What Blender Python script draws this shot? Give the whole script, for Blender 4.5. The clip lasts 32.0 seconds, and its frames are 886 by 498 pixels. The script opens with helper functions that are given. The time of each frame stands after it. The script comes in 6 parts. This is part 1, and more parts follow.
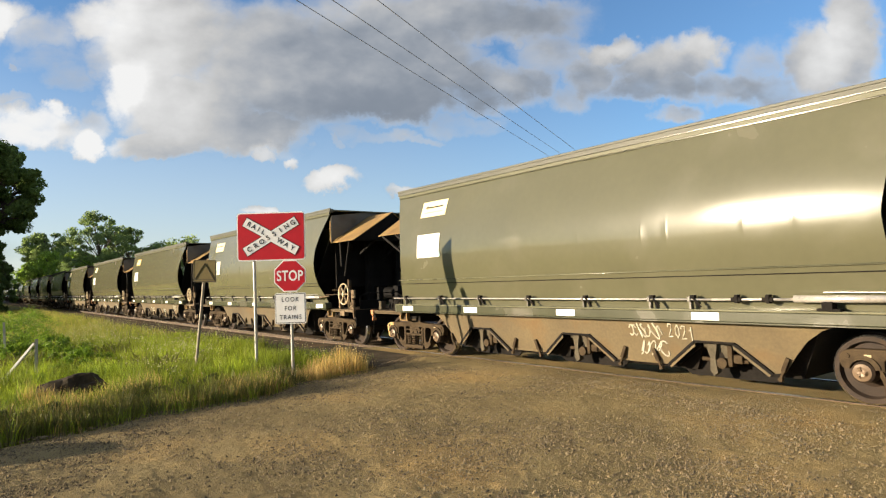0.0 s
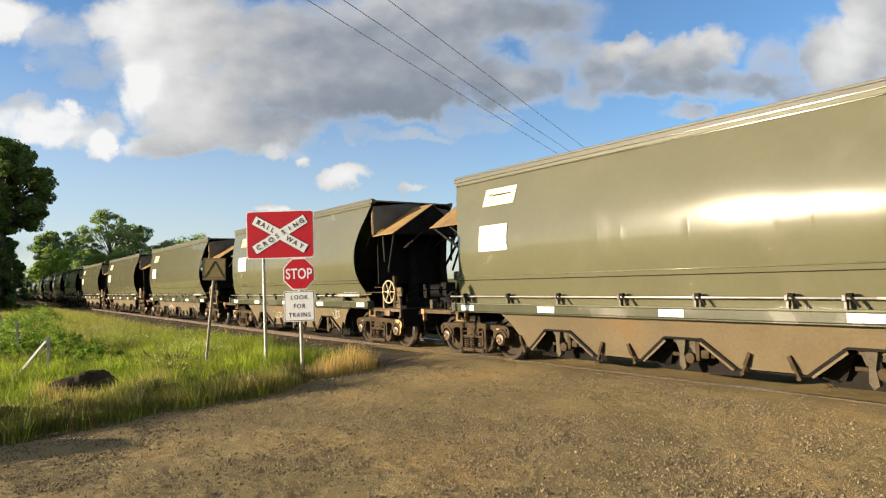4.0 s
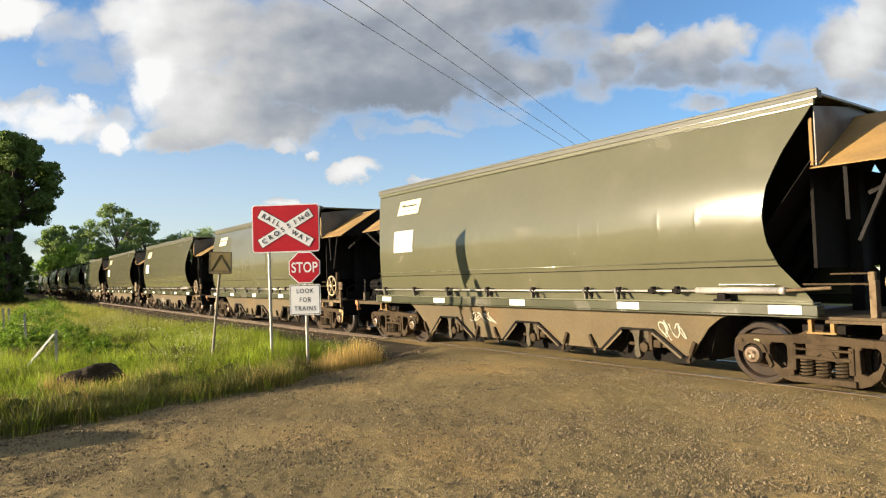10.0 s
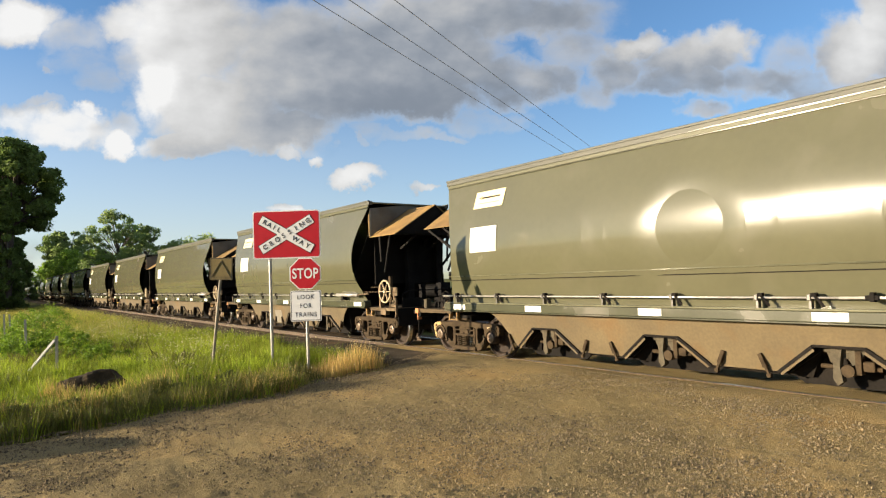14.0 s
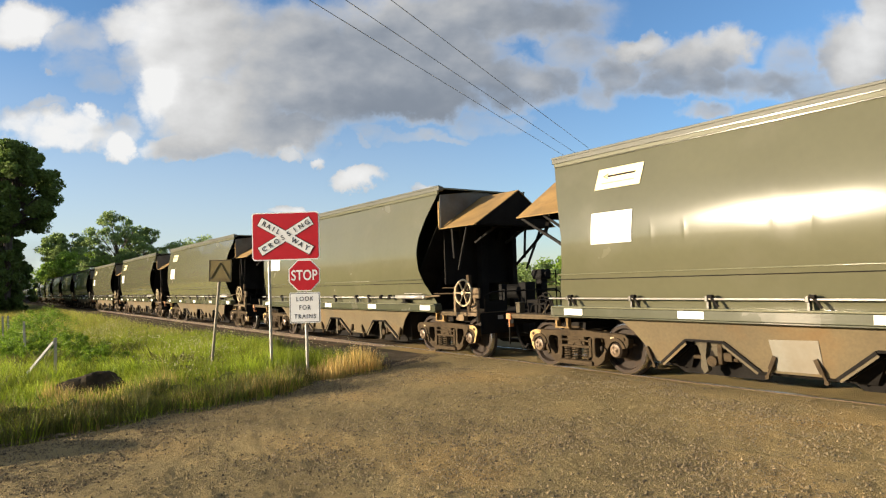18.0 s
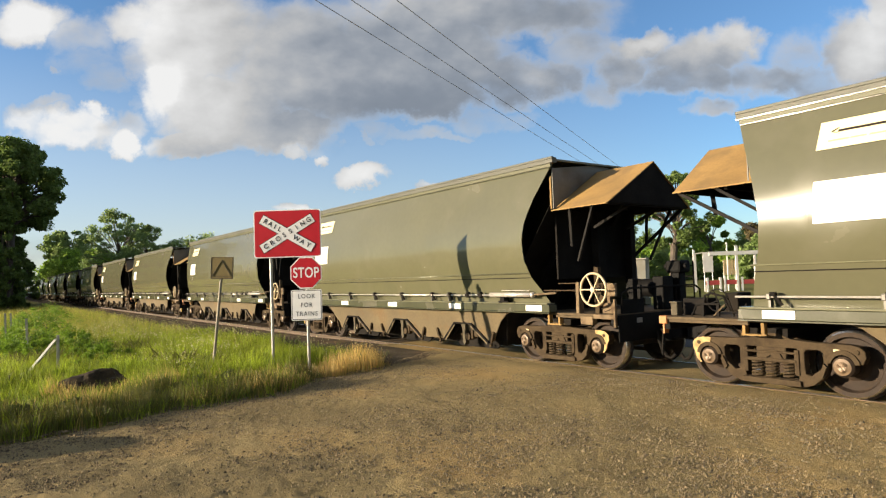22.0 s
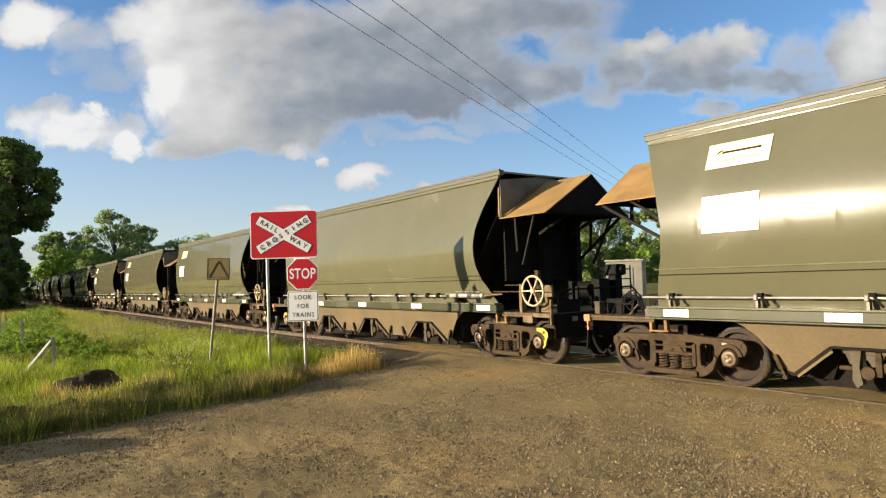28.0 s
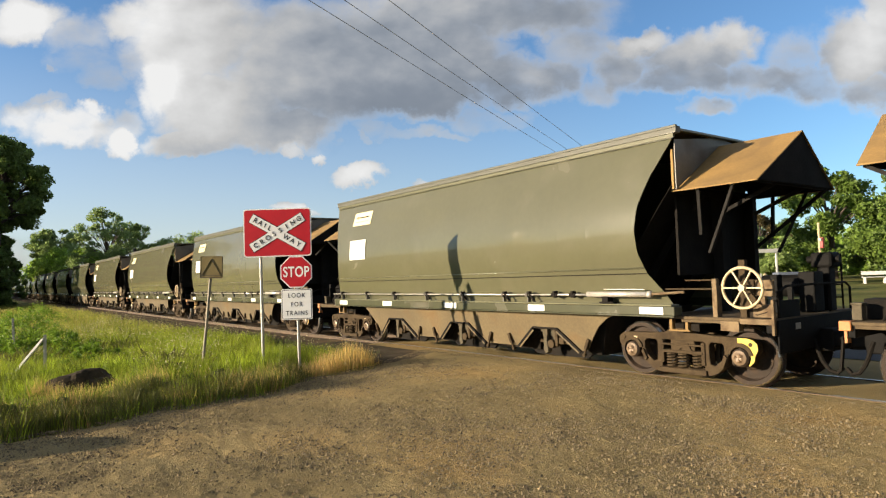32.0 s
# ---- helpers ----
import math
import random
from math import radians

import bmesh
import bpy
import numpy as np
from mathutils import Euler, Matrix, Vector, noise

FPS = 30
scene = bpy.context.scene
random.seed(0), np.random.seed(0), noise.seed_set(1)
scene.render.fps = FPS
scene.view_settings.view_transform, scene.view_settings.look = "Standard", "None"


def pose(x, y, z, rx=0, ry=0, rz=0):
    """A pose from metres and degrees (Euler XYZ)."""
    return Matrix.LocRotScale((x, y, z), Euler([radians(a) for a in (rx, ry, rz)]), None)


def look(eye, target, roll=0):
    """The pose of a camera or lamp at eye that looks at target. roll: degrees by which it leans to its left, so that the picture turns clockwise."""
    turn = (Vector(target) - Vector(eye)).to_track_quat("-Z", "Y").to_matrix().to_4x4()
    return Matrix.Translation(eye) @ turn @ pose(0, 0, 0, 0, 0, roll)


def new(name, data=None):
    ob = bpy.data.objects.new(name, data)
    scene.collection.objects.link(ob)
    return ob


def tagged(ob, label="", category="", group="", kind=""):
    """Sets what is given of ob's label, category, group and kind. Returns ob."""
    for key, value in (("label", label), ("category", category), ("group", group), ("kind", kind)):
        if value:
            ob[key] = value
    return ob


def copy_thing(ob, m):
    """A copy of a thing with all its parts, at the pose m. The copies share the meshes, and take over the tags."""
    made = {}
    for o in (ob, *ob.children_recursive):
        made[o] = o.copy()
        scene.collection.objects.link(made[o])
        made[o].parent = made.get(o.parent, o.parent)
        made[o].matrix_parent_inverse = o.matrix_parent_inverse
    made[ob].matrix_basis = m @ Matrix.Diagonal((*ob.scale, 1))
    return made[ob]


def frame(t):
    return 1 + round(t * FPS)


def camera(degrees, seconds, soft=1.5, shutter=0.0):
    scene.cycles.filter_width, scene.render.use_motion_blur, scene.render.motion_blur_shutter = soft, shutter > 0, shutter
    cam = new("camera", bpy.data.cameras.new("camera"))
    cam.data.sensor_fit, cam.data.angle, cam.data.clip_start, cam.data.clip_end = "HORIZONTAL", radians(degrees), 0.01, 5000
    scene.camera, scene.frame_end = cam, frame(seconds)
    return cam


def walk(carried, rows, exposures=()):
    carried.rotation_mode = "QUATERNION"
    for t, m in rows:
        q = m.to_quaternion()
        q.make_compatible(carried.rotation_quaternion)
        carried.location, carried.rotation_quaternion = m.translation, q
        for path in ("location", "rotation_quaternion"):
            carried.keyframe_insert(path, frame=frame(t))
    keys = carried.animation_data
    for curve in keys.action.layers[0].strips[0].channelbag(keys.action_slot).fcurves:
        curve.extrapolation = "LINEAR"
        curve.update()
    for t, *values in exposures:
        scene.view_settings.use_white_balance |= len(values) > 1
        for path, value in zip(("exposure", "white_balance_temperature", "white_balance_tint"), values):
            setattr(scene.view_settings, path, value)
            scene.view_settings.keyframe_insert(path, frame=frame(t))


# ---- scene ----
HEIGHT = 1.63            # the eye above the rails
ROLL = -1.83
# seconds, heading from +Y (degrees, negative turns to -X), tilt above level
SWAY = [
    (0, -52.49, 2.83), (0.5, -52.55, 2.86), (1, -52.64, 2.85), (1.5, -52.73, 2.86), (2, -52.81, 2.89), (2.5, -52.93, 2.86),
    (3, -53.07, 2.79), (3.5, -53.16, 2.74), (5.5, -53.54, 2.36), (6, -53.58, 2.26), (6.5, -53.64, 2.19), (7, -53.67, 2.10),
    (7.5, -53.68, 2.03), (8, -53.70, 2.02), (8.5, -53.71, 2.05), (9, -53.73, 2.08), (9.5, -53.75, 2.09), (10, -53.75, 2.12),
    (10.5, -53.70, 2.25), (11, -53.67, 2.42), (11.5, -53.66, 2.54), (12, -53.65, 2.61), (12.5, -53.68, 2.61), (13, -53.73, 2.63),
    (13.5, -53.76, 2.64), (14, -53.80, 2.66), (14.5, -53.77, 2.70), (16.5, -53.79, 2.87), (17, -53.79, 2.87), (17.5, -53.76, 2.86),
    (18, -53.72, 2.82), (18.5, -53.71, 2.74), (19, -53.70, 2.63), (19.5, -53.70, 2.51), (20, -53.66, 2.44), (20.5, -53.63, 2.42),
    (21, -53.71, 2.48), (21.5, -53.80, 2.55), (22, -53.87, 2.59), (22.5, -53.92, 2.59), (23, -53.92, 2.57), (23.5, -53.88, 2.56),
    (24, -53.88, 2.57), (24.5, -53.92, 2.59), (25, -53.94, 2.60), (25.5, -53.94, 2.57), (27.5, -53.72, 2.53), (28, -53.57, 2.67),
    (28.5, -53.50, 2.77), (29, -53.44, 2.85), (29.5, -53.38, 2.89), (30, -53.30, 2.87), (30.5, -53.21, 2.74), (31, -53.16, 2.55),
    (31.5, -53.10, 2.46), (32, -53.03, 2.49),
]


def aim(heading, tilt):
    return pose(0, 0, HEIGHT, 90 + tilt, 0, -heading) @ pose(0, 0, 0, 0, 0, ROLL)


cam = camera(69.45, 32.0, 1.2)
walk(cam, [(t, aim(a, b)) for t, a, b in SWAY],
     [(0, 1.26), (3.5, 1.29), (8, 1.27), (9, 1.30), (10, 1.36), (11, 1.30), (13, 1.27), (17, 1.29), (18.5, 1.24), (25, 1.22), (32, 1.21)])

# ---- daylight: a low sun behind the camera, a blue sky with broken cloud ----
SUN_WAY = Vector((0.465, 1.0, -0.21)).normalized()     # the way the light travels
elevation = math.asin(-SUN_WAY.z)
turn = math.atan2(-SUN_WAY.x, -SUN_WAY.y)
world = bpy.data.worlds.new("world")
scene.world = world
world.use_nodes = True
wt = world.node_tree
sky = wt.nodes.new("ShaderNodeTexSky")
sky.sky_type, sky.sun_disc = "NISHITA", False
sky.sun_elevation, sky.sun_rotation = elevation, turn % (2 * math.pi)
sky.air_density, sky.dust_density, sky.ozone_density = 0.95, 0.3, 3.7
wt.links.new(sky.outputs[0], wt.nodes["Background"].inputs[0])
wt.nodes["Background"].inputs[1].default_value = 0.094
sun = new("sun", bpy.data.lights.new("sun", "SUN"))
sun.data.energy, sun.data.angle, sun.data.color = 5.0, radians(0.6), (1.0, 0.825, 0.60)
sun.matrix_basis = look((0, 0, 30), Vector((0, 0, 30)) + SUN_WAY)


# ---- materials ----
def material(name, color, rough=0.6, metal=0.0, vary=0.15, scale=3.0, fine=60.0, bump=0.15, dirt=None, dirt_amount=0.4, dirt_scale=1.2, spec=0.5, coat=0.0, island=0.0, obj=0.0, lumps=0.0, relief=0.02, grit=0.5):
    """A surface with colour noise at two scales, optional dirt of its own shape, and fine relief."""
    m = bpy.data.materials.new(name)
    m.use_nodes = True
    nt, nodes = m.node_tree, m.node_tree.nodes
    b = nodes["Principled BSDF"]
    coord = nodes.new("ShaderNodeTexCoord")

    def noise_tex(s, detail=4.0, harsh=0.5):
        n = nodes.new("ShaderNodeTexNoise")
        n.inputs["Roughness"].default_value = harsh
        n.inputs["Scale"].default_value, n.inputs["Detail"].default_value = s, detail
        nt.links.new(coord.outputs["Object"], n.inputs["Vector"])
        return n

    def mix(kind, fac, a, c):
        x = nodes.new("ShaderNodeMix")
        x.data_type, x.blend_type = "RGBA", kind
        for sock, val in ((x.inputs[0], fac), (x.inputs[6], a), (x.inputs[7], c)):
            if isinstance(val, (float, int)):
                sock.default_value = val
            elif isinstance(val, tuple):
                sock.default_value = (*val, 1.0)
            else:
                nt.links.new(val, sock)
        return x.outputs[2]

    def ramp(src, lo, hi, a=0.0, c=1.0):
        r = nodes.new("ShaderNodeMapRange")
        r.inputs[1].default_value, r.inputs[2].default_value, r.inputs[3].default_value, r.inputs[4].default_value = lo, hi, a, c
        nt.links.new(src, r.inputs[0])
        return r.outputs[0]

    big, small = noise_tex(scale), noise_tex(fine, 3.0, grit)
    lo = tuple(c * (1 - vary) for c in color)
    hi = tuple(min(1.0, c * (1 + vary)) for c in color)
    col = mix("MIX", ramp(big.outputs["Fac"], 0.3, 0.7), lo, hi)
    col = mix("MULTIPLY", 1.0, col, mix("MIX", ramp(small.outputs["Fac"], 0.3, 0.7), (1 - vary,) * 3, (1.0, 1.0, 1.0)))
    if dirt:
        d = noise_tex(dirt_scale, 8.0)
        fac = ramp(d.outputs["Fac"], 0.62 - 0.3 * dirt_amount, 0.80 - 0.3 * dirt_amount, 0.0, min(1.0, dirt_amount * 1.6))
        col = mix("MIX", fac, col, dirt)
        nt.links.new(ramp(fac, 0, 1, rough, min(1.0, rough + 0.35)), b.inputs["Roughness"])
    else:
        nt.links.new(ramp(small.outputs["Fac"], 0.2, 0.8, max(0.03, rough * 0.88), min(1, rough * 1.12)), b.inputs["Roughness"])
    if island or obj:
        src = nodes.new("ShaderNodeNewGeometry").outputs["Random Per Island"] if island else nodes.new("ShaderNodeObjectInfo").outputs["Random"]
        k = island or obj
        col = mix("MULTIPLY", 1.0, col, mix("MIX", src, (1 - k,) * 3, (1 + k * 0.6, 1 + k * 0.5, 1 + k * 0.3)))
    nt.links.new(col, b.inputs["Base Color"])
    b.inputs["Metallic"].default_value, b.inputs["Specular IOR Level"].default_value = metal, spec
    b.inputs["Coat Weight"].default_value = coat
    b.inputs["Coat Roughness"].default_value = 0.062
    if bump:
        bp = nodes.new("ShaderNodeBump")
        bp.inputs["Strength"].default_value, bp.inputs["Distance"].default_value = bump, relief
        height = small.outputs["Fac"]
        if lumps:
            a = nodes.new("ShaderNodeMath")
            a.operation = "MULTIPLY_ADD"
            nt.links.new(noise_tex(lumps, 4.0, grit).outputs["Fac"], a.inputs[0])
            a.inputs[1].default_value = 1.5
            nt.links.new(height, a.inputs[2])
            height = a.outputs[0]
        nt.links.new(height, bp.inputs["Height"])
        nt.links.new(bp.outputs[0], b.inputs["Normal"])
    return m


def leafy(name, color, island=0.45, through_light=0.35, rough=0.55, vary=0.25, scale=0.35):
    m = material(name, color, rough=rough, vary=vary, scale=scale, fine=3.0, bump=0.0, spec=0.25, island=island)
    b = m.node_tree.nodes["Principled BSDF"]
    t = m.node_tree.nodes.new("ShaderNodeBsdfTranslucent")
    mx = m.node_tree.nodes.new("ShaderNodeMixShader")
    mx.inputs[0].default_value = through_light
    src = b.inputs["Base Color"].links[0].from_socket
    m.node_tree.links.new(src, t.inputs[0])
    m.node_tree.links.new(b.outputs[0], mx.inputs[1])
    m.node_tree.links.new(t.outputs[0], mx.inputs[2])
    m.node_tree.links.new(mx.outputs[0], m.node_tree.nodes["Material Output"].inputs[0])
    return m


OLIVE = material("olive_paint", (0.1074, 0.1035, 0.06083), rough=0.2, vary=0.05, scale=0.8, fine=9.0, bump=0.007, dirt=(0.1462, 0.1343, 0.09085), dirt_amount=0.2, dirt_scale=1.1, spec=0.22, obj=0.08, coat=0.45)
OLIVE_SILL = material("olive_sill_paint", (0.058, 0.059, 0.033), rough=0.22, vary=0.1, scale=2.0, fine=30.0, bump=0.04, dirt=(0.1106, 0.09085, 0.0553), dirt_amount=0.3)
GREY_PLATE = material("grey_plate_paint", (0.2054, 0.1975, 0.158), rough=0.45, vary=0.12, scale=1.5, fine=20, bump=0.06, dirt=(0.158, 0.1185, 0.0711), dirt_amount=0.4)
RUSTY = material("dusty_hopper_paint", (0.112, 0.081, 0.035), rough=0.72, vary=0.2, scale=1.3, fine=25, bump=0.12, dirt=(0.14, 0.075, 0.025), dirt_amount=0.3, dirt_scale=1.6, obj=0.12)
TAN = material("dusty_canopy_steel", (0.265, 0.16, 0.049), rough=0.8, vary=0.16, scale=1.6, fine=30, bump=0.12, dirt=(0.1615, 0.102, 0.0425), dirt_amount=0.4, dirt_scale=2.5, obj=0.2)
# near black for dark fittings, and for shade painted under hoods and hoppers
BLACK_AND_SHADE = material("black_steel_and_shade", (0.013, 0.011, 0.009), rough=0.88, vary=0.35, scale=3, fine=30, bump=0.15, dirt=(0.024, 0.018, 0.012), dirt_amount=0.3, spec=0.15)
FRAME_STEEL = material("brown_dusty_cast_steel", (0.07505, 0.05214, 0.02844), rough=0.85, vary=0.3, scale=5, fine=50, bump=0.35, dirt=(0.02765, 0.01975, 0.01264), dirt_amount=0.5, dirt_scale=5, spec=0.15)
TREAD = material("worn_wheel_steel", (0.03555, 0.0237, 0.0158), rough=0.75, metal=0.0, vary=0.3, scale=6, fine=60, bump=0.1, dirt=(0.06715, 0.04345, 0.02528), dirt_amount=0.4, dirt_scale=5, spec=0.3)
BRIGHT = material("bright_worn_steel", (0.66, 0.62, 0.56), rough=0.28, metal=1.0, vary=0.15, scale=8, fine=80, bump=0.05)
CAP = material("hub_cap_steel", (0.2054, 0.1422, 0.0869), rough=0.42, metal=0.15, vary=0.2, scale=9, fine=60, bump=0.1)
CREAM = material("cream_wheel_paint", (0.54, 0.414, 0.234), rough=0.5, vary=0.12, scale=6, fine=60, bump=0.06, dirt=(0.324, 0.207, 0.099), dirt_amount=0.3, dirt_scale=9)
OCHRE = material("dusty_ochre_box_paint", (0.1659, 0.1106, 0.05135), rough=0.75, vary=0.2, scale=4, fine=40, bump=0.1, dirt=(0.0711, 0.04345, 0.0237), dirt_amount=0.5, dirt_scale=7)
ORANGE = material("orange_step_paint", (0.4345, 0.1659, 0.0474), rough=0.6, vary=0.15, scale=8, fine=50, bump=0.08)
YELLOW = material("yellow_adapter_paint", (0.5925, 0.395, 0.0237), rough=0.5, vary=0.12, scale=8, fine=50, bump=0.05, dirt=(0.2765, 0.1738, 0.0474), dirt_amount=0.3, dirt_scale=10)
FADED_YELLOW = material("faded_yellow_adapter_paint", (0.4345, 0.2844, 0.0948), rough=0.6, vary=0.15, scale=8, fine=50, bump=0.08, dirt=(0.1975, 0.1185, 0.0553), dirt_amount=0.4, dirt_scale=10)
PLACARD = material("white_placard", (0.80, 0.77, 0.66), rough=0.35, vary=0.04, scale=6, fine=60, bump=0.0)
PLACARD_CREAM = material("cream_placard", (0.78, 0.68, 0.38), rough=0.4, vary=0.05, scale=6, fine=60, bump=0.0)
INK = material("dark_ink", (0.0237, 0.01896, 0.0158), rough=0.8, vary=0.1, bump=0.0, spec=0.1)
FAINT_INK = material("faded_print", (0.395, 0.3318, 0.1975), rough=0.7, vary=0.1, bump=0.0, spec=0.2)
CHALK = material("pale_spray_paint", (0.56, 0.52, 0.4), rough=0.7, vary=0.12, scale=12, fine=80, bump=0.0)
SIGN_RED = material("red_reflective_sheet", (0.414, 0.009, 0.018), rough=0.45, vary=0.08, scale=5, fine=90, bump=0.01, spec=0.3)
SIGN_WHITE = material("white_reflective_sheet", (0.7216, 0.7128, 0.6864), rough=0.4, vary=0.04, scale=5, fine=90, bump=0.01)
SIGN_BLACK = material("black_sign_ink", (0.0158, 0.0158, 0.0158), rough=0.5, vary=0.1, bump=0.0)
SIGN_OCHRE = material("weathered_yellow_sign", (0.158, 0.1145, 0.02765), rough=0.6, vary=0.12, scale=5, fine=60, bump=0.03, dirt=(0.0948, 0.0632, 0.0237), dirt_amount=0.4, dirt_scale=5)
GALV = material("galvanised_post", (0.395, 0.3792, 0.3397), rough=0.45, metal=0.6, vary=0.12, scale=6, fine=70, bump=0.05)
DULL_POST = material("weathered_dull_post", (0.237, 0.2054, 0.1501), rough=0.6, metal=0.3, vary=0.15, scale=6, fine=70, bump=0.05)
GATE = material("dusty_gate_casting", (0.105, 0.088, 0.058), rough=0.85, vary=0.25, scale=5, fine=40, bump=0.25, dirt=(0.05, 0.04, 0.028), dirt_amount=0.4, dirt_scale=5, spec=0.15)
TIMBER = material("weathered_timber", (0.17, 0.12, 0.075), rough=0.9, vary=0.3, scale=3, fine=40, bump=0.3, spec=0.15)
ROAD = material("packed_gravel_road", (0.355, 0.268, 0.122), rough=0.95, vary=0.3, scale=0.5, fine=110, bump=0.9, dirt=(0.39, 0.24, 0.085), dirt_amount=0.36, dirt_scale=0.5, spec=0.1, lumps=60.0, relief=0.012, grit=0.75)
STONE = material("road_stone", (0.215, 0.172, 0.108), rough=0.95, vary=0.2, scale=8, fine=60, bump=0.2, island=0.7, spec=0.12)
BALLAST = material("brown_ballast", (0.105, 0.082, 0.054), rough=0.95, vary=0.4, scale=1.5, fine=22, bump=1.0, dirt=(0.16, 0.10, 0.05), dirt_amount=0.4, dirt_scale=0.8, spec=0.1, relief=0.06)
SOIL = material("grassy_soil", (0.1343, 0.1382, 0.03555), rough=0.95, vary=0.35, scale=0.25, fine=7, bump=0.8, dirt=(0.2054, 0.158, 0.05925), dirt_amount=0.35, dirt_scale=0.3, spec=0.1)
RAIL_RUST = material("rusty_rail", (0.0948, 0.0632, 0.03792), rough=0.8, vary=0.25, scale=4, fine=40, bump=0.15)
ASPHALT = material("asphalt", (0.0474, 0.0474, 0.04898), rough=0.9, vary=0.2, scale=0.6, fine=45, bump=0.4, dirt=(0.079, 0.0711, 0.05925), dirt_amount=0.35, dirt_scale=0.5, spec=0.3)
BARK = material("grey_brown_bark", (0.1027, 0.079, 0.05925), rough=0.9, vary=0.3, scale=3, fine=18, bump=0.6)
LEAF = leafy("mid_green_leaves", (0.31, 0.47, 0.075), through_light=0.45)
LEAF_DARK = leafy("dark_green_leaves", (0.175, 0.255, 0.068), through_light=0.4)
LEAF_GUM = leafy("grey_green_gum_leaves", (0.31, 0.42, 0.145), through_light=0.5, island=0.35)
DECK = material("dusty_deck_plate", (0.1185, 0.08532, 0.0474), rough=0.85, vary=0.25, scale=4, fine=40, bump=0.25, dirt=(0.0553, 0.0395, 0.0237), dirt_amount=0.45, dirt_scale=4, spec=0.2)
ROD_STEEL = material("polished_rod_steel", (0.62, 0.57, 0.50), rough=0.3, metal=0.5, vary=0.2, scale=5, fine=40, bump=0.02)
CAP_PAINT = material("glossy_olive_ledge", (0.135, 0.1305, 0.0765), rough=0.16, vary=0.15, scale=4, fine=25, bump=0.08, spec=0.7)
END_GREY = material("grey_end_plate_paint", (0.09875, 0.09322, 0.07268), rough=0.5, vary=0.15, scale=1.5, fine=20, bump=0.06, dirt=(0.0632, 0.0474, 0.0316), dirt_amount=0.45)
LEAF_WEED = leafy("dull_green_weeds", (0.1185, 0.1501, 0.0395), through_light=0.3)
LEAF_PARK = leafy("deep_green_leaves", (0.15, 0.235, 0.045), through_light=0.35)
GREASY = material("greasy_dark_steel", (0.024, 0.022, 0.020), rough=0.8, vary=0.3, scale=5, fine=40, bump=0.1, spec=0.08)
BLACK_PAINT = material("greasy_black_paint", (0.007, 0.0065, 0.006), rough=0.7, vary=0.3, scale=4, fine=40, bump=0.1, spec=0.12)
DULL_STEEL = material("dull_grey_steel", (0.1027, 0.0948, 0.079), rough=0.35, metal=0.3, vary=0.15, scale=6, fine=50, bump=0.03)
CHORD = material("weathered_olive_chord", (0.078, 0.077, 0.055), rough=0.55, vary=0.12, scale=2.0, fine=30.0, bump=0.05, spec=0.35)
# olive darkened to show the band's tilt away from the light
BAND_SHADE = material("olive_band_shade", (0.08295, 0.08058, 0.03555), rough=0.5, vary=0.1, scale=2.0, fine=30.0, bump=0.03, spec=0.3)
LEAF_LIME = leafy("lime_green_weeds", (0.2212, 0.3555, 0.0316), through_light=0.38)
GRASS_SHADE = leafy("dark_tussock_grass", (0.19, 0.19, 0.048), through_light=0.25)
CONCRETE = material("pale_concrete", (0.3318, 0.3002, 0.2449), rough=0.9, vary=0.12, scale=1.0, fine=30, bump=0.2)
WHITE_PAINT = material("white_painted_timber", (0.6162, 0.5925, 0.5372), rough=0.6, vary=0.06, scale=2, fine=30, bump=0.05)
RED_PAINT = material("faded_red_paint", (0.3555, 0.0474, 0.0395), rough=0.6, vary=0.15, scale=3, fine=30, bump=0.05)
BLUE_GREY = material("blue_grey_sheet_metal", (0.1027, 0.1185, 0.1501), rough=0.5, vary=0.1, scale=2, fine=30, bump=0.05)
ROCK = material("dark_brown_rock", (0.0525, 0.04, 0.023), rough=0.95, vary=0.4, scale=3, fine=18, bump=0.9, spec=0.12, dirt=(0.095, 0.07, 0.04), dirt_amount=0.35, dirt_scale=3)
WIRE = material("grey_cable", (0.44, 0.44, 0.45), rough=1.0, vary=0.1, bump=0.0, spec=0.0)
TEAL = material("pale_teal_ink", (0.2765, 0.4345, 0.395), rough=0.4, vary=0.05, bump=0.0)
LEAF_BROWN = leafy("bronze_leaves", (0.13, 0.105, 0.045))
GRASS_GREEN = leafy("lush_grass", (0.385, 0.50, 0.04), through_light=0.42, vary=0.5, scale=0.9, island=0.7)
GRASS_LIGHT = leafy("pale_seeding_grass", (0.4424, 0.4108, 0.0869), through_light=0.32, vary=0.3, scale=0.5)
GRASS_DRY = leafy("dry_golden_grass", (0.74, 0.53, 0.18), through_light=0.25)
FLOWER = material("cream_flower_heads", (0.66, 0.60, 0.34), rough=0.8, vary=0.1, bump=0.0)




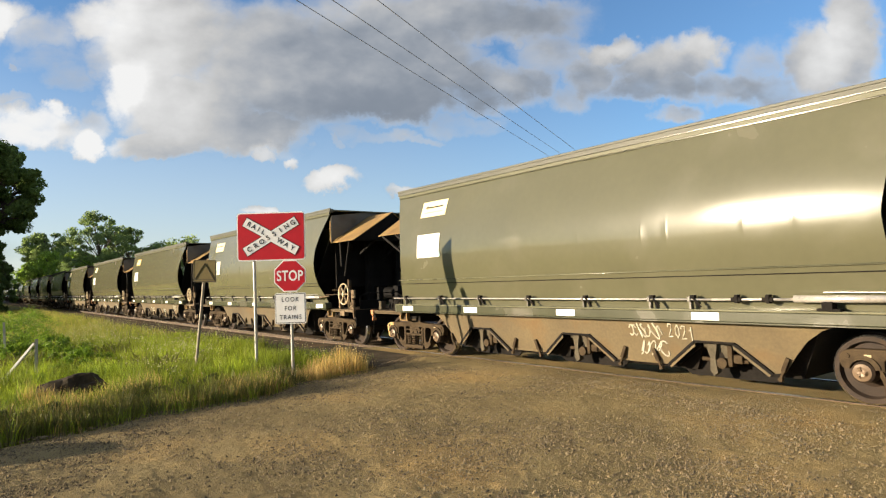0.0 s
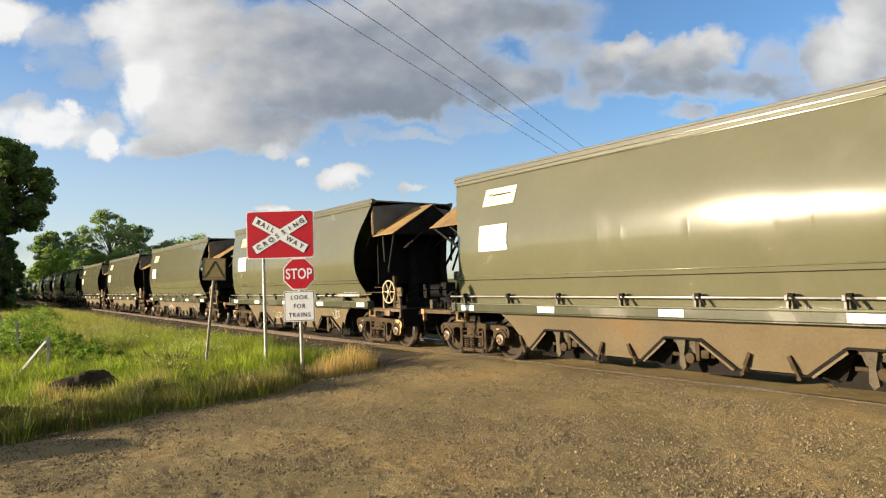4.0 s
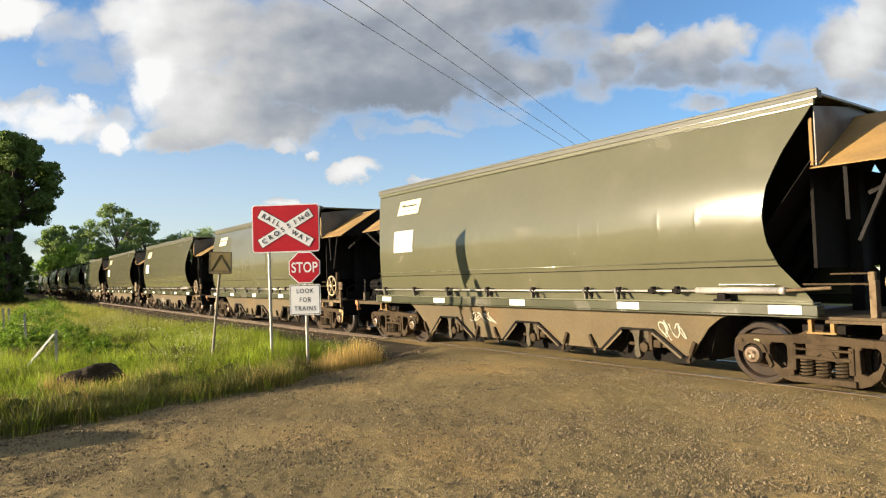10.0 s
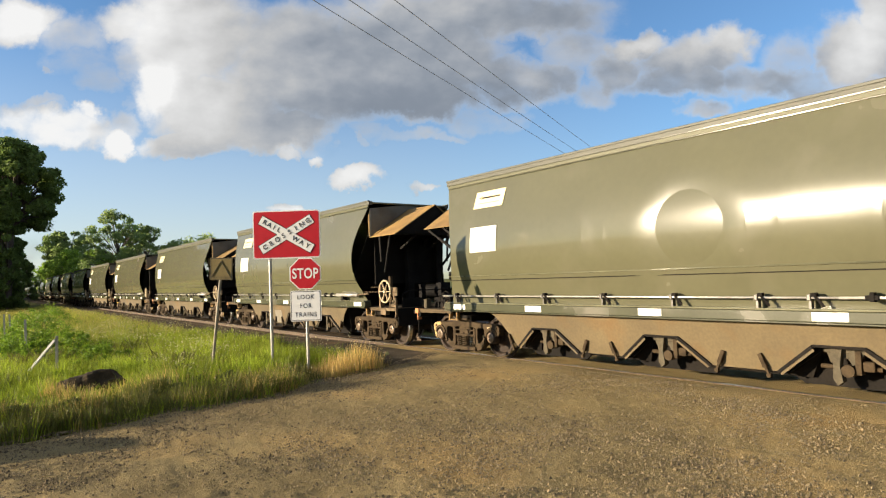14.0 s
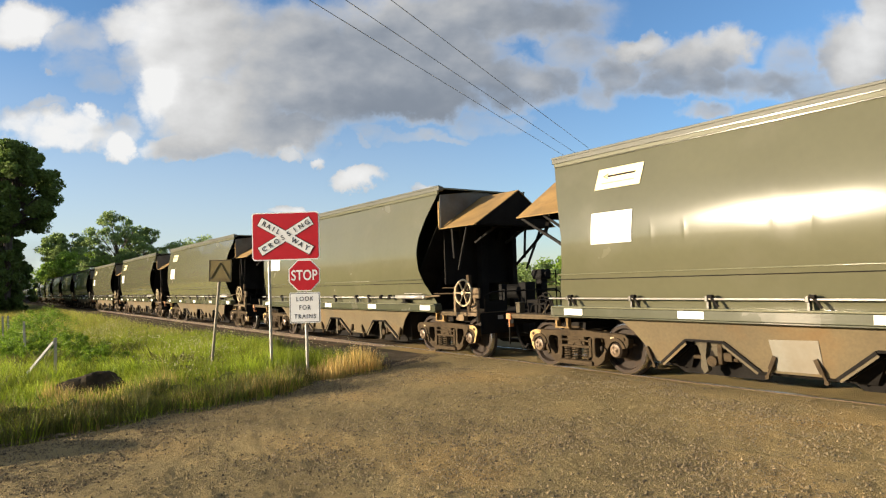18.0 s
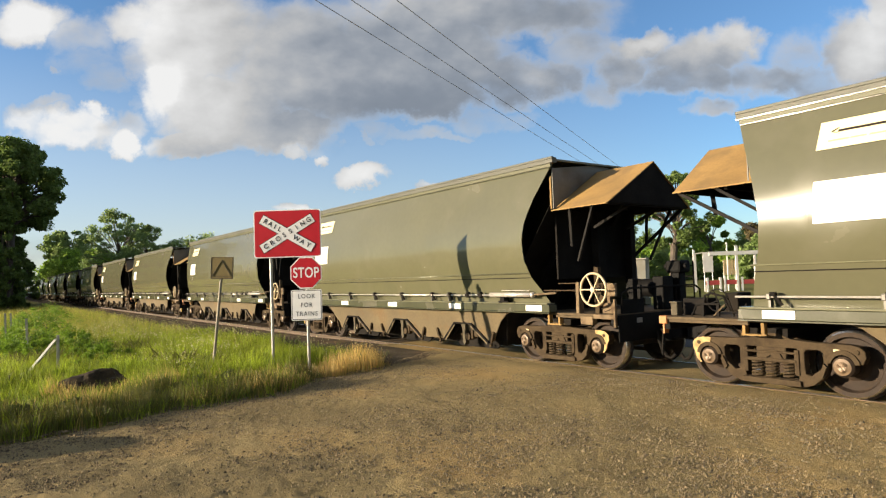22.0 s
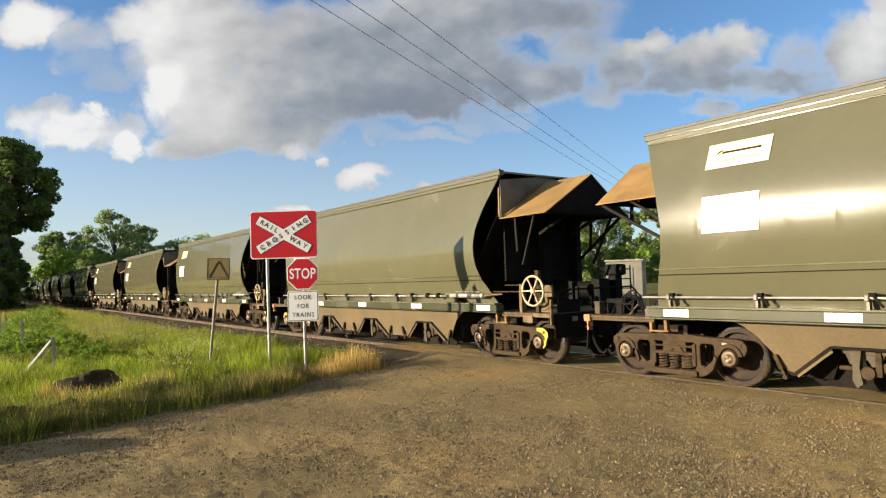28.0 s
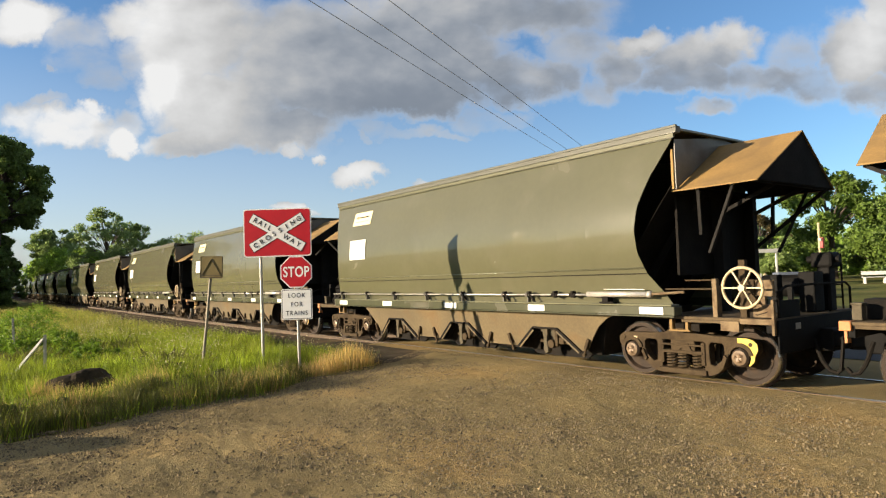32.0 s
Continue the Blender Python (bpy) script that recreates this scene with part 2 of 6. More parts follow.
def cloud_material():
    """Broken cloud on a high dome: named masses to the north, loose cloud elsewhere."""
    m = bpy.data.materials.new("sunlit_clouds")
    m.use_nodes = True
    nt, nodes = m.node_tree, m.node_tree.nodes
    nodes.clear()
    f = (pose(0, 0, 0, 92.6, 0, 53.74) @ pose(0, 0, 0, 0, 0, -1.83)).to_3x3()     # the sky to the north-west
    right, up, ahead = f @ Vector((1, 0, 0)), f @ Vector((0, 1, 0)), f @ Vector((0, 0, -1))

    def val(sock, v):
        if isinstance(v, bpy.types.NodeSocket):
            nt.links.new(v, sock)
        else:
            sock.default_value = v

    def math_(op, a, b=0.0, c=0.0):
        n = nodes.new("ShaderNodeMath")
        n.operation = op
        for s, v in zip(n.inputs, (a, b, c)):
            val(s, v)
        return n.outputs[0]

    def vec(op, a, b=(0, 0, 0), scale=None):
        n = nodes.new("ShaderNodeVectorMath")
        n.operation = op
        val(n.inputs[0], a)
        val(n.inputs[1], b)
        if scale is not None:
            val(n.inputs[3], scale)
        return n.outputs["Value"] if op in ("DOT_PRODUCT", "LENGTH") else n.outputs[0]

    def span(v, lo, hi, a=0.0, c=1.0, smooth=False):
        n = nodes.new("ShaderNodeMapRange")
        n.interpolation_type = "SMOOTHSTEP" if smooth else "LINEAR"
        for s, x in zip(n.inputs, (v, lo, hi, a, c)):
            val(s, x)
        return n.outputs[0]

    def fbm(v, s, detail=8.0, rough=0.58):
        n = nodes.new("ShaderNodeTexNoise")
        n.inputs["Scale"].default_value, n.inputs["Detail"].default_value, n.inputs["Roughness"].default_value = s, detail, rough
        nt.links.new(v, n.inputs["Vector"])
        return n

    p = vec("NORMALIZE", nodes.new("ShaderNodeTexCoord").outputs["Object"])
    d = math_("MAXIMUM", vec("DOT_PRODUCT", p, ahead), 0.08)
    xy = nodes.new("ShaderNodeCombineXYZ")
    nt.links.new(math_("DIVIDE", vec("DOT_PRODUCT", p, right), d), xy.inputs[0])
    nt.links.new(math_("DIVIDE", vec("DOT_PRODUCT", p, up), d), xy.inputs[1])
    flat = xy.outputs[0]
    warp = vec("SCALE", vec("SUBTRACT", fbm(flat, 7.0, 6.0).outputs["Color"], (0.5, 0.5, 0.5)), scale=0.09)
    fray = vec("SCALE", vec("SUBTRACT", fbm(flat, 26.0, 6.0, 0.6).outputs["Color"], (0.5, 0.5, 0.5)), scale=0.045)
    spot = vec("ADD", vec("ADD", flat, warp), fray)

    def heap(at, masses):
        total = None
        for x, y, rx, ry, k in masses:
            q = vec("MULTIPLY", vec("SUBTRACT", at, (x, y, 0)), (1 / rx, 1 / ry, 0))
            b = span(vec("LENGTH", q), 0.35, 1.3, k, 0.0, True)
            total = b if total is None else math_("MAXIMUM", total, b)
        return total

    def spread(at, patches):
        """Soft patches of light or shade, added up."""
        total = 0.0
        for x, y, rx, ry, k in patches:
            q = vec("MULTIPLY", vec("SUBTRACT", at, (x, y, 0)), (1 / rx, 1 / ry, 0))
            total = math_("ADD", span(vec("LENGTH", q), 0.1, 1.35, k, 0.0, True), total)
        return math_("MINIMUM", total, 1.15)
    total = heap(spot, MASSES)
    soft = vec("ADD", flat, warp)
    outside = span(vec("LENGTH", flat), 0.95, 1.4, 0.0, 0.5, True)
    total = math_("MAXIMUM", total, outside)
    squeezed = vec("MULTIPLY", flat, (1.0, 1.5, 1.0))
    puffs = fbm(squeezed, 6.5, 10.0, 0.56).outputs["Fac"]
    density = span(math_("ADD", total, math_("MULTIPLY", math_("SUBTRACT", puffs, 0.5), 1.2)), 0.10, 0.84, 0.0, 1.0, True)
    smooth = fbm(squeezed, 7.0, 7.0, 0.52).outputs["Fac"]
    shifted = fbm(vec("ADD", squeezed, (-0.022, 0.026, 0)), 7.0, 7.0, 0.52).outputs["Fac"]
    relief = math_("MULTIPLY", math_("SUBTRACT", smooth, shifted), 0.24)
    billow = math_("MULTIPLY", math_("SUBTRACT", fbm(squeezed, 3.2, 3.0, 0.5).outputs["Fac"], 0.5), 0.10)
    lit = math_("MULTIPLY", spread(soft, BRIGHTS), 0.19)
    shade = math_("MULTIPLY", spread(soft, SHADES), 0.092)
    edge = span(density, 0.35, 1.0, 0.012, 0.0)
    tone = math_("SUBTRACT", math_("ADD", math_("ADD", math_("ADD", math_("ADD", 0.213, lit), edge), relief), billow), shade)
    tone = math_("MINIMUM", math_("SMOOTH_MAX", tone, 0.115, 0.06), 0.385)
    haze = math_("MULTIPLY", span(vec("DOT_PRODUCT", p, (0, 0, 1)), 0.0, 0.34, 0.64, 0.0), span(vec("DOT_PRODUCT", p, (-1, 0, 0)), 0.45, 0.97, 0.0, 1.0))
    body = math_("MULTIPLY", density, 0.96)
    cover = math_("MAXIMUM", body, haze)
    tone = math_("ADD", math_("MULTIPLY", tone, density), math_("MULTIPLY", math_("SUBTRACT", 1.0, density), 0.305))
    tint = nodes.new("ShaderNodeMix")
    tint.data_type = "RGBA"
    nt.links.new(span(tone, 0.11, 0.24), tint.inputs[0])
    tint.inputs[6].default_value, tint.inputs[7].default_value = (0.86, 0.98, 1.16, 1), (1.01, 1.0, 0.98, 1)
    em = nodes.new("ShaderNodeEmission")
    nt.links.new(tint.outputs[2], em.inputs[0])
    nt.links.new(tone, em.inputs[1])
    clear = nodes.new("ShaderNodeBsdfTransparent")
    mx = nodes.new("ShaderNodeMixShader")
    nt.links.new(cover, mx.inputs[0])
    nt.links.new(clear.outputs[0], mx.inputs[1])
    nt.links.new(em.outputs[0], mx.inputs[2])
    out = nodes.new("ShaderNodeOutputMaterial")
    nt.links.new(mx.outputs[0], out.inputs[0])
    return m


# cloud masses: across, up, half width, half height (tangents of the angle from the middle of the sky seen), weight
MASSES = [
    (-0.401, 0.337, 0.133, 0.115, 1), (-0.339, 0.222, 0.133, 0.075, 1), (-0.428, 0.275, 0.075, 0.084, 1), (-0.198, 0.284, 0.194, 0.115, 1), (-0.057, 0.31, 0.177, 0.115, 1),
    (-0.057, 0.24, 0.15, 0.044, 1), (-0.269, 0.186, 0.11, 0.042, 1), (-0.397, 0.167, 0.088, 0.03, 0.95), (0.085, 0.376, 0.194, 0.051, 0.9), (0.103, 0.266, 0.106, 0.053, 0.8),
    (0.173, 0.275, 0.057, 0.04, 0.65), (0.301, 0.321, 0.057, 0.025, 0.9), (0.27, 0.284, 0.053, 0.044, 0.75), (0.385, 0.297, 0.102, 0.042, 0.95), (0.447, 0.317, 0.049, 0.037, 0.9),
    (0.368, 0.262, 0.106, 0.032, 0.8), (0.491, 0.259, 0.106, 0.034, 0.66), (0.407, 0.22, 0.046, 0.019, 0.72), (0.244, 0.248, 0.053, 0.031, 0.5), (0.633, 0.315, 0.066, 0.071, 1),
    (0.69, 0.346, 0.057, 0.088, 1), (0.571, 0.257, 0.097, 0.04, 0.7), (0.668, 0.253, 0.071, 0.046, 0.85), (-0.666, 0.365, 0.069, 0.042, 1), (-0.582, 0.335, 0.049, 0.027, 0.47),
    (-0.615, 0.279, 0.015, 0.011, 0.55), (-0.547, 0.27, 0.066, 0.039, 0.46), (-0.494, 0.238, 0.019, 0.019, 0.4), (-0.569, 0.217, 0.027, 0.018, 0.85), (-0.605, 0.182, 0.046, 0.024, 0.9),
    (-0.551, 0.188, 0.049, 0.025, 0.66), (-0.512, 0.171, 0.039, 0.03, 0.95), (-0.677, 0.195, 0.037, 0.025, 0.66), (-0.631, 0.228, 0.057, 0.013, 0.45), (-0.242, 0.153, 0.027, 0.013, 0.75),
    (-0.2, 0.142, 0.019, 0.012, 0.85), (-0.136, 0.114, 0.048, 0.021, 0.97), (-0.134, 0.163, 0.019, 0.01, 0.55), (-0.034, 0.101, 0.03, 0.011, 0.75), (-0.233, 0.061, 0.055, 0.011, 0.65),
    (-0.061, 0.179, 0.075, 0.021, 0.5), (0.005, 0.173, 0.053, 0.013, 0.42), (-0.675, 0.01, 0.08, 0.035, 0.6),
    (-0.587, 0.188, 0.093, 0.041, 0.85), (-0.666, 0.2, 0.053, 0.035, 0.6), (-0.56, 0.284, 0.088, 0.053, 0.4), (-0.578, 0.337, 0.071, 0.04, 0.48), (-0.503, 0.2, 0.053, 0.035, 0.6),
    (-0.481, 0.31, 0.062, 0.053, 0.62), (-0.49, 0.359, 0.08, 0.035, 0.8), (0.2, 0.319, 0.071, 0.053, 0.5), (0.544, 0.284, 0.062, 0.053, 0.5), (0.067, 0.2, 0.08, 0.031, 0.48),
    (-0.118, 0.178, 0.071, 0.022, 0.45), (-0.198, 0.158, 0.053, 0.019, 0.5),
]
# sunlit heads, then shaded undersides
BRIGHTS = [
    (-0.666, 0.365, 0.071, 0.044, 1), (-0.456, 0.266, 0.044, 0.049, 0.95), (-0.503, 0.169, 0.049, 0.034, 0.9), (-0.569, 0.217, 0.031, 0.021, 1), (-0.605, 0.182, 0.049, 0.027, 0.9),
    (-0.428, 0.341, 0.133, 0.075, 0.45), (-0.392, 0.24, 0.115, 0.08, 0.5), (0.301, 0.324, 0.053, 0.019, 0.75), (0.447, 0.323, 0.055, 0.03, 0.6), (0.376, 0.31, 0.053, 0.027, 0.3),
    (0.664, 0.35, 0.075, 0.053, 0.65), (0.633, 0.301, 0.053, 0.044, 0.35), (-0.136, 0.114, 0.049, 0.021, 0.75), (-0.2, 0.142, 0.021, 0.014, 0.7), (-0.242, 0.153, 0.028, 0.015, 0.5),
    (-0.677, 0.195, 0.04, 0.027, 0.8), (-0.034, 0.101, 0.032, 0.012, 0.6), (-0.233, 0.061, 0.055, 0.011, 0.7), (-0.472, 0.372, 0.106, 0.035, 0.35), (0.129, 0.27, 0.031, 0.022, 0.3),
    (-0.582, 0.186, 0.106, 0.037, 0.6), (-0.64, 0.191, 0.053, 0.035, 0.4), (-0.463, 0.231, 0.035, 0.044, 0.35), (-0.498, 0.337, 0.062, 0.035, 0.3),
]
SHADES = [
    (-0.039, 0.226, 0.212, 0.055, 0.7), (0.049, 0.231, 0.115, 0.037, 0.5), (-0.18, 0.222, 0.133, 0.053, 0.55), (0.094, 0.275, 0.115, 0.053, 0.35), (-0.057, 0.306, 0.177, 0.075, 0.5),
    (0.173, 0.257, 0.066, 0.037, 0.55), (0.368, 0.255, 0.115, 0.032, 0.55), (0.544, 0.241, 0.115, 0.034, 0.5), (-0.547, 0.27, 0.071, 0.042, 0.55), (-0.251, 0.178, 0.097, 0.028, 0.4),
    (0.235, 0.372, 0.141, 0.044, 0.35), (-0.401, 0.153, 0.097, 0.021, 0.25), (0.103, 0.376, 0.186, 0.053, 0.3), (-0.198, 0.337, 0.133, 0.062, 0.25),
    (0.412, 0.288, 0.194, 0.097, 0.16), (0.65, 0.306, 0.133, 0.124, 0.2), (0.147, 0.315, 0.23, 0.133, 0.28),
    (0.412, 0.337, 0.292, 0.124, 0.2), (0.659, 0.31, 0.106, 0.124, 0.15),
]


# ---- mesh helpers ----
def box(bm, x0, x1, y0, y1, z0, z1, bevel=0.0):
    r = bmesh.ops.create_cube(bm, size=1.0, matrix=Matrix.LocRotScale(((x0 + x1) / 2, (y0 + y1) / 2, (z0 + z1) / 2), None, (abs(x1 - x0), abs(y1 - y0), abs(z1 - z0))))
    if bevel:
        es = list({e for v in r["verts"] for e in v.link_edges})
        bmesh.ops.bevel(bm, geom=es, offset=bevel, segments=2, profile=0.5, affect="EDGES")
    return bm


def rod(bm, a, b, r, seg=10, r2=None):
    a, b = Vector(a), Vector(b)
    m = Matrix.Translation((a + b) / 2) @ (b - a).to_track_quat("Z", "Y").to_matrix().to_4x4()
    bmesh.ops.create_cone(bm, cap_ends=True, segments=seg, radius1=r, radius2=r if r2 is None else r2, depth=(b - a).length, matrix=m)
    return bm


def bar(bm, a, b, w, h):
    """A square bar from a to b."""
    a, b = Vector(a), Vector(b)
    m = Matrix.Translation((a + b) / 2) @ (b - a).to_track_quat("Z", "Y").to_matrix().to_4x4() @ Matrix.Diagonal((w, h, (b - a).length, 1))
    bmesh.ops.create_cube(bm, size=1.0, matrix=m)
    return bm


def tube(bm, pts, r, seg=6):
    """A bent pipe through the points."""
    pts = [Vector(p) for p in pts]
    rings = []
    for i, p in enumerate(pts):
        d = (pts[min(i + 1, len(pts) - 1)] - pts[max(i - 1, 0)]).normalized()
        q = d.to_track_quat("Z", "Y").to_matrix()
        rings.append([bm.verts.new(p + q @ Vector((r * math.cos(2 * math.pi * k / seg), r * math.sin(2 * math.pi * k / seg), 0))) for k in range(seg)])
    for a, b in zip(rings, rings[1:]):
        for k in range(seg):
            bm.faces.new((a[k], a[(k + 1) % seg], b[(k + 1) % seg], b[k]))
    bm.faces.new(rings[0][::-1])
    bm.faces.new(rings[-1])
    return bm


def slab(bm, outline, y0, y1, shear=0.0, z_ref=0.0):
    """A plate with an outline in x, z, from y0 to y1; shear moves y with height."""
    f = [bm.verts.new((x, y0 + shear * (z - z_ref), z)) for x, z in outline]
    k = [bm.verts.new((x, y1 + shear * (z - z_ref), z)) for x, z in outline]
    n = len(outline)
    bm.faces.new(f)
    bm.faces.new(k[::-1])
    for i in range(n):
        bm.faces.new((f[(i + 1) % n], f[i], k[i], k[(i + 1) % n]))
    bmesh.ops.recalc_face_normals(bm, faces=bm.faces)
    return bm


def ring(bm, c, r0, r1, y0, y1, seg=28, a0=0.0, a1=360.0):
    """A flat ring or arc about the y axis through c = (x, z)."""
    full = a1 - a0 >= 359.9
    n = seg if full else seg + 1
    vs = []
    for i in range(n):
        a = radians(a0 + (a1 - a0) * i / seg)
        ca, sa = math.cos(a), math.sin(a)
        vs.append([bm.verts.new((c[0] + r * ca, y, c[1] + r * sa)) for r, y in ((r0, y0), (r1, y0), (r1, y1), (r0, y1))])
    for i in range(seg):
        p, q = vs[i], vs[(i + 1) % n]
        for k in range(4):
            bm.faces.new((p[k], p[(k + 1) % 4], q[(k + 1) % 4], q[k]))
    if not full:
        bm.faces.new(vs[0])
        bm.faces.new(vs[-1][::-1])
    bmesh.ops.recalc_face_normals(bm, faces=bm.faces)
    return bm


def mesh_of(name, bm, mat, smooth=False):
    me = bpy.data.meshes.new(name)
    bm.to_mesh(me)
    bm.free()
    for m in (mat if isinstance(mat, (list, tuple)) else [mat]):
        me.materials.append(m)
    if smooth:
        me.shade_smooth()
    return me


def part(name, bm, mat, parent, label="", smooth=False, at=None):
    """One mesh object under a thing or under a part. bm may be a finished mesh."""
    me = bm if isinstance(bm, bpy.types.Mesh) else mesh_of(name, bm, mat, smooth)
    ob = new(name, me)
    ob.parent = parent
    if at is not None:
        ob.matrix_basis = at
    if label:
        ob["label"] = label
    return ob


def thing(name, label, category, group="", at=None):
    ob = new(name)
    ob.empty_display_size = 0.2
    tagged(ob, label, category, group)
    if at is not None:
        ob.matrix_basis = at
    return ob


def solid(name, bm, mat, label="", category="", group="", kind="", smooth=False):
    return tagged(new(name, mesh_of(name, bm, mat, smooth)), label, category, group, kind)


def B():
    return bmesh.new()


def from_arrays(name, verts, faces, mat, label="", category="", kind="stuff", smooth=False):
    me = bpy.data.meshes.new(name)
    me.from_pydata(verts, [], faces)
    me.materials.append(mat)
    me.update()
    if smooth:
        me.shade_smooth()
    return tagged(new(name, me), label, category, "", kind)


# ---- ground, road and track ----
TRACK_Y = 9.42
CURVE_X, BEND = -6.0, 0.00015          # the line bends very gently beyond here


def line_at(s):
    """Centre of the track and its heading (radians) at the place s along it."""
    if s >= CURVE_X:
        return s, TRACK_Y, 0.0
    a, r = (CURVE_X - s) * BEND, 1 / BEND
    return CURVE_X - r * math.sin(a), TRACK_Y + r * (1 - math.cos(a)), -a


def road_edge(y):
    """Where the gravel meets the grass verge, as x for a y."""
    return -8.78 - 0.10 * y - 0.034 * max(0.0, y) ** 2 + 0.13 * math.sin(y * 2.3) + 0.07 * math.sin(y * 5.1 + 1)


def sheet(name, xs, ys, height, mat, label, category, keep=None):
    bm = B()
    grid = [[bm.verts.new((x, y, height(x, y))) for y in ys] for x in xs]
    for i in range(len(xs) - 1):
        for j in range(len(ys) - 1):
            if keep is None or keep((xs[i] + xs[i + 1]) / 2, (ys[j] + ys[j + 1]) / 2):
                bm.faces.new((grid[i][j], grid[i + 1][j], grid[i + 1][j + 1], grid[i][j + 1]))
    return solid(name, bm, mat, label, category, kind="structure", smooth=True)


def ground_height(x, y):
    z = -0.09 + 0.05 * noise.noise((x * 0.4, y * 0.4, 0))
    if x < -9 and y < 8.0:
        z += 0.06 * noise.noise((x * 1.1, y * 1.1, 3)) + 0.04 - 0.09 * max(0.0, 1 - max(0.0, road_edge(y) - x) / 0.8)
    if x < -13 and y < 6.6:
        z -= 0.22 * min(1, (-13 - x) / 8) * min(1, max(0, (6.6 - y) / 2.0))
    off = y - TRACK_Y - 0.5 * BEND * max(0.0, CURVE_X - x) ** 2
    if -3.0 < off < 3.0:
        z -= 0.16
    if y > 28:
        z += 0.012 * min(y - 28, 60)
    return z


def spaced(lo, hi, near, n):
    """Coordinates that crowd round near."""
    out = []
    for i in range(n + 1):
        u = 2 * i / n - 1
        d = abs(u) ** 3.2
        out.append(near + (d * (hi - near) if u > 0 else -d * (near - lo)))
    return sorted(set(out))


sheet("ground", spaced(-3000, 3000, -12, 140), spaced(-3000, 3000, 5, 140), ground_height, SOIL, "grassy country ground beside the railway", "ground")


def road_height(x, y):
    return -0.012 + 0.018 * noise.noise((x * 0.7, y * 0.7, 5)) + 0.008 * noise.noise((x * 3, y * 3, 1))


def soft_field(rng, nx, ny, cell):
    """Random heights on a coarse net, spread smoothly over nx by ny points."""
    net = rng.uniform(-1, 1, (nx // cell + 3, ny // cell + 3))
    u, v = np.arange(nx) / cell, np.arange(ny) / cell
    i, j = u.astype(int), v.astype(int)
    fu, fv = (u - i)[:, None], (v - j)[None, :]
    fu, fv = fu * fu * (3 - 2 * fu), fv * fv * (3 - 2 * fv)
    a, b, c, d = net[np.ix_(i, j)], net[np.ix_(i + 1, j)], net[np.ix_(i, j + 1)], net[np.ix_(i + 1, j + 1)]
    return a * (1 - fu) * (1 - fv) + b * fu * (1 - fv) + c * (1 - fu) * fv + d * fu * fv


def road_sheet():
    """The gravel apron with its lumps and ruts; it ends in a ragged edge at the verge."""
    rng = np.random.default_rng(77)
    ys = np.arange(-0.9, 8.21, 0.026)
    nx, ny = 470, len(ys)
    z = 0.0042 * soft_field(rng, nx, ny, 2) + 0.0045 * soft_field(rng, nx, ny, 4) + 0.005 * soft_field(rng, nx, ny, 9) + 0.003 * rng.uniform(-1, 1, (nx, ny))
    calm = np.clip((8.1 - ys) / 0.5, 0.15, 1)
    verts = []
    slow = {}
    for j, y in enumerate(ys):
        x0 = road_edge(y)
        for i in range(nx):
            f = i / (nx - 1)
            x = x0 + (3.2 - x0) * f
            key = (round(x * 8), round(y * 8))
            if key not in slow:
                slow[key] = road_height(key[0] / 8, key[1] / 8)
            verts.append((x, y, min(0.012, slow[key] * calm[j] + z[i, j] * calm[j]) + (-0.05 * (1 - f * 22) if f < 0.045 else 0)))
    idx = (np.arange(ny - 1)[:, None] * nx + np.arange(nx - 1)[None, :]).reshape(-1, 1)
    faces = (idx + np.array([0, 1, nx + 1, nx])).tolist()
    # the plain rest of the road, round the fine part
    for x0, x1, y0, y1 in ((3.2, 26, -0.9, 8.2), (-9, 26, -30, -0.9), (-14.2, 26, 8.2, 12.2)):
        n = len(verts)
        verts += [(x0, y0, -0.012), (x1, y0, -0.012), (x1, y1, -0.012), (x0, y1, -0.012)]
        faces.append([n, n + 1, n + 2, n + 3])
    return from_arrays("road", verts, faces, ROAD, "packed brown gravel road leading to the railway crossing", "road", "structure", True)


road_sheet()

# sealed road behind the line
sheet("far_road", [-60, -40, -25, -15, -8, 0, 10, 30], [12.2, 14, 17, 20, 23, 25.0], lambda x, y: 0.0 if y < 16 else 0.0, ASPHALT, "dark sealed road behind the railway line", "road")

sheet("footpath", [-60, -30, -15, 0, 15, 30], [14.3, 14.7], lambda x, y: 0.012, CONCRETE, "pale concrete edge strip beside the sealed road", "kerb")

sheet("crossing_gravel", [-19, -16, -14, -12.5, -11.5, -10.5, -9.5, -8.5, -7.5], [6.75, 7.1, 7.5, 8.0, 8.65], lambda x, y: -0.035 - 0.05 * max(0, (7.1 - y)) - 0.04 * max(0, -8.0 - x - 4) / 4 + 0.02 * noise.noise((x, y, 6)), BALLAST, "dark grey gravel spilling beside the track", "gravel")

# track: ballast, sleepers, two rails
def swept(name, profile, s0, s1, step, mat, label, category, y_off=0.0):
    bm = B()
    rows = []
    s = s0
    while s <= s1 + 1e-6:
        x, y, a = line_at(s)
        nx, ny = -math.sin(a), math.cos(a)
        rows.append([bm.verts.new((x + nx * (w + y_off), y + ny * (w + y_off), z)) for w, z in profile])
        s += step
    n = len(profile)
    for p, q in zip(rows, rows[1:]):
        for k in range(n - 1):
            bm.faces.new((p[k], q[k], q[k + 1], p[k + 1]))
    bmesh.ops.recalc_face_normals(bm, faces=bm.faces)
    return solid(name, bm, mat, label, category, kind="structure")


